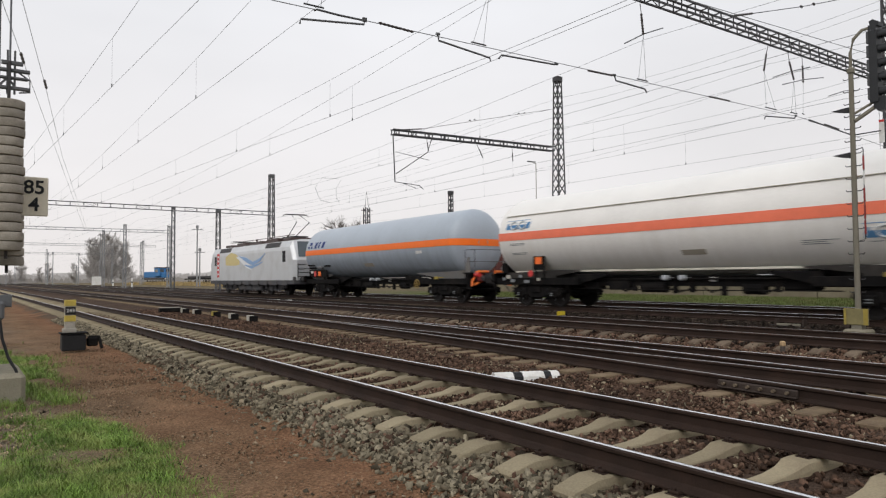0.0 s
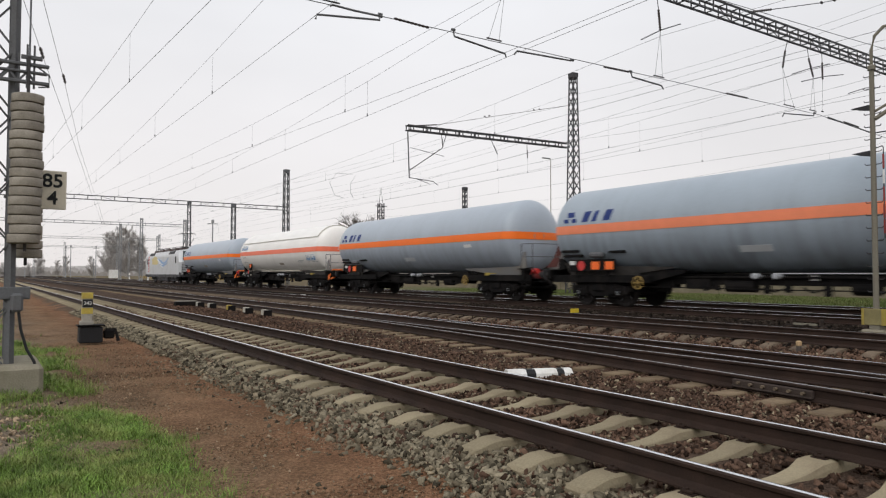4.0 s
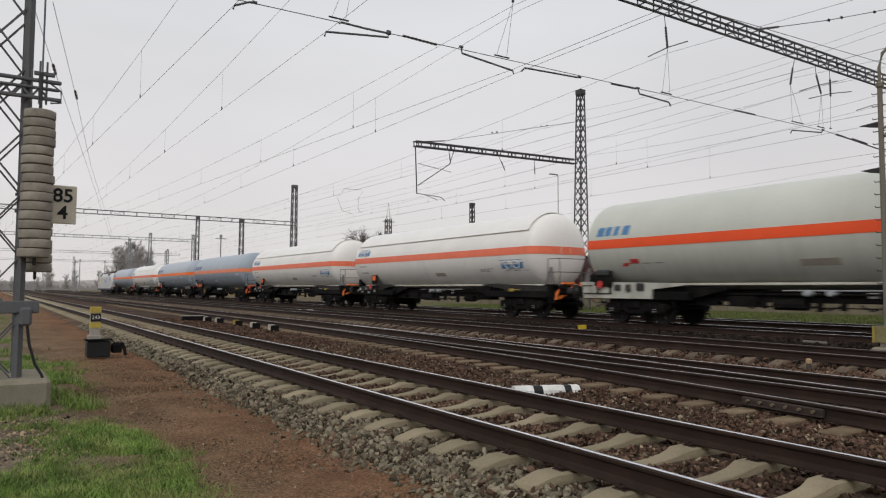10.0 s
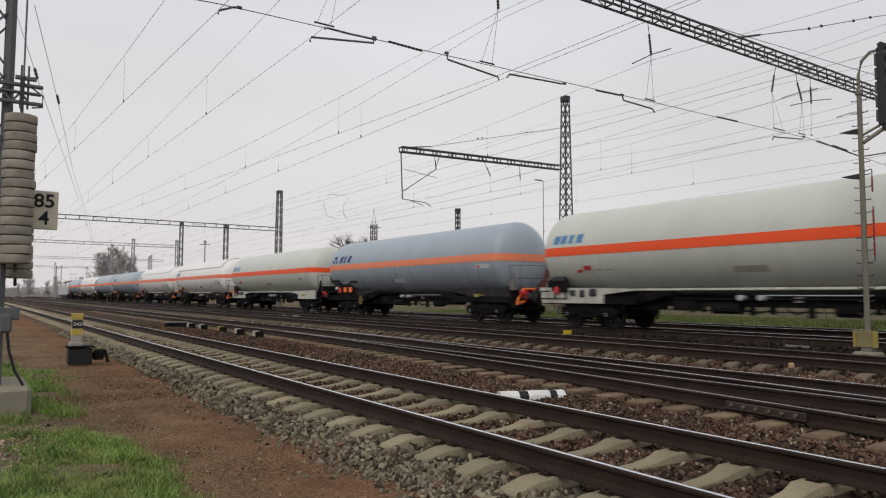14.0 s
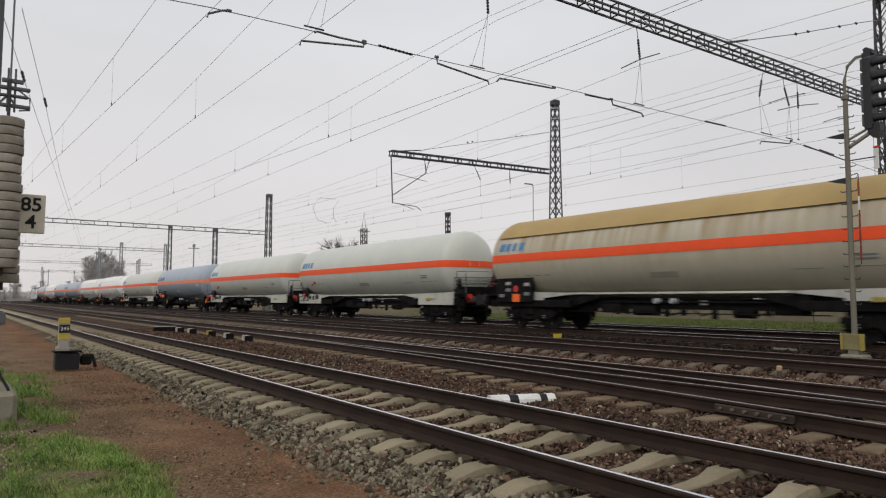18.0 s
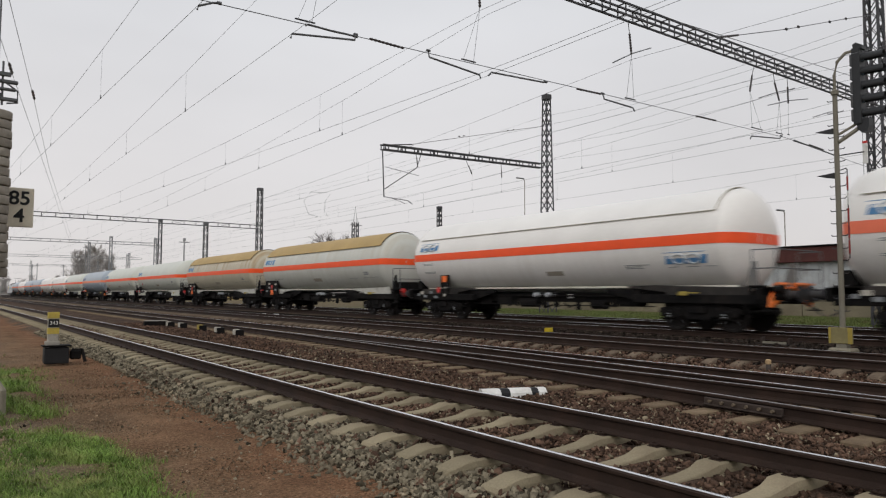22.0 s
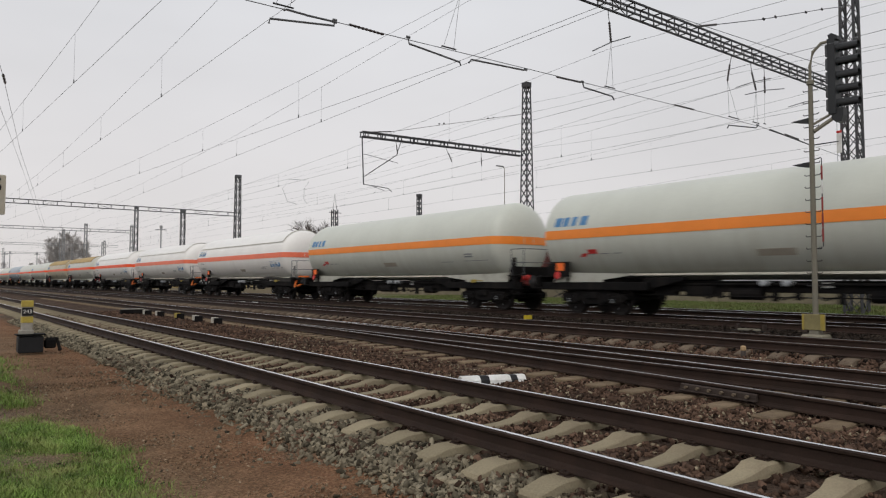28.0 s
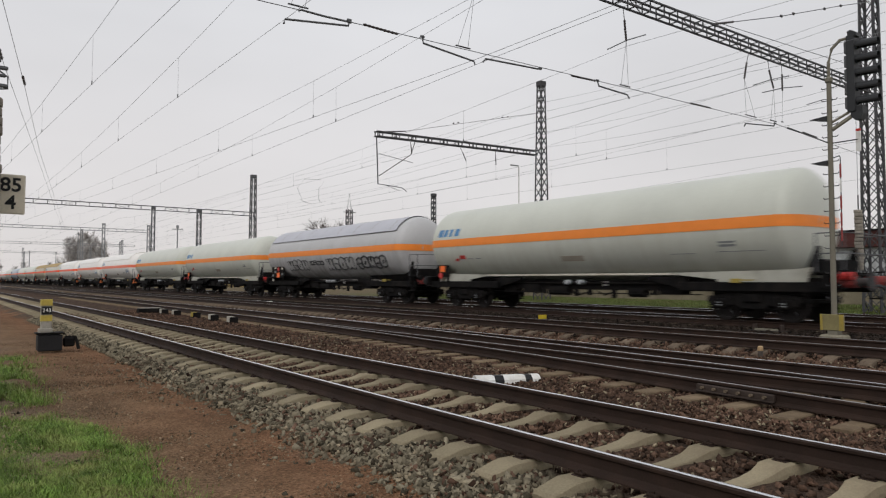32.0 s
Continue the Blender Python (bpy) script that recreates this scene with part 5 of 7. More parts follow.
    g.box((0, 14.6, 4.1), (1.5, 0.3, 0.05), 0.01)
    part("pantograph", g, steel_dark, w, "folded pantograph")
    for yc in (4.74, 14.24):
        g = Geo()
        for s in (-1, 1):
            g.prism([(-2.0, 0.5), (-1.8, 0.75), (1.8, 0.75), (2.0, 0.5), (1.5, 0.4), (0.7, 0.3), (-0.7, 0.3), (-1.5, 0.4)], "x", s * 1.02 - 0.06, s * 1.02 + 0.06)
            for a in (-1.5, 1.5):
                g.box((s * 1.1, a, 0.6), (0.12, 0.5, 0.35), 0.04)
            g.lathe([(0.35, 0.12), (0.85, 0.12)], "z", (s * 1.12, 0.4, 0), 10)
            g.lathe([(0.35, 0.12), (0.85, 0.12)], "z", (s * 1.12, -0.4, 0), 10)
        bog = part("bogie", g, dark, w, "dark grey locomotive bogie", at=pose(0, yc, 0))
        for a in (-1.5, 1.5):
            part("wheelset", WHEELSET, None, bog, at=pose(0, a, 0.46))
    return w


LOCO = locomotive()
ORDER = ["blue", "white", "blue_plain", "blue_dark", "white", "white", "cream", "blue_dark", "cream", "cream_guard", "rusty_tan", "tan", "white_vermilion", "white", "white",
         "cream_orange", "cream_orange", "grey", "cream_orange"]
BEHIND = [0.0, 18.45, 36.78, 54.94, 73.45, 91.84, 110.09, 128.27, 146.49, 164.68, 183.32, 201.02, 219.21, 237.64, 256.01, 274.54, 292.43, 310.54, 328.63]
MADE, WAGONS = {}, []
for kind in ORDER:
    if kind in MADE:
        WAGONS.append(copy_thing(MADE[kind], Matrix()))
    else:
        MADE[kind] = tank_wagon(kind)
        WAGONS.append(MADE[kind])


# ---- masts, gantries and wires ----
def lattice(g, x, y, z0, z1, w0, w1, leg=0.09, step=0.8, brace=0.045, d0=None, d1=None):
    """Legs of a tapered lattice column, and a second Geo with its crossed braces."""
    br = Geo()
    d0, d1 = d0 or w0, d1 or w1
    cs = [(-1, -1), (1, -1), (1, 1), (-1, 1)]

    def at(i, z):
        k = (z - z0) / (z1 - z0)
        return (x + cs[i][0] * (w0 + (w1 - w0) * k) / 2, y + cs[i][1] * (d0 + (d1 - d0) * k) / 2, z)
    legs = []
    for i in range(4):
        legs.append(Geo().beam(at(i, z0), at(i, z1), leg))
    n = max(2, round((z1 - z0) / step))
    for k in range(n):
        a, b = z0 + (z1 - z0) * k / n, z0 + (z1 - z0) * (k + 1) / n
        for i in range(4):
            j = (i + 1) % 4
            br.beam(at(i, a), at(j, b), brace, 0.02)
            br.beam(at(j, a), at(i, b), brace, 0.02)
    return legs, br


def mast(x, y, top, w0, w1, label, leg=0.09, step=0.8, z0=-0.3, mat=None, base=1.3):
    m = thing("catenary_mast", label, "catenary mast", "overhead line masts", at=pose(x, y, z0))
    legs, br = lattice(None, 0, 0, 0.25, top - z0, w0, w1, leg, step)
    for l_ in legs:
        part("leg", l_, mat or mast_steel, m)
    part("bracing", br, mat or mast_steel, m)
    part("cap", Geo().box((0, 0, top - z0), (w1 + leg + 0.03, w1 + leg + 0.03, 0.28 if w1 < 0.6 else 0.15), 0.01), mat or mast_steel, m)
    if base:
        part("footing", Geo().box((0, 0, 0.05), (base, base, 0.58), 0.05), footing_concrete, m, "weathered concrete footing block")
    return m


def beam_gantry(xa, xb, y, z, h, d, label, step=0.62, mat=None, bar=0.07):
    """A box-lattice beam across the tracks."""
    gt = thing("gantry_beam", label, "gantry", "overhead line gantries", at=pose(0, y, z))
    for dz in (0, h):
        for dy in (-d / 2, d / 2):
            part("chord", Geo().beam((xa, dy, dz), (xb, dy, dz), bar), mat or mast_steel, gt)
    g = Geo()
    n = round((xb - xa) / step)
    for k in range(n + 1):
        x = xa + (xb - xa) * k / n
        for dy in (-d / 2, d / 2):
            g.beam((x, dy, 0), (x, dy, h), bar * 0.6)
        for dz in (0, h):
            g.beam((x, -d / 2, dz), (x, d / 2, dz), bar * 0.6)
        if k < n:
            x2 = xa + (xb - xa) * (k + 1) / n
            if k % 4 == 0:
                g.beam((x, -d / 2, 0), (x2, -d / 2, h), bar * 0.4)
                g.beam((x, d / 2, h), (x2, d / 2, 0), bar * 0.4)
    part("bracing", g, mat or mast_steel, gt)
    return gt


YG = 10.5
mast(0.0, 10.82, 11.5, 0.66, 0.6, "steel lattice catenary mast with tension weights on a concrete block", 0.08, 0.85, -0.34, mast_grey, 1.4)
mast(26.5, 10.6, 12.0, 0.58, 0.42, "tall dark lattice catenary mast beside the far track", 0.075, 0.6)
mast(27.4, 28.0, 12.3, 0.66, 0.3, "tapered lattice mast carrying a cantilever beam", 0.075, 0.6)
mast(26.1, 68.3, 11.8, 0.6, 0.42, "lattice mast carrying the end of a gantry", 0.09, 0.8, mat=mast_grey)
beam_gantry(0.2, 26.4, YG, 7.70, 0.28, 0.24, "near box-lattice gantry beam spanning all tracks", 0.55, None, 0.042)
beam_gantry(0.2, 26.1, 68.0, 7.7, 0.36, 0.3, "distant lattice gantry beam spanning all tracks", 1.1, mast_grey, 0.05)
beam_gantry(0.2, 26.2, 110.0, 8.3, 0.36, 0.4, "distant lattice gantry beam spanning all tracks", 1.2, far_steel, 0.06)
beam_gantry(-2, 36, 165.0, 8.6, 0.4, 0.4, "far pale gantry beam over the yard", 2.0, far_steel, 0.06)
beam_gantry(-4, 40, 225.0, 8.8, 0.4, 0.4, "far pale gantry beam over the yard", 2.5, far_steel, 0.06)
for x_ in (0.0,):
    mast(x_, 68.3, 9.5, 0.6, 0.5, "lattice mast at the near end of a gantry", 0.1, 0.9)
for x_, y_, t_ in ((20.95, 86.9, 9.8), (20.6, 68, 7.9), (25.9, 110, 9.3), (20.1, 112, 9.4), (20.9, 136, 10.0), (0.0, 110, 9.0), (33, 165, 9.5), (34, 168, 10), (20, 225, 10), (37, 225, 10.5), (12.5, 225, 9.5), (-1.5, 165, 9.0)):
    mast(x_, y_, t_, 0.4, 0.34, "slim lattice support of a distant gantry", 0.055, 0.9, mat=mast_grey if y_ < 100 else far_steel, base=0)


def insulator_between(g, a, b, sheds=7, r=0.055):
    """A ribbed insulator rod from a to b."""
    a, b = Vector(a), Vector(b)
    pts, rs = [], []
    for k in range(sheds * 2 + 1):
        pts.append(a + (b - a) * k / (sheds * 2))
        rs.append(r if k % 2 else r * 0.6)
    g.tube(pts, rs, 8)


def cantilever():
    """The beam on the tapered mast, with the hanging registration frame."""
    c = thing("cantilever_beam", "lattice cantilever beam with drop tube and registration arms", "gantry", at=pose(0, 28.0, 8.2))

    def low(x):
        return -0.24 * (27.0 - x) / 10.4
    for dz in (0, 0.23):
        for dy in (-0.13, 0.13):
            part("chord", Geo().beam((16.6, dy, low(16.6) + dz), (27.0, dy, dz), 0.05), mast_steel, c)
    g = Geo()
    for k in range(11):
        for x in (16.65 + k * 0.95, 16.9 + k * 0.95):
            for dy in (-0.13, 0.13):
                g.beam((x, dy, low(x)), (x, dy, low(x) + 0.23), 0.04)
            g.beam((x, -0.13, low(x)), (x, 0.13, low(x)), 0.035)
            g.beam((x, -0.13, low(x) + 0.23), (x, 0.13, low(x) + 0.23), 0.035)
    part("bracing", g, mast_steel, c)
    g = Geo().tube([(16.65, 0, -0.25), (16.75, 0, -2.5)], 0.03, 6)
    g.tube([(16.8, 0, -2.1), (18.6, 0, -0.9), (18.85, 0, -0.2)], 0.022, 6)
    g.tube([(16.75, 0, -2.48), (18.1, 0, -2.56), (18.35, 0, -2.72)], 0.018, 6)
    g.tube([(16.8, 0, -1.05), (18.7, 0, -1.28)], 0.014, 5)
    g.tube([(17.2, 0, -2.52), (17.9, 0, -2.7)], 0.014, 5)
    part("drop_frame", g, mast_steel, c)
    for x, dx in ((21.6, 0.42), (24.0, 0.05), (18.55, 0.1)):
        g = Geo()
        g.tube([(x, 0, low(x)), (x + dx, 0, -0.85)], 0.014, 5)
        insulator_between(g, (x + dx * 0.45, 0, -0.42), (x + dx, 0, -0.85), 6, 0.032)
        part("insulator", g, insulator_brown, c)
    g = Geo()
    insulator_between(g, (17.0, 0, 0.02), (18.3, 0, 0.22), 10, 0.035)
    for x in (21.2, 21.5, 24.5, 24.9):
        g.lathe([(-0.05, 0.02), (0, 0.045), (0.05, 0.02)], "x", (x, 0, 0.02 + (x - 17.0) * 0.235), 6)
    g.tube([(16.9, 0, 0.0), (17.0, 0, 0.02), (18.3, 0, 0.22), (27.2, 0, 2.42)], 0.011, 4)
    part("feeder_tail", g, insulator_brown, c, "insulated feeder tail above the beam")
    return c


cantilever()


def cross_span():
    """The lower cross wire of the near gantry with its registration arms."""
    c = thing("cross_span", "lower cross-span wire with insulators and registration arms", "overhead line", at=pose(0, YG, 0))
    part("span_wire", Geo().tube([(0.3, 0, 5.45), (3.0, 0, 5.6), (8, 0, 5.66), (13, 0, 5.72), (20, 0, 5.78), (26, 0, 5.45)], 0.008, 5), wire_metal, c)
    for a, b in (((5.96, 0, 5.65), (6.68, 0, 5.63)), ((11.2, 0, 5.68), (12.0, 0, 5.7)), ((15.6, 0, 5.75), (16.5, 0, 5.76)), ((21.4, 0, 5.75), (22.3, 0, 5.7))):
        g = Geo()
        insulator_between(g, a, b, 9, 0.027)
        part("insulator", g, insulator_brown, c, "brown ribbed insulator")
    arms = (((5.68, 0, 5.66), (5.67, 0, 5.56), (4.5, 0, 5.41), (4.48, 0, 5.33)), ((5.68, 0, 5.63), (5.2, 0, 5.62), (4.78, 0, 5.63), (4.74, 0, 5.6)), ((7.22, 0, 5.70), (7.24, 0, 5.58), (8.45, 0, 5.47), (8.48, 0, 5.40)),
            ((10.25, 0, 5.66), (10.2, 0, 5.64), (8.75, 0, 5.58), (8.68, 0, 5.50)), ((12.05, 0, 5.72), (12.1, 0, 5.6), (13.1, 0, 5.56), (13.17, 0, 5.48)),
            ((19.78, 0, 5.8), (19.7, 0, 5.71), (18.2, 0, 5.58), (18.13, 0, 5.49)), ((3.3, 0, 5.62), (3.2, 0, 5.6), (2.99, 0, 5.5), (2.97, 0, 5.44)))
    for a in arms:
        g = Geo().tube(a, 0.018, 6)
        g.lathe([(-0.035, 0.028), (0.035, 0.028)], "x", a[0], 8)
        part("registration_arm", g, mast_grey, c)
    for xt, xm, xb, feet, zb in ((5.0, 5.03, 5.06, (4.6, 4.85), 5.68), (8.4, 8.43, 8.46, (8.05, 8.3), 5.7), (12.97, 13.02, 13.08, (12.88, 13.14), 5.76), (18.43, 18.31, 18.17, (18.24, 18.7), 5.83),
                                 (19.43, 19.5, 19.73, (19.55, 19.8), 5.86), (20.21, 20.23, 20.24, (20.19,), 5.9)):
        hg = part("hanger", Geo().tube([(xt, 0, 7.65), (xm, 0, 7.34)], 0.009, 5), steel_dark, c)
        g = Geo()
        insulator_between(g, (xm, 0, 7.34), (xb, 0, 6.84), 8, 0.032)
        part("insulator", g, insulator_brown, hg, "slender dark rod insulator")
        for f_ in feet:
            part("suspension_wire", Geo().tube([(xb, 0, 6.84), (f_, 0, zb)], 0.004, 4), wire_metal, hg)
        part("clamp", Geo().beam((feet[0] - 0.05, 0, zb), (feet[-1] + 0.06, 0, zb), 0.022), steel_dark, hg)
    part("strut", Geo().tube([(20.5, 0, 5.76), (21.3, 0, 5.72), (23.1, 0, 5.61)], [0.03, 0.02, 0.02], 6), mast_grey, c)
    return c


cross_span()
SUPPORTS = [-47.0, 10.5, 68.0, 108.0, 165.0, 225.0, 285.0]


def line_wires(xs, zc=5.5, zm=6.75, sag=0.75, r=0.0046):
    """Contact wire, sagging carrier wire and droppers of one line; xs holds its x at each support."""
    w = thing("overhead_wire", "contact wire hung from a sagging carrier wire by droppers", "overhead wire", "overhead wires")
    part("contact_wire", Geo().tube([(x, y, zc) for x, y in zip(xs, SUPPORTS)], r, 4), wire_metal, w)
    pts, drop = [], Geo()
    for i in range(len(xs) - 1):
        for k in range(9 if i < 3 else 5):
            n = 9 if i < 3 else 5
            f = k / n
            y, x = SUPPORTS[i] + (SUPPORTS[i + 1] - SUPPORTS[i]) * f, xs[i] + (xs[i + 1] - xs[i]) * f
            z = zm - sag * 4 * f * (1 - f)
            pts.append((x, y, z))
            if k and y < 200 and y > -10:
                drop.tube([(x, y, z), (x, y, zc)], 0.0028, 3)
                drop.box((x, y, zc + 0.03), (0.02, 0.03, 0.08))
    pts.append((xs[-1], SUPPORTS[-1], zm))
    part("carrier_wire", Geo().tube(pts, r * 0.9, 4), wire_metal, w)
    tagged(part("dropper", drop, wire_metal, w), kind="stuff")
    return w


line_wires([4.2, 4.6, 4.25, 4.6, 4.25, 4.6, 4.4])
line_wires([9.0, 8.67, 9.4, 9.0, 9.4, 9.0, 9.2])
line_wires([9.4, 8.5, 4.7, 4.4, 4.3, 4.4, 4.4], 5.52, 6.8)
line_wires([13.4, 13.15, 13.4, 13.0, 13.4, 13.2, 13.2])
line_wires([18.9, 18.15, 18.9, 18.5, 18.9, 18.6, 18.6], 5.6, 7.0)
line_wires([23.1, 23.5, 23.2, 23.5, 23.2, 23.4, 23.3], 5.6, 7.1)
line_wires([4.4, 2.98, 0.6, 0.0, -1, -2, -3], 5.5, 6.9)
line_wires([20.4, 19.7, 21.0, 24, 26, 27, 27], 5.65, 7.05)
line_wires([33, 33, 33.4, 33, 33, 33, 33], 5.7, 7.2)


def free_wires():
    """Feeder lines on the far masts, and the two tensioned tails that run to the weights."""
    for x, z in ((26.0, 10.4), (26.8, 9.4), (27.3, 11.2), (28.0, 8.8)):
        w = thing("feeder_wire", "thin feeder wire strung along the far masts", "overhead wire", "feeder wires")
        pts = []
        ys = [-40, 10.6, 28.0 if x > 26.5 else 30, 68.3, 125, 185, 250]
        for i in range(len(ys) - 1):
            for k in range(6):
                f = k / 6
                y = ys[i] + (ys[i + 1] - ys[i]) * f
                pts.append((x, y, z - 1.4 * f * (1 - f)))
        part("wire", Geo().tube(pts, 0.0055, 4), wire_metal, w)
    for pts, ins in (([(0.33, 10.6, 4.97), (0.82, 14, 5.03), (2.5, 25, 5.1), (7.9, 60, 5.0)], (0.78, 13.7, 5.04, 0.87, 14.4, 5.06)),
                     ([(0.57, 10.6, 5.02), (1.34, 16, 5.12), (2.6, 25, 5.15), (8.1, 60, 4.95)], (1.3, 15.7, 5.14, 1.41, 16.5, 5.17))):
        w = thing("tensioned_wire", "wire tail with insulator running to the tension weights", "overhead wire", "tensioned wire tails")
        part("wire", Geo().tube(pts, 0.0042, 4), wire_metal, w)
        g = Geo()
        insulator_between(g, ins[:3], ins[3:], 3, 0.03)
        part("insulator", g, insulator_brown, w)
    w = thing("stay_wire", "sloping anchor wire between mast and gantry", "overhead wire")
    part("wire", Geo().tube([(13.0, 10.5, 8.0), (26.4, 10.6, 8.6)], 0.01, 4), wire_metal, w)


free_wires()


def jumpers():
    """Bowed jumper wires at the hangers and slack loops between two lines."""
    for pts in ([(12.41, 10.5, 6.51), (13.1, 10.5, 6.87), (13.82, 10.5, 7.16)], [(18.62, 10.5, 6.73), (19.55, 10.5, 7.05), (20.64, 10.5, 7.37)],
                [(19.1, 10.5, 6.6), (20.3, 10.5, 6.94), (21.43, 10.5, 7.18)], [(21.7, 10.5, 6.65), (22.77, 10.5, 6.98), (23.42, 10.5, 7.09)]):
        w = thing("jumper_wire", "short bowed jumper wire under the gantry", "overhead wire", "jumper wires")
        part("wire", Geo().tube(pts, 0.014, 5), wire_metal, w)
    for pts in ([(22.16, 45, 8.36), (20.91, 45, 8.33), (20.39, 45, 7.61), (20.76, 45, 6.75), (21.51, 45, 6.59)], [(22.39, 45, 8.26), (22.03, 45, 7.73), (22.0, 45, 6.99), (22.27, 45, 6.68)]):
        w = thing("wire_loop", "slack wire loop hung between two lines", "overhead wire", "slack loops")
        part("wire", Geo().tube(pts, 0.012, 4), wire_metal, w)
    w = thing("feeder_tail", "insulated feeder tail with clamps along it", "overhead wire")
    part("wire", Geo().tube([(16.67, 10.5, 8.06), (17.68, 10.5, 8.35), (20.26, 10.5, 9.11), (24.14, 10.5, 10.36), (26.5, 10.6, 11.1)], 0.012, 4), wire_metal, w)
    g = Geo()
    insulator_between(g, (16.67, 10.5, 8.06), (17.68, 10.5, 8.35), 10, 0.035)
    part("insulator", g, insulator_brown, w)
    for x, z in ((20.26, 9.11), (20.98, 9.35), (22.99, 9.98), (24.14, 10.36)):
        part("clamp", Geo().box((x, 10.5, z), (0.11, 0.06, 0.08), 0.02), steel_dark, w)


jumpers()


def weight_stack(x, y, z0, n, label, r=0.186):
    w = thing("tension_weights", label, "tension weights", "stacks of tension weights", at=pose(x, y, z0))
    disc = Geo().lathe([(0.0, r - 0.02), (0.008, r - 0.003), (0.014, r), (0.102, r), (0.109, r - 0.004), (0.115, r - 0.02)], "z", (0, 0, 0), 22).mesh("weight", weight_concrete, smooth=True)
    for k in range(n):
        part("weight", disc, None, w, at=pose(random.uniform(-0.014, 0.014), random.uniform(-0.014, 0.014), k * 0.12, 0, 0, random.uniform(0, 360)))
    part("rod", Geo().tube([(0, 0, -0.1), (0, 0, n * 0.12 + 0.5)], 0.02, 6), steel_dark, w)
    part("pull_wire", Geo().tube([(0, 0, n * 0.12 + 0.5), (0, 0, n * 0.12 + 4.5)], 0.008, 4), wire_metal, w)
    return w


weight_stack(0.468, 10.35, 1.535, 16, "stack of grey round concrete tension weights hung at the mast")
weight_stack(0.5, 10.8, 1.36, 11, "stack of grey concrete tension weights hung behind another")
weight_stack(25.05, 10.5, 1.55, 17, "stack of grey concrete tension weights at the far mast", 0.13)


def kilometre_sign():
    s = thing("kilometre_sign", "cream kilometre plate with black figures 85 and 4", "sign", at=pose(0.785, 10.62, 2.27))
    part("plate", Geo().box((0, 0, 0), (0.33, 0.03, 0.52), 0.012), material("sign_cream", (0.62, 0.56, 0.45), 0.6, vary=0.12), s)
    for t, z in (("85", 0.115), ("4", -0.115)):
        me = lettering(t, 0.25, 0.004, 0.005)
        me.materials.append(black_paint)
        part("figures", me, None, s, "black figures " + t, at=pose(0, -0.018, z))
    part("bracket", Geo().box((-0.3, 0.03, 0.1), (0.5, 0.03, 0.04)).box((-0.3, 0.03, -0.12), (0.5, 0.03, 0.04)), mast_grey, s)


kilometre_sign()


def mast_fittings():
    f = thing("mast_fitting", "grey bracket with guide rods on the lattice mast", "bracket", at=pose(0.2, 10.4, 3.7))
    g = Geo().box((0.0, 0, 0.16), (1.0, 0.06, 0.045), 0.01).box((0.0, 0, 0.06), (0.96, 0.06, 0.035), 0.01).box((0.0, 0, -0.07), (1.0, 0.06, 0.045), 0.01)
    for k in range(4):
        g.beam((-0.45 + k * 0.2, 0, -0.07), (-0.35 + k * 0.2, 0, 0.06), 0.025)
        g.beam((-0.25 + k * 0.2, 0, -0.07), (-0.35 + k * 0.2, 0, 0.06), 0.025)
    for x in (0.16, 0.25, 0.33):
        g.tube([(x, 0, -0.15), (x, 0, 0.42 if x > 0.2 else 0.3)], 0.013, 6)
    g.box((0.3, -0.02, 0.25), (0.24, 0.05, 0.05), 0.005)
    part("bracket", g, mast_grey, f)
    part("loop", Geo().tube([(0.36, 0, 0.15), (0.5, 0, 0.05), (0.5, 0, -0.1), (0.38, 0, -0.12)], 0.012, 5), mast_grey, f)
    b = thing("junction_box", "small grey box with hanging cable on the mast", "box", at=pose(0.4, 10.4, 0.78))
    part("body", Geo().box((0, 0, 0), (0.14, 0.12, 0.24), 0.03), mast_grey, b)
    part("cable", Geo().tube([(0.02, 0, -0.1), (0.05, -0.02, -0.35), (0.12, -0.05, -0.6), (0.2, -0.1, -0.75), (0.28, -0.12, -1.05)], 0.018, 6), black_paint, b)
    p_ = thing("mast_plate", "wide grey steel plate fixed across the mast foot", "plate", at=pose(0.0, 10.45, 0.9))
    part("plate", Geo().box((0, 0, 0), (1.1, 0.04, 0.16), 0.01), mast_grey, p_)


mast_fittings()


def dwarf_signal():
    d = thing("dwarf_marker", "yellow and grey marker post numbered 243 on a black box", "track marker", at=pose(1.98, 16.9, -0.375))
    part("box", Geo().box((0.05, 0, 0.2), (0.46, 0.36, 0.34), 0.02), black_paint, d, "black box housing")
    part("box_lid", Geo().box((0.05, 0, 0.405), (0.54, 0.42, 0.03), 0.01), under_black, d)
    part("crank", Geo().box((0.42, 0, 0.2), (0.22, 0.16, 0.2), 0.03).tube([(0.35, 0, 0.3), (0.55, 0, 0.3), (0.6, -0.1, 0.05)], 0.035, 6), under_black, d)
    part("foot", Geo().box((-0.03, 0, 0.46), (0.26, 0.24, 0.09), 0.01), pale_concrete, d)
    part("post", Geo().box((-0.02, 0, 0.80), (0.2, 0.15, 0.62), 0.012), pale_concrete, d)
    for z in (1.05, 0.72):
        part("band", Geo().box((-0.02, 0, z), (0.212, 0.162, 0.13), 0.004), band_yellow, d, "yellow band")
    part("plate", Geo().box((-0.02, -0.081, 0.885), (0.2, 0.012, 0.17), 0.002), black_paint, d)
    me = lettering("243", 0.11)
    me.materials.append(white_paint)
    part("figures", me, None, d, "white figures 243", at=pose(-0.02, -0.095, 0.885))


dwarf_signal()


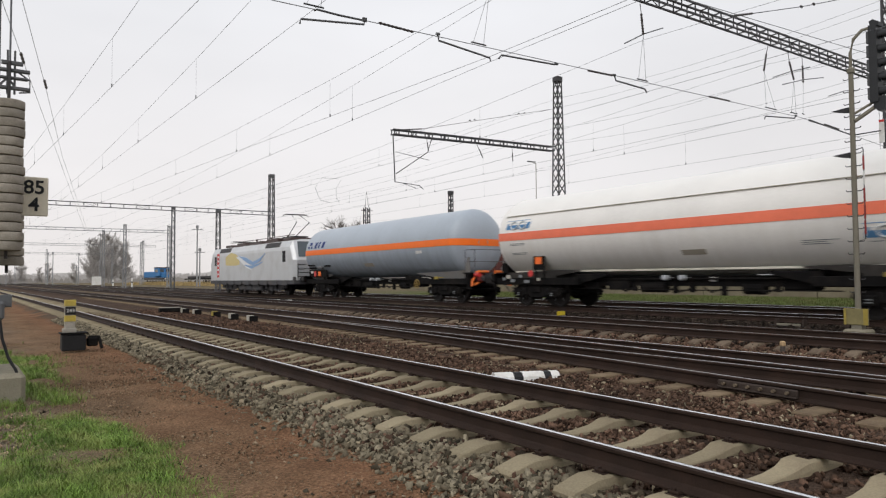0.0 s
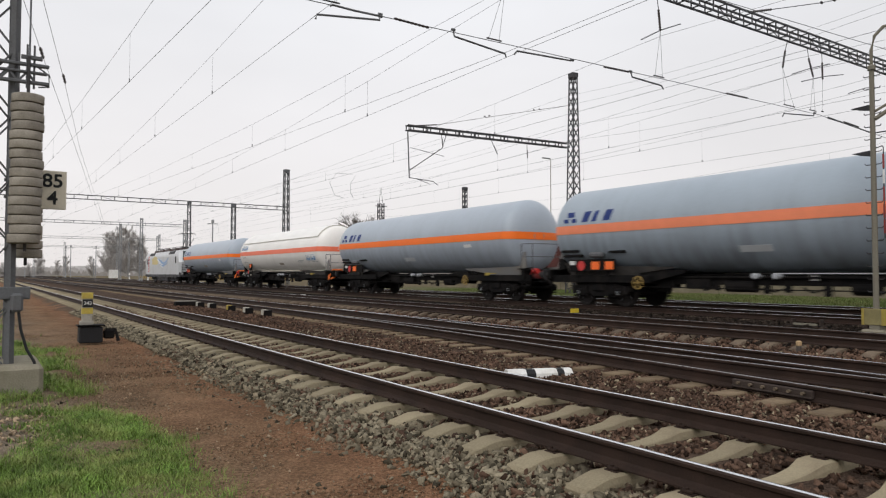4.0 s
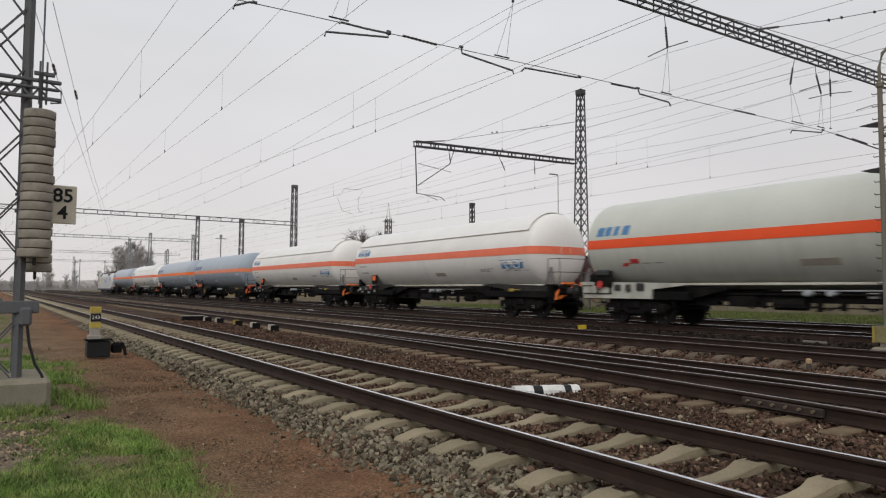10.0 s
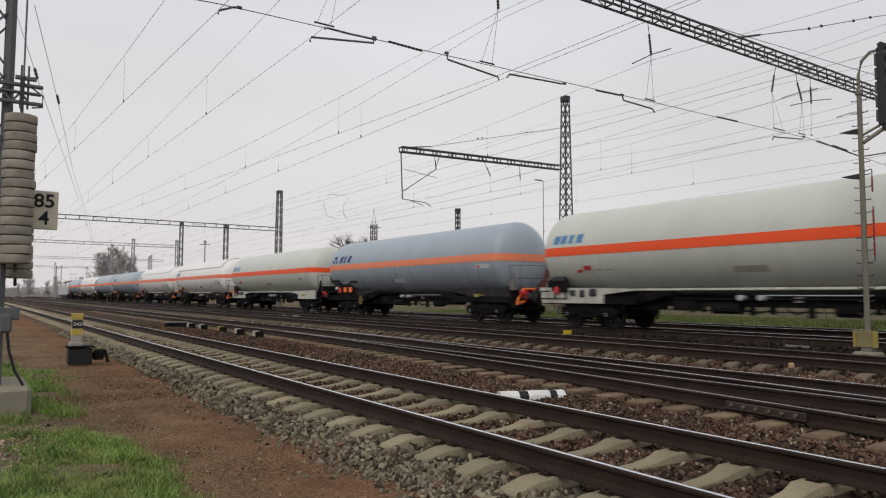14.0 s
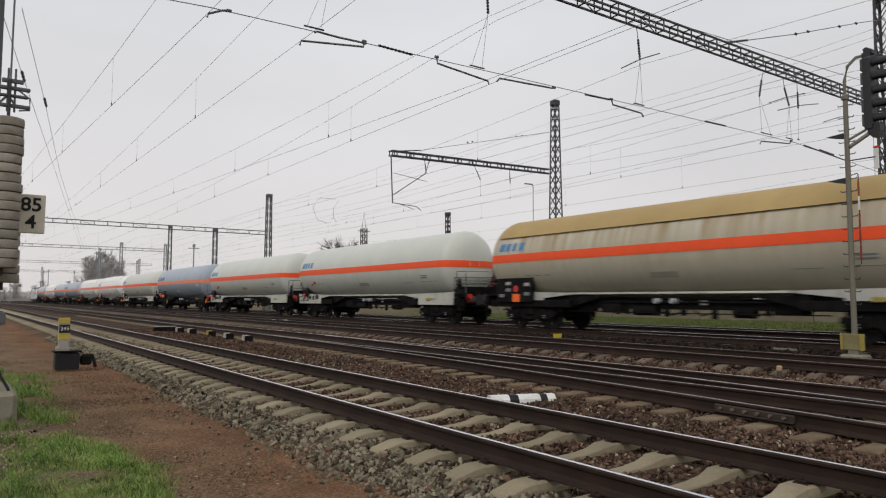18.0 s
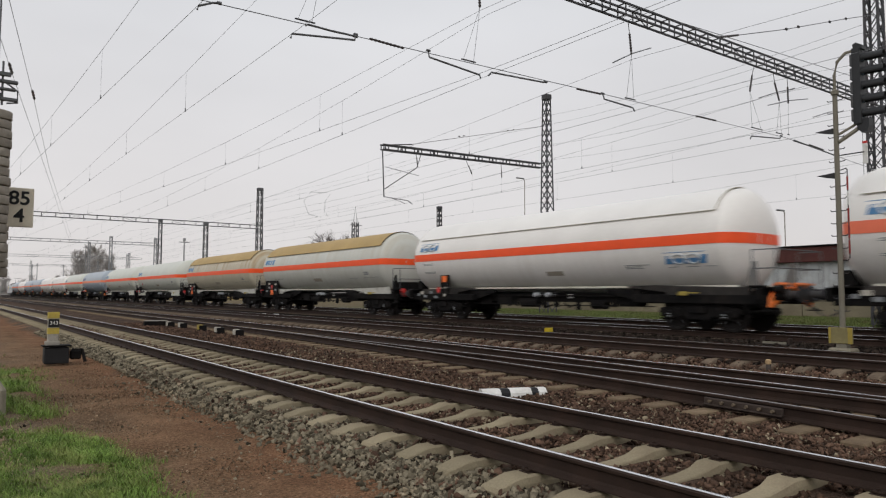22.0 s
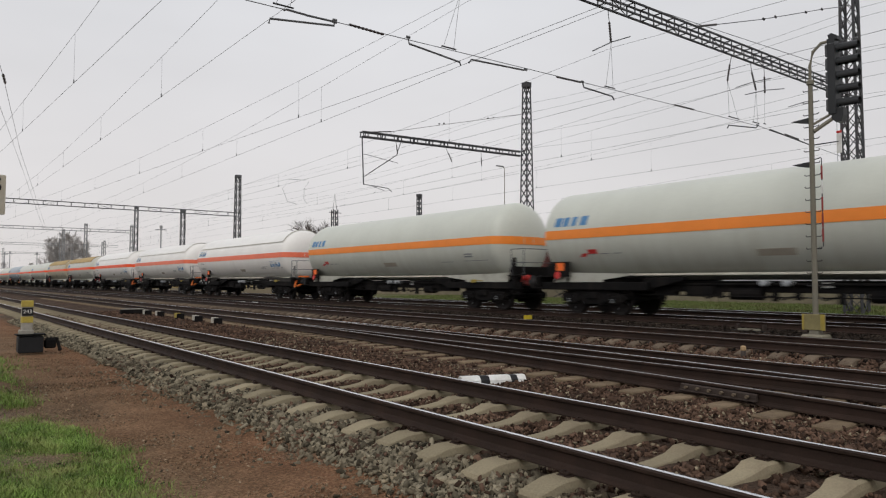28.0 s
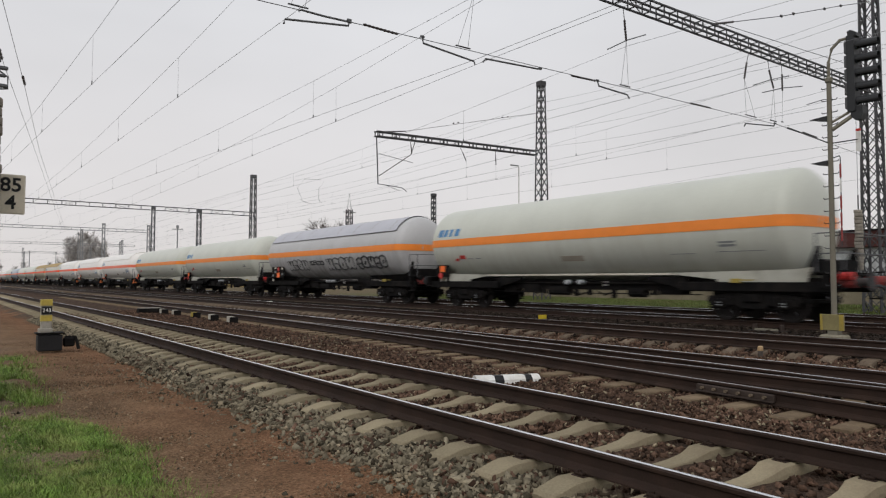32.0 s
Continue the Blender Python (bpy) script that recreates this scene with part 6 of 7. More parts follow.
def light_signal():
    """A ladder mast whose lamps face along the track, seen from the side."""
    s = thing("light_signal", "five-lamp railway light signal with black hoods on a grey ladder mast", "railway signal", at=pose(16.0, 7.25, -0.15))
    board_olive = material("board_olive_paint", (0.24, 0.205, 0.095), 0.75, vary=0.2, dirt=(0.14, 0.115, 0.07), dirt_amount=0.5, dirt_scale=4)
    part("footing", Geo().box((0, 0, 0.05), (0.42, 0.5, 0.2), 0.04), footing_concrete, s, "concrete footing")
    part("base", Geo().box((0, 0, 0.3), (0.2, 0.22, 0.5), 0.01), pole_grey, s)
    part("board", Geo().box((-0.1, 0, 0.42), (0.04, 0.5, 0.35), 0.01), board_olive, s, "dull olive-yellow board")
    for q, bw in ((-1, 0.09), (1, 0.05)):
        part("band", Geo().box((-0.13, q * (0.245 - bw / 2), 0.42), (0.015, bw, 0.35), 0.003), dull_yellow, s, "yellow edge band")
    part("pole", Geo().tube([(0, 0, 0.3), (0, 0, 3.2), (0, 0, 5.82)], [0.06, 0.056, 0.05], 14), pole_grey, s, smooth=True)
    part("pole_collar", Geo().lathe([(5.75, 0.058), (5.76, 0.08), (5.84, 0.08), (5.88, 0.04)], "z", (0, 0, 0), 14), pole_grey, s)
    for k in range(18):
        z = 0.95 + k * 0.275
        part("step_iron", Geo().tube([(0, -0.17, z + 0.03), (0, -0.155, z), (0, 0.155, z), (0, 0.17, z + 0.03)], 0.011, 5), steel_dark, s)
    part("ladder_rail", Geo().tube([(0, -0.06, 4.05), (0, -0.19, 4.08), (0, -0.2, 4.05), (0, -0.2, 2.1), (0, -0.06, 2.05)], 0.012, 5), steel_dark, s)
    for z, m_ in ((3.75, dull_red), (3.42, white_paint), (3.05, dull_red), (2.68, dull_red), (2.35, dull_red)):
        part("marker_stripe", Geo().box((0, -0.2, z), (0.04, 0.03, 0.3), 0.005), m_, s)
    part("upper_arm", Geo().tube([(0, 0, 5.6), (0, 0, 6.2), (0.03, -0.06, 6.5), (0.12, -0.2, 6.68), (0.3, -0.36, 6.74)], 0.035, 8), pole_grey, s)
    part("lower_arm", Geo().tube([(0.0, -0.05, 4.68), (0.3, -0.38, 5.0)], 0.05, 6), pole_grey, s)
    part("lower_arm", Geo().tube([(0.0, -0.05, 4.85), (0.3, -0.34, 5.1)], 0.032, 6), pole_grey, s)
    head = part("signal_head", Geo().prism([(-0.12, -0.84), (0.04, -0.84), (0.04, 0.86), (-0.12, 0.86)], "x", -0.13, 0.13), signal_black, s, at=pose(0.3, -0.34, 5.9))
    part("head_hat", Geo().prism([(-0.17, 0.82), (0.0, 0.82), (0.03, 0.95), (-0.05, 0.98), (-0.17, 0.9)], "x", -0.11, 0.11), signal_black, head)
    part("head_foot", Geo().prism([(-0.26, -0.74), (0.0, -0.74), (-0.02, -0.95), (-0.1, -1.04), (-0.22, -1.04), (-0.26, -0.9)], "x", -0.1, 0.1), signal_black, head)
    for k in range(5):
        z = 0.63 - k * 0.31
        g = Geo()
        arc = [(0.104 * math.cos(radians(a)), 0.104 * math.sin(radians(a))) for a in range(-30, 211, 20)]
        vs, n = [], len(arc)
        for r in (1.0, 0.92):
            for t, dz in ((0.1, 0.0), (0.57, -0.02)):
                vs += [(p[0] * r, -t, z + dz + p[1] * r) for p in arc]
        fs = []
        for i in range(n - 1):
            fs += [(i, i + 1, n + i + 1, n + i), (2 * n + i, 3 * n + i, 3 * n + i + 1, 2 * n + i + 1), (n + i, n + i + 1, 3 * n + i + 1, 3 * n + i)]
        g.add(vs, fs)
        part("lamp_hood", g, signal_black, head)
        part("lens", Geo().lathe([(-0.15, 0.085), (-0.12, 0.095)], "y", (0, 0, z), 14), glass_dark, head)
        part("rear_cover", Geo().box((0, 0.07, z - 0.02), (0.2, 0.07, 0.27), 0.015), mast_grey, head, "grey rear lamp cover")
    part("number_plate_bar", Geo().box((0.2, -0.5, 4.38), (0.03, 0.1, 0.44), 0.004), white_paint, s, "white and red identification strip")
    part("number_plate_bar", Geo().box((0.2, -0.5, 4.63), (0.032, 0.1, 0.05), 0.004), red_paint, s, "red end of the strip")
    part("strip_holder", Geo().tube([(0, -0.05, 4.38), (0.2, -0.5, 4.42)], 0.014, 5), steel_dark, s)
    for z in (4.95, 3.95):
        part("stay_bracket", Geo().prism([(0.44, 0.03), (0.06, 0.06), (0.06, -0.07), (0.25, -0.03)], "x", -0.025, 0.025), steel_dark, s, at=pose(0, 0, z))
    return s


light_signal()


def clutter():
    # fouling marker between two tracks
    m = thing("fouling_marker", "white and black striped concrete marker in the ballast", "track marker", at=pose(6.37, 7.2, -0.21, 0, 0, -21))
    for i, (x0, x1, c) in enumerate(((-0.46, -0.2, white_paint), (-0.2, -0.07, black_paint), (-0.07, 0.24, white_paint), (0.24, 0.34, black_paint), (0.34, 0.46, white_paint))):
        g = Geo().prism([(-0.12, -0.03), (0.12, -0.03), (0.11, 0.03), (0.05, 0.08), (-0.05, 0.08), (-0.11, 0.03)], "x", x0, x1)
        part("segment", g, c, m)
    # yellow track plate and orange peg
    t = thing("track_plate", "small yellow plate fixed low between tracks", "track marker", at=pose(14.6, 14.9, 0.0))
    part("plate", Geo().box((0, 0, 0.1), (0.32, 0.03, 0.12), 0.005), yellow_paint, t)
    part("stake", Geo().box((0, 0.03, 0.0), (0.05, 0.04, 0.3)), under_black, t)
    t = thing("survey_peg", "small tan-orange survey peg in the ballast", "peg", at=pose(12.0, 6.72, -0.2))
    part("stake", Geo().box((0, 0, 0.03), (0.07, 0.07, 0.18), 0.01), bark, t)
    part("peg", Geo().box((0, 0, 0.155), (0.085, 0.085, 0.1), 0.02), material("peg_tan", (0.42, 0.29, 0.16), 0.8), t)
    # switch rod covers with coloured ends
    for x, y, c in ((7.62, 29.4, dusty_white), (7.72, 28.0, dusty_white), (7.8, 25.8, dull_yellow), (7.78, 23.75, dusty_white), (7.8, 21.95, dusty_white)):
        b = thing("switch_bearer_box", "dark switch rod box with a painted end", "track equipment", "switch rod boxes", at=pose(x, y, -0.2))
        part("body", Geo().box((-0.03, 0, 0.07), (0.26, 0.3, 0.24), 0.02), under_black, b)
        part("painted_end", Geo().box((-0.172, 0.02, 0.11), (0.025, 0.22, 0.15), 0.005), c, b, "painted end")
        part("top_mark", Geo().box((-0.1, 0, 0.195), (0.15, 0.26, 0.02), 0.004), c, b)
    b = thing("switch_motor", "low switch motor box beside the blades", "track equipment", at=pose(7.3, 30.6, -0.2))
    part("body", Geo().box((0, 0, 0.1), (0.9, 0.4, 0.2), 0.04), under_black, b)
    part("lid", Geo().box((0, 0, 0.205), (0.85, 0.36, 0.02), 0.005), pale_concrete, b)
    # track magnet beside the train's rail
    b = thing("track_device", "low bracket with yellow bar beside the rail", "track equipment", at=pose(17.0, 9.3, -0.1))
    for y in (-0.35, 0.35):
        part("bracket", Geo().box((0, y, 0.1), (0.16, 0.05, 0.17), 0.01), joint_steel, b)
    part("bar", Geo().box((-0.1, 0, 0.05), (0.05, 0.6, 0.06), 0.01), pole_grey, b)
    part("foot", Geo().box((0, 0, 0.0), (0.3, 1.0, 0.06), 0.01), under_black, b)
    for x, y in ((15.9, 37.3), (15.7, 38.6)):
        b = thing("ground_marker", "small white ground marker between tracks", "track marker", "small white markers", at=pose(x - 0.6, y, -0.16))
        part("block", Geo().box((0, 0, 0.08), (0.3, 0.25, 0.16), 0.02), white_paint, b)


clutter()


# ---- what lies behind the train ----
def far_side():
    wall_ = thing("retaining_wall", "low weathered concrete wall behind the grass strip", "wall", kind="structure")
    conc = material("old_wall_concrete", (0.23, 0.20, 0.14), 0.9, vary=0.3, dirt=(0.13, 0.105, 0.075), dirt_amount=0.7, dirt_scale=1.5)
    for k in range(16):
        part("panel", Geo().box((32.6, 6 + k * 3.0, 0.2), (0.18, 2.97, 1.75 + 0.05 * math.sin(k * 2.1)), 0.02), conc, wall_)
    wag = thing("open_freight_wagon", "dark red ribbed open freight wagon on a far siding", "freight wagon", "open wagons on the siding", at=pose(36.3, 21.4, 0.3) @ Matrix.Scale(1.06, 4))
    dred = material("wagon_dark_red", (0.10, 0.036, 0.032), 0.7, vary=0.25, dirt=(0.06, 0.035, 0.028), dirt_amount=0.5)
    g = Geo().box((-1.4, 6.5, 2.1), (0.06, 13, 1.9), 0.01).box((1.4, 6.5, 2.1), (0.06, 13, 1.9), 0.01).box((0, 0.03, 2.1), (2.8, 0.06, 1.9), 0.01).box((0, 12.97, 2.1), (2.8, 0.06, 1.9), 0.01).box((0, 6.5, 1.15), (2.8, 13, 0.1))
    part("body", g, dred, wag)
    for k in range(10):
        part("rib", Geo().box((-1.47, 0.3 + k * 1.37, 2.05), (0.1, 0.12, 1.8), 0.01), dred, wag)
    part("top_rim", Geo().box((-1.45, 6.5, 3.08), (0.14, 13, 0.1), 0.02), dred, wag)
    part("frame", Geo().box((0, 6.5, 0.95), (2.4, 13.4, 0.3), 0.02), under_black, wag)
    for y in (2.0, 3.8, 9.2, 11.0):
        part("wheelset", WHEELSET, None, wag, at=pose(0, y, 0.46))
    copy_thing(wag, pose(36.3, 36.6, 0.3))
    shed = thing("lineside_shed", "low shed with pale corrugated walls and a red-brown fascia", "shed", at=pose(35.0, 20.9, 0.05))
    sheet = material("corrugated_pale", (0.46, 0.48, 0.48), 0.6, vary=0.15, dirt=(0.24, 0.22, 0.2), dirt_amount=0.5, dirt_scale=2)
    g = Geo()
    n = 110
    pts = [(-0.03 * (k % 2), -k * 0.13) for k in range(n)]
    vs = [(x, y, 0.0) for x, y in pts] + [(x, y, 2.75) for x, y in pts] + [(0.1, y, 0.0) for x, y in pts] + [(0.1, y, 2.75) for x, y in pts]
    fs = []
    for k in range(n - 1):
        fs += [(k, k + 1, n + k + 1, n + k), (2 * n + k, 3 * n + k, 3 * n + k + 1, 2 * n + k + 1)]
    g.add(vs, fs)
    part("wall", g, sheet, shed)
    part("side_wall", Geo().box((2.0, -0.02, 1.35), (4.0, 0.1, 2.7)), sheet, shed)
    part("fascia", Geo().box((1.9, -7.0, 3.1), (4.4, 14.5, 0.75), 0.03), dred, shed, "red-brown roof fascia")
    part("roof", Geo().box((1.9, -7.0, 3.52), (4.6, 14.7, 0.06), 0.01), under_black, shed)
    for x, y, h, arm in ((39.5, 20.9, 6.1, 1.0), (34.87, 38.0, 9.8, 0.0), (38.5, 22.2, 4.4, 0.0)):
        if h > 5.5:
            lp = thing("lamp_post", "slim grey yard lamp post", "lamp post", "yard lamps", at=pose(x, y, -0.2))
            part("pole", Geo().tube([(0, 0, 0), (0, 0, h), (-0.1, 0, h + 0.08)], 0.03, 8), pale_concrete, lp)
            part("lamp_head", Geo().box((-0.45, 0, h + 0.12), (0.75, 0.18, 0.08), 0.03), far_steel, lp)
        else:
            lp = thing("loudspeaker_post", "post with a small loudspeaker on top", "loudspeaker", at=pose(x, y, -0.2))
            part("pole", Geo().tube([(0, 0, 0), (0, 0, h)], 0.04, 8), mast_grey, lp)
            part("speaker", Geo().lathe([(-0.2, 0.2), (0.0, 0.08), (0.15, 0.1)], "x", (0, 0, h), 12), mast_grey, lp)


far_side()


def bare_tree(name, x, y, h, seed, label, spread=0.5, mat=None, depth=5, stems=1, least=0.0):
    """A leafless tree: tapered trunk, limbs and many fine twigs."""
    rd = random.Random(seed)
    t = thing(name, label, "tree", "leafless trees", at=pose(x, y, -0.4))
    trunk, crown = Geo(), Geo()

    def grow(p, d, ln, r, lev):
        q = p + d * ln
        mid = (p + q) / 2 + Vector((rd.uniform(-1, 1), rd.uniform(-1, 1), 0)) * ln * 0.08
        r = max(r, least)
        (trunk if lev < 2 else crown).tube([p, mid, q], [r, r * 0.85, r * 0.7], 5 if lev < 2 else 3, caps=False)
        if lev >= depth:
            return
        for k in range(rd.choice((3, 4, 4)) if lev else 6):
            a = rd.uniform(0, 6.283)
            s = spread * rd.uniform(0.5, 1.5)
            nd = (d + Vector((math.cos(a) * s, math.sin(a) * s, rd.uniform(-0.1, 0.3)))).normalized()
            grow(p + (q - p) * rd.uniform(0.35, 1.0), nd, ln * rd.uniform(0.55, 0.85), r * 0.5, lev + 1)
    for k in range(stems):
        a = rd.uniform(0, 6.283)
        lean = 0.3 if stems > 1 else 0.0
        grow(Vector((0, 0, 0)), Vector((lean * math.cos(a), lean * math.sin(a), 1)).normalized(), h * rd.uniform(0.24, 0.3), h * 0.014, 0)
    part("trunk", trunk, mat or twig, t)
    part("crown", crown, mat or twig, t, "bare twiggy crown")
    return t


def slender_tree(x, y, h, seed, label):
    """A tall leafless tree: a straight trunk with rising limbs that branch into fine twigs all the way up."""
    rd = random.Random(seed)
    t = thing("tree", label, "tree", "leafless trees", at=pose(x, y, -0.4))
    trunk, crown = Geo(), Geo()
    lean = [Vector((rd.uniform(-0.5, 0.5), rd.uniform(-0.5, 0.5), h * k / 5)) for k in range(6)]
    lean[0] = Vector((0, 0, 0))
    trunk.tube(lean, [0.2 - 0.03 * k for k in range(6)], 6)

    def shoot(p, d, ln, r, lev):
        q = p + d * ln + Vector((0, 0, 0.12 * ln))
        mid = (p + q) / 2 + Vector((rd.uniform(-1, 1), rd.uniform(-1, 1), -0.5)) * ln * 0.07
        crown.tube([p, mid, q], [r, r * 0.8, r * 0.6], 3, caps=False)
        if lev == 3:
            return
        for k in range((0, 8, 6)[lev]):
            a = rd.uniform(0, 6.283)
            nd = (d + Vector((math.cos(a), math.sin(a), rd.uniform(-0.2, 0.5))) * rd.uniform(0.5, 0.9)).normalized()
            shoot(p + (q - p) * rd.uniform(0.2, 1.0), nd, ln * rd.uniform(0.35, 0.6), max(0.034, r * 0.55), lev + 1)
    for k in range(64):
        f = rd.uniform(0.05, 0.95)
        a = rd.uniform(0, 6.283)
        base = lean[int(f * 5)].lerp(lean[min(5, int(f * 5) + 1)], f * 5 % 1)
        d = Vector((math.cos(a), math.sin(a), rd.uniform(0.5, 1.5))).normalized()
        shoot(base, d, h * 0.24 * (1.05 - 0.5 * f) * rd.uniform(0.6, 1.3), 0.06, 1)
    part("trunk", trunk, twig, t)
    part("crown", crown, twig, t, "bare twiggy crown")
    return t


first = slender_tree(41.5, 258, 16, 1, "tall leafless tree beyond the yard")
second = slender_tree(37.0, 262, 14.5, 9, "leafless tree in a hazy group beyond the yard")
for k, (x_, y_, sc, rz) in enumerate(((39, 262, 0.9, 40), (43.5, 266, 1.0, 130), (46.5, 262, 0.85, 220), (40.5, 275, 1.0, 80), (45, 280, 1.0, 170), (35.5, 252, 0.7, 10), (48.5, 270, 0.75, 300), (33.5, 280, 0.5, 20),
                                      (30, 330, 0.5, 20), (26, 320, 0.45, 75), (21, 350, 0.55, 190), (17, 340, 0.4, 250), (12, 365, 0.5, 100), (8, 350, 0.4, 30), (3, 360, 0.5, 60), (-3, 345, 0.45, 140), (-9, 365, 0.55, 200), (-16, 350, 0.5, 260), (24, 380, 0.6, 330))):
    copy_thing((first, second)[k % 2], pose(x_, y_, -0.4, 0, 0, rz) @ Matrix.Scale(sc, 4))
bare_tree("tree", 57.8, 116.5, 21.8, 4, "small leafless tree behind the train", 0.6, bark, least=0.03)
shrub = bare_tree("shrub", 40.1, 26.4, 9.3, 6, "thin leafless shrub behind the siding", 0.45, bark, depth=4, least=0.009)
copy_thing(shrub, pose(38.1, 29.2, -0.4, 0, 0, 140))


def far_woods():
    """Woods along the horizon, plain and far off, with haze put into their colours."""
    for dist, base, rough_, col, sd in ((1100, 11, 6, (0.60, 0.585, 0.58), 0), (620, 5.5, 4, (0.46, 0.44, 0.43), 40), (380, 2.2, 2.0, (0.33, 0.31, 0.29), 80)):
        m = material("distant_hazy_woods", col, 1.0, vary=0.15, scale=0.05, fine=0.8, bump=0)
        g = Geo()
        n = 1500
        top = []
        for k in range(n + 1):
            a = radians(-20 + 110 * k / n)
            hgt = base + rough_ * (noise.noise((k * 0.015 + sd, 0, 0)) + 0.5 * noise.noise((k * 0.09, 3 + sd, 0)) + 0.8 * noise.noise((k * 0.5, 7 + sd, 0)))
            top.append((dist * math.sin(a), dist * math.cos(a), max(0.4, hgt)))
        vs = [(x, y, -2) for x, y, z in top] + top + [(x * 1.02, y * 1.02, -2) for x, y, z in top] + [(x * 1.02, y * 1.02, z) for x, y, z in top]
        q = n + 1
        fs = []
        for k in range(n):
            fs += [(k, k + 1, q + k + 1, q + k), (q + k, q + k + 1, 3 * q + k + 1, 3 * q + k), (2 * q + k, 3 * q + k, 3 * q + k + 1, 2 * q + k + 1)]
        g.add(vs, fs)
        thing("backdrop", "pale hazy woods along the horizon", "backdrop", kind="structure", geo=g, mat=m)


far_woods()


def distance():
    # blue shunting engine on a far siding
    s = thing("shunting_engine", "bright blue diesel shunting engine on a distant siding", "locomotive", at=pose(46.6, 199, 0.2, 0, 0, 9) @ Matrix.Scale(1.05, 4))
    blue = material("engine_blue", (0.03, 0.16, 0.38), 0.5, vary=0.15)
    part("cab", Geo().box((0, 3.5, 3.0), (3.0, 3.4, 2.2), 0.15), blue, s)
    part("cab_roof", Geo().box((0, 3.5, 4.2), (3.1, 3.6, 0.3), 0.1), steel_dark, s)
    for x in (-0.75, 0.75):
        part("window", Geo().box((x, 1.78, 3.45), (0.95, 0.05, 0.8), 0.05), glass_dark, s)
    part("window", Geo().box((-1.51, 3.5, 3.4), (0.05, 2.2, 0.8), 0.05), glass_dark, s)
    part("hood", Geo().box((0, 9.5, 2.4), (2.0, 8.5, 1.6), 0.12), blue, s)
    part("hood", Geo().box((0, 0.6, 2.2), (2.0, 2.3, 1.3), 0.12), blue, s)
    part("frame", Geo().box((0, 6.5, 1.3), (2.9, 14.5, 0.45), 0.05), steel_dark, s)
    for x in (-0.9, 0.9):
        part("headlight", Geo().lathe([(-0.05, 0.18), (0.02, 0.18)], "y", (x, -0.8, 1.3), 10), white_paint, s)
    for y in (1.5, 3.6, 9.5, 11.6):
        part("wheelset", WHEELSET, None, s, at=pose(0, y, 0.46))
    for k in range(4):
        f = thing("flat_wagon", "empty dark flat wagon on a distant siding", "freight wagon", "distant flat wagons", at=pose(47, 120 + k * 15, 0.2))
        part("deck", Geo().box((0, 6.5, 1.2), (2.7, 13, 0.25), 0.03), under_black, f)
        part("load", Geo().box((0, 6.5, 1.6), (2.4, 11 - k, 0.55), 0.05), steel_dark, f)
        for y in (2, 3.8, 9.2, 11):
            part("wheelset", WHEELSET, None, f, at=pose(0, y, 0.46))
    c = thing("equipment_cabinet", "white lineside equipment cabinet", "cabinet", at=pose(27.8, 190, -0.2))
    part("body", Geo().box((0, 0, 1.2), (2.1, 1.2, 2.3), 0.04), white_paint, c)
    part("plinth", Geo().box((0, 0, 0.05), (1.5, 0.9, 0.2), 0.02), pale_concrete, c)
    for x, y, h in ((25.0, 151, 1.5), (23.4, 124, 1.7)):
        p_ = thing("distance_post", "white post with dark band beside the tracks", "track marker", "white posts", at=pose(x, y, -0.15))
        part("post", Geo().box((0, 0, h / 2), (0.22, 0.22, h), 0.02), white_paint, p_)
        part("band", Geo().box((0, 0, h * 0.6), (0.23, 0.23, 0.2), 0.004), black_paint, p_)
    for x, y, h in ((19.9, 220, 8.9), (21.2, 221, 9.2), (27.5, 220, 9.0), (27.2, 222, 5.5), (30.1, 110, 9.6), (30.8, 111, 6.1), (33.7, 225, 15.0), (12, 260, 9)):
        p_ = thing("yard_pole", "slim dark pole far down the yard", "pole", "far poles", at=pose(x, y, -0.2))
        part("pole", Geo().tube([(0, 0, 0), (0, 0, h)], [0.13, 0.09], 8), far_steel, p_)
        part("crossarm", Geo().box((0, 0, h - 0.4), (1.6, 0.12, 0.12)).box((0, 0, h), (0.4, 0.25, 0.5), 0.05), far_steel, p_)
    t = thing("radio_tower", "thin lattice radio tower in the distance", "tower", at=pose(80, 147, -0.3))
    legs, br = lattice(None, 0, 0, 0, 18.6, 1.3, 1.1, 0.2, 1.3, 0.12)
    for l_ in legs:
        part("leg", l_, mast_steel, t)
    part("bracing", br, mast_steel, t)
    part("spire", Geo().tube([(-0.5, 0, 18.6), (0, 0, 22.4), (0.5, 0, 18.6)], 0.07, 4).beam((-1.5, 0, 17.9), (1.7, 0, 17.9), 0.14), mast_steel, t)
    mast(38.5, 54.0, 9.4, 0.36, 0.32, "short dark lattice mast behind the siding", 0.08, 0.5)
    return s


distance()


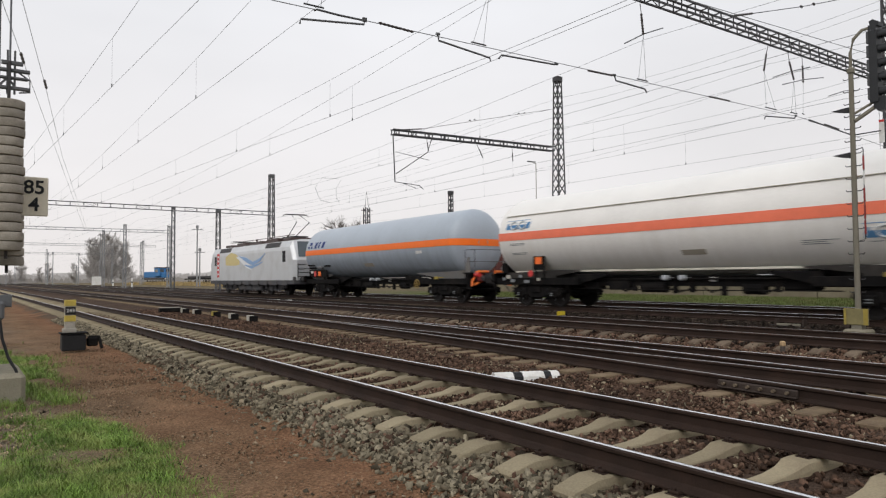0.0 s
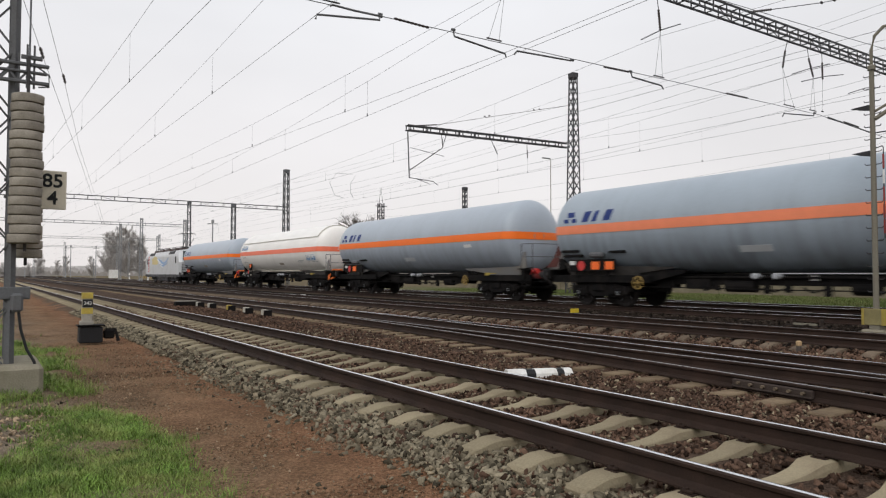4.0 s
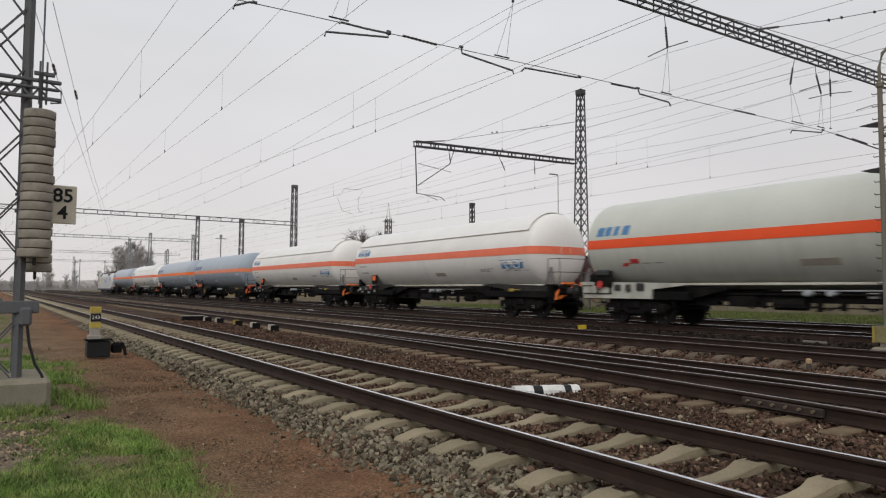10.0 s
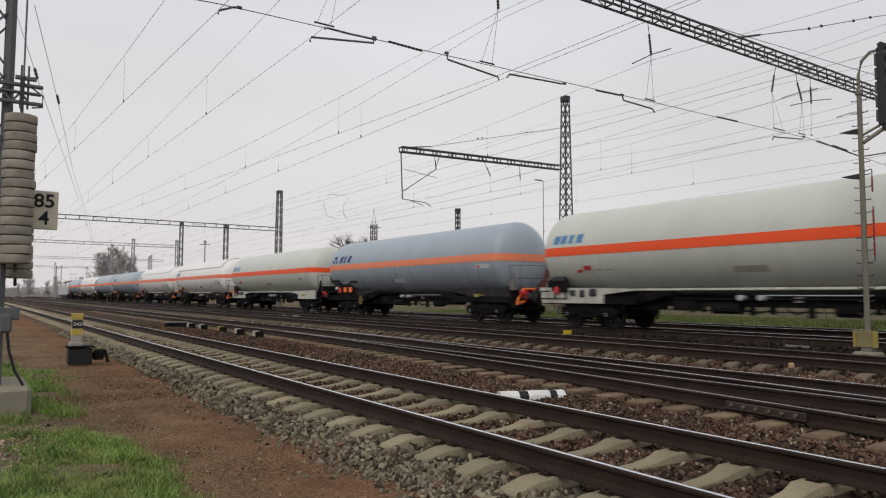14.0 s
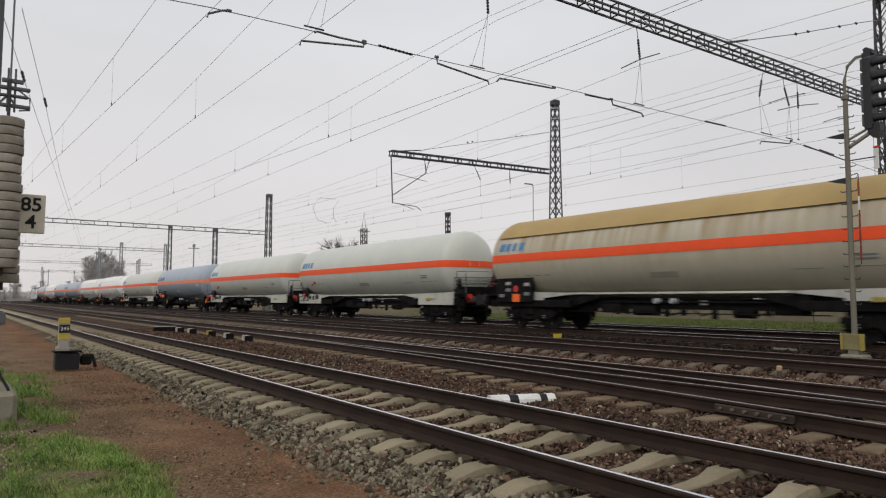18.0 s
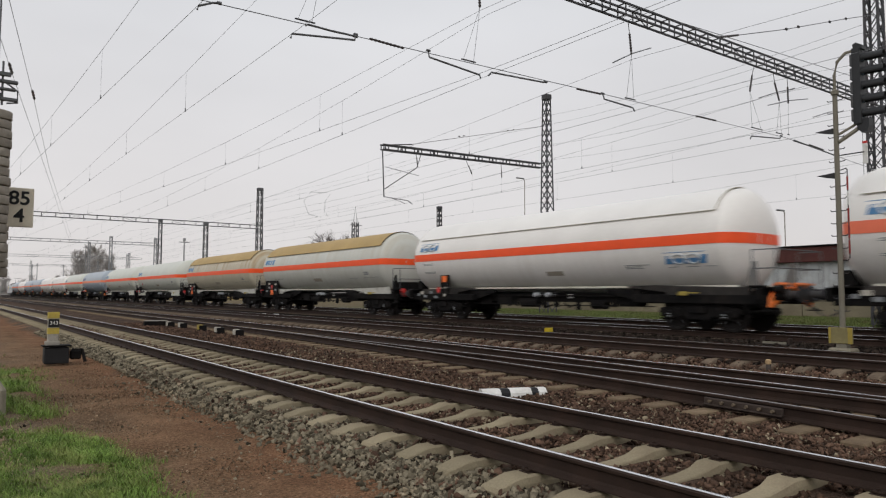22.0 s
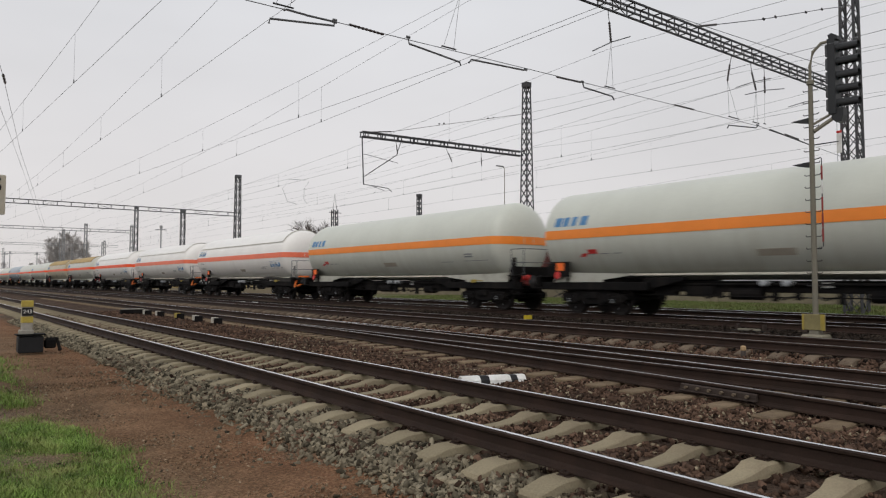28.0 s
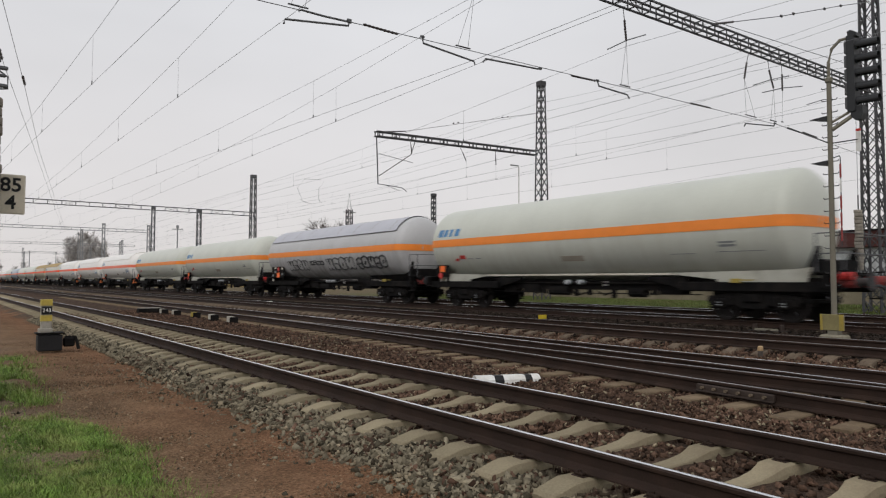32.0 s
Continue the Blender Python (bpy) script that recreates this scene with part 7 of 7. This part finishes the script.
# ---- loose ballast, grass and small stuff ----
def scatter(name, label, mat, areas, seed, category="gravel"):
    """Angular stones lying on the ground, joined into one mesh. areas: (x0, x1, y0, y1, count, size, lift)."""
    r = np.random.default_rng(seed)
    cube = np.array([(x, y, z) for x in (-1, 1) for y in (-1, 1) for z in (-1, 1)], float)
    quads = np.array([(0, 1, 3, 2), (4, 6, 7, 5), (0, 4, 5, 1), (2, 3, 7, 6), (0, 2, 6, 4), (1, 5, 7, 3)])
    vs, count = [], 0
    for x0, x1, y0, y1, n, size, lift in areas:
        x, y = r.uniform(x0, x1, n), y0 + (y1 - y0) * r.uniform(0, 1, n)
        off1 = np.abs((y - 8.12 + 0.3) % 0.6 - 0.3) < 0.15
        off2 = np.abs((y + 1.2 + 0.3) % 0.6 - 0.3) < 0.14
        ok = ~((np.abs(x - X1) < 1.24) & off1) & ~((x > 6.9) & (x < X2 + 1.3) & off2 & (y < 27))
        ok &= (np.abs(x - X1 - 0.7525) > 0.08) & (np.abs(x - X1 + 0.7525) > 0.08)
        x, y = x[ok], y[ok]
        n = len(x)
        s = size * np.minimum(r.lognormal(0, 0.36, n), 1.9)
        z = ground_z(x) + lift * r.uniform(-0.6, 1.0, n)
        q = r.normal(size=(n, 4))
        q /= np.linalg.norm(q, axis=1)[:, None]
        w, a, b, c = q.T
        rot = np.stack([1 - 2 * (b * b + c * c), 2 * (a * b - c * w), 2 * (a * c + b * w), 2 * (a * b + c * w), 1 - 2 * (a * a + c * c), 2 * (b * c - a * w),
                        2 * (a * c - b * w), 2 * (b * c + a * w), 1 - 2 * (a * a + b * b)], 1).reshape(n, 3, 3)
        p = cube[None] * (0.5 * s[:, None, None]) * r.uniform(0.35, 1.15, (n, 8, 3)) * np.stack([r.uniform(0.9, 1.6, n), r.uniform(0.6, 1.1, n), r.uniform(0.3, 0.65, n)], 1)[:, None]
        p = np.einsum("nij,nkj->nki", rot, p) + np.stack([x, y, z], 1)[:, None]
        vs.append(p.reshape(-1, 3))
        count += n
    v = np.concatenate(vs)
    f = (quads[None] + 8 * np.arange(count)[:, None, None]).reshape(-1)
    me = bpy.data.meshes.new(name)
    me.vertices.add(len(v))
    me.vertices.foreach_set("co", v.ravel())
    me.loops.add(len(f))
    me.loops.foreach_set("vertex_index", f)
    me.polygons.add(count * 6)
    me.polygons.foreach_set("loop_start", np.arange(0, len(f), 4))
    me.update(calc_edges=True)
    me.materials.append(mat)
    tagged(new(name, me), label, category, kind="stuff")


scatter("shoulder_ballast", "grey crushed stone on the ballast shoulder", gravel_grey,
        [(2.86, 3.4, -4, 2.6, 5000, 0.045, 0.026), (2.88, 3.35, 2.6, 12, 9500, 0.043, 0.026), (2.7, 2.95, 2.6, 12, 800, 0.036, 0.012), (2.86, 3.4, 12, 30, 9000, 0.055, 0.028), (3.3, 3.75, 2.6, 14, 5500, 0.043, 0.026), (2.4, 2.9, 2.6, 14, 300, 0.033, 0.008),
         (1.0, 2.7, 2.6, 14, 1200, 0.013, 0.006), (-0.2, 1.0, 6.9, 9.4, 500, 0.02, 0.006), (0.8, 2.6, 2.6, 9, 160, 0.022, 0.006)], 11)
scatter("track_ballast", "brown rusty crushed stone between the rails and tracks", gravel_brown,
        [(3.5, 8.3, -4, 2.6, 9000, 0.05, 0.02), (3.6, 5.2, 2.6, 13, 17000, 0.036, 0.024), (2.9, 3.6, 2.6, 14, 3400, 0.042, 0.03), (5.1, 8.3, 2, 13, 36000, 0.035, 0.018), (3.3, 8.4, 13, 34, 26000, 0.042, 0.02), (8.3, 12.4, 2.5, 16, 22000, 0.044, 0.026),
         (10.9, 12.2, 4, 22, 3500, 0.05, 0.02)], 12)
scatter("oily_ballast", "dark oily ballast between the far tracks", gravel_dark, [(12.2, 17.8, 4, 24, 11000, 0.06, 0.02), (17.8, 25.3, 5, 26, 9000, 0.06, 0.02)], 15)
scatter("pale_ballast", "pale stones strewn in the ballast", gravel_pale, [(2.82, 3.4, 2.6, 16, 1100, 0.04, 0.034), (3.6, 5.2, 2.6, 16, 1800, 0.032, 0.026), (5.1, 8.3, 2, 16, 4500, 0.032, 0.022), (8.3, 12.2, 3, 18, 3000, 0.036, 0.028)], 16)
scatter("path_grit", "fine brown grit on the cinder path", path_grit_mat, [(0.9, 2.85, -4, 2.6, 3000, 0.014, 0.005), (0.9, 2.85, 2.6, 12, 12000, 0.012, 0.005), (0.9, 3.0, 12, 20, 4000, 0.016, 0.006)], 13)
scatter("chips", "pale chips and broken twigs on bare soil", wood_chip, [(-0.3, 0.85, 6.7, 9.4, 700, 0.028, 0.006), (0.6, 2.4, 5, 13, 200, 0.02, 0.006)], 14, "debris")


def grass():
    """Tufts of blades on the verge by the mast."""
    r = np.random.default_rng(21)
    pts = []
    rs = random.Random(5)

    def want(x, y):
        e = 0.4 * noise.noise((x * 1.3, y * 1.3, 2)) + 0.25 * noise.noise((x * 4, y * 4, 9)) + rs.uniform(-0.18, 0.12) + rs.choice((0, 0, 0, 0.35)) * rs.random()
        a = x < 1.45 + e * 0.5 - max(0, y - 7.8) * 0.25 and y < 8.95 + e and not (x < 0.55 + e and 6.7 + e < y < 8.7 + e)
        b = x < 1.3 + e * 1.2 and 11.9 + e < y < 15.6 + 2 * e
        c = x < 1.05 + e and 9.45 + e < y < 12.0
        d = x < (0.25 + e * 2 if y < 13.5 else 0.75 + e) and y > 11
        a = a and noise.noise((x * 0.7, y * 0.7, 3)) > -0.1 - 0.9 * min(1, max(0, y / 4)) and noise.noise((x * 0.6, y * 0.6, 5)) > -min(1, max(0, (x + 3.5) / 2.5))
        return a or (b and noise.noise((x * 2.2, y * 1.2, 4)) > -0.2) or (c and noise.noise((x * 3, y * 3, 1)) > -0.15) or (d and noise.noise((x * 0.8, y * 0.5, 6)) > -0.2)
    for x0, x1, y0, y1, n in ((-1.0, 2.2, 2.9, 9, 190000), (-1.0, 2.3, 9, 18, 90000), (-9, 2.2, -6, 2.9, 60000), (-9, -1.0, 2.9, 18, 40000), (-5, 1.3, 13.5, 24, 34000), (-6, 1.0, 24, 60, 22000)):
        xs, ys = r.uniform(x0, x1, n), r.uniform(y0, y1, n)
        pts += [(x, y) for x, y in zip(xs, ys) if want(float(x), float(y))]
    # the turf thins out gradually away from the mast
    for xs, ys in ((r.uniform(-1.0, 1.6, 60000), 2.9 - 7 * r.uniform(0, 1, 60000) ** 1.7), (-1.0 - 6 * r.uniform(0, 1, 70000) ** 1.7, r.uniform(0.5, 9, 70000))):
        pts += [(x, y) for x, y in zip(xs, ys) if want(float(x), float(y))]
    p = np.array(pts)
    n = len(p)
    big = np.where(p[:, 1] > 18, 1.7, 1.0)
    big = big * np.where((p[:, 1] > 9.3) & (p[:, 1] < 18), 1.5, 1.0)
    h = r.uniform(0.025, 0.115, n) * big * (0.7 + 0.5 * np.array([noise.noise((a * 1.5, b * 1.5, 8)) for a, b in pts]))
    a, lean = r.uniform(0, 6.283, n), r.uniform(0.3, 1.3, n)
    w = r.uniform(0.0011, 0.0025, n) * (1 + 0.08 * p[:, 1])
    z = ground_z(p[:, 0]) - 0.015
    dx, dy = np.cos(a), np.sin(a)
    sx, sy = -dy * w, dx * w
    base = np.stack([p[:, 0], p[:, 1], z], 1)
    side = np.stack([sx, sy, 0 * sx], 1)
    mid = base + np.stack([dx * h * lean * 0.35, dy * h * lean * 0.35, h * 0.62], 1)
    tip = base + np.stack([dx * h * lean, dy * h * lean, h], 1)
    v = np.stack([base - side, base + side, mid + side * 0.8, mid - side * 0.8, tip], 1).reshape(-1, 3)
    k = 5 * np.arange(n)[:, None]
    g = Geo()
    g.v = [tuple(q) for q in v]
    g.f = [tuple(q) for q in (np.array([[0, 1, 2, 3]]) + k)] + [tuple(q) for q in (np.array([[3, 2, 4]]) + k)]
    g.m = [0] * len(g.f)
    ob = new("grass", g.mesh("grass", grass_blade, fix=False))
    tagged(ob, "fresh green spring grass on the verge", "grass", kind="stuff")
    # strip beyond the tracks
    m2 = 45000
    x, y = 25.9 + 6.5 * r.uniform(0, 1, m2), 3 + 38 * r.uniform(0, 1, m2) ** 1.2
    g = Geo()
    hh, aa = r.uniform(0.03, 0.11, m2), r.uniform(0, 6.283, m2)
    zz = ground_z(x)
    for i in range(m2):
        cx, cy, c, s = x[i], y[i], math.cos(aa[i]), math.sin(aa[i])
        j = len(g.v)
        g.v += [(cx - 0.02 * s, cy + 0.02 * c, zz[i]), (cx + 0.02 * s, cy - 0.02 * c, zz[i]), (cx + c * hh[i] * 0.5, cy + s * hh[i] * 0.5, zz[i] + hh[i])]
        g.f.append((j, j + 1, j + 2))
    g.m = [0] * len(g.f)
    tagged(new("grass", g.mesh("grass", strip_grass, fix=False)), "dull green grass strip behind the far track", "grass", kind="stuff")
    # dry reeds by the far siding
    g = Geo()
    for i in range(9000):
        cx, cy = 33.5 + 10 * r.uniform(), 105 + 85 * r.uniform()
        c, s, q = math.cos(i), math.sin(i), r.uniform(0.4, 1.3)
        j = len(g.v)
        g.v += [(cx - 0.09 * s, cy + 0.09 * c, -0.3), (cx + 0.09 * s, cy - 0.09 * c, -0.3), (cx + c * 0.2, cy + s * 0.2, q - 0.3)]
        g.f.append((j, j + 1, j + 2))
    g.m = [0] * len(g.f)
    tagged(new("dry_reeds", g.mesh("dry_reeds", dry_grass, fix=False)), "straw-coloured dry reeds by the far siding", "reeds", kind="stuff")


grass()

# ---- movement ----
# where the front shoulder of the first tank is, second by second
TRAVEL = [39.41, 47.75, 56.21, 64.77, 73.43, 82.19, 91.05, 100.0, 109.04, 118.17, 127.39, 136.7, 146.1, 155.59, 165.18, 174.86, 184.63, 194.51, 204.47,
          214.54, 224.7, 234.95, 245.3, 255.74, 266.26, 276.87, 287.56, 298.32, 309.15, 320.03, 330.95, 341.9, 352.87]


def motions():
    """The train rolls away along its track; its wheels turn with it."""
    walk(LOCO, [(t, pose(X4, s + 1.2, 0.1)) for t, s in enumerate(TRAVEL)])
    for w, back in zip(WAGONS, BEHIND):
        walk(w, [(t, pose(X4, s - back + 1.2, 0.1)) for t, s in enumerate(TRAVEL)])
    ticks = [k / FPS for k in range(0, 32 * FPS + 1)]
    turned = [math.degrees(float(np.interp(t, range(33), TRAVEL)) / 0.46) for t in ticks]
    spins = {}
    for vehicle in [LOCO] + WAGONS:
        for ws in vehicle.children_recursive:
            if ws.name.startswith("wheelset"):
                a = round(ws.matrix_basis.translation.y, 3)
                if a not in spins:
                    spins[a] = [(t, pose(0, a, 0.46, -q)) for t, q in zip(ticks, turned)]
                walk(ws, spins[a])


motions()
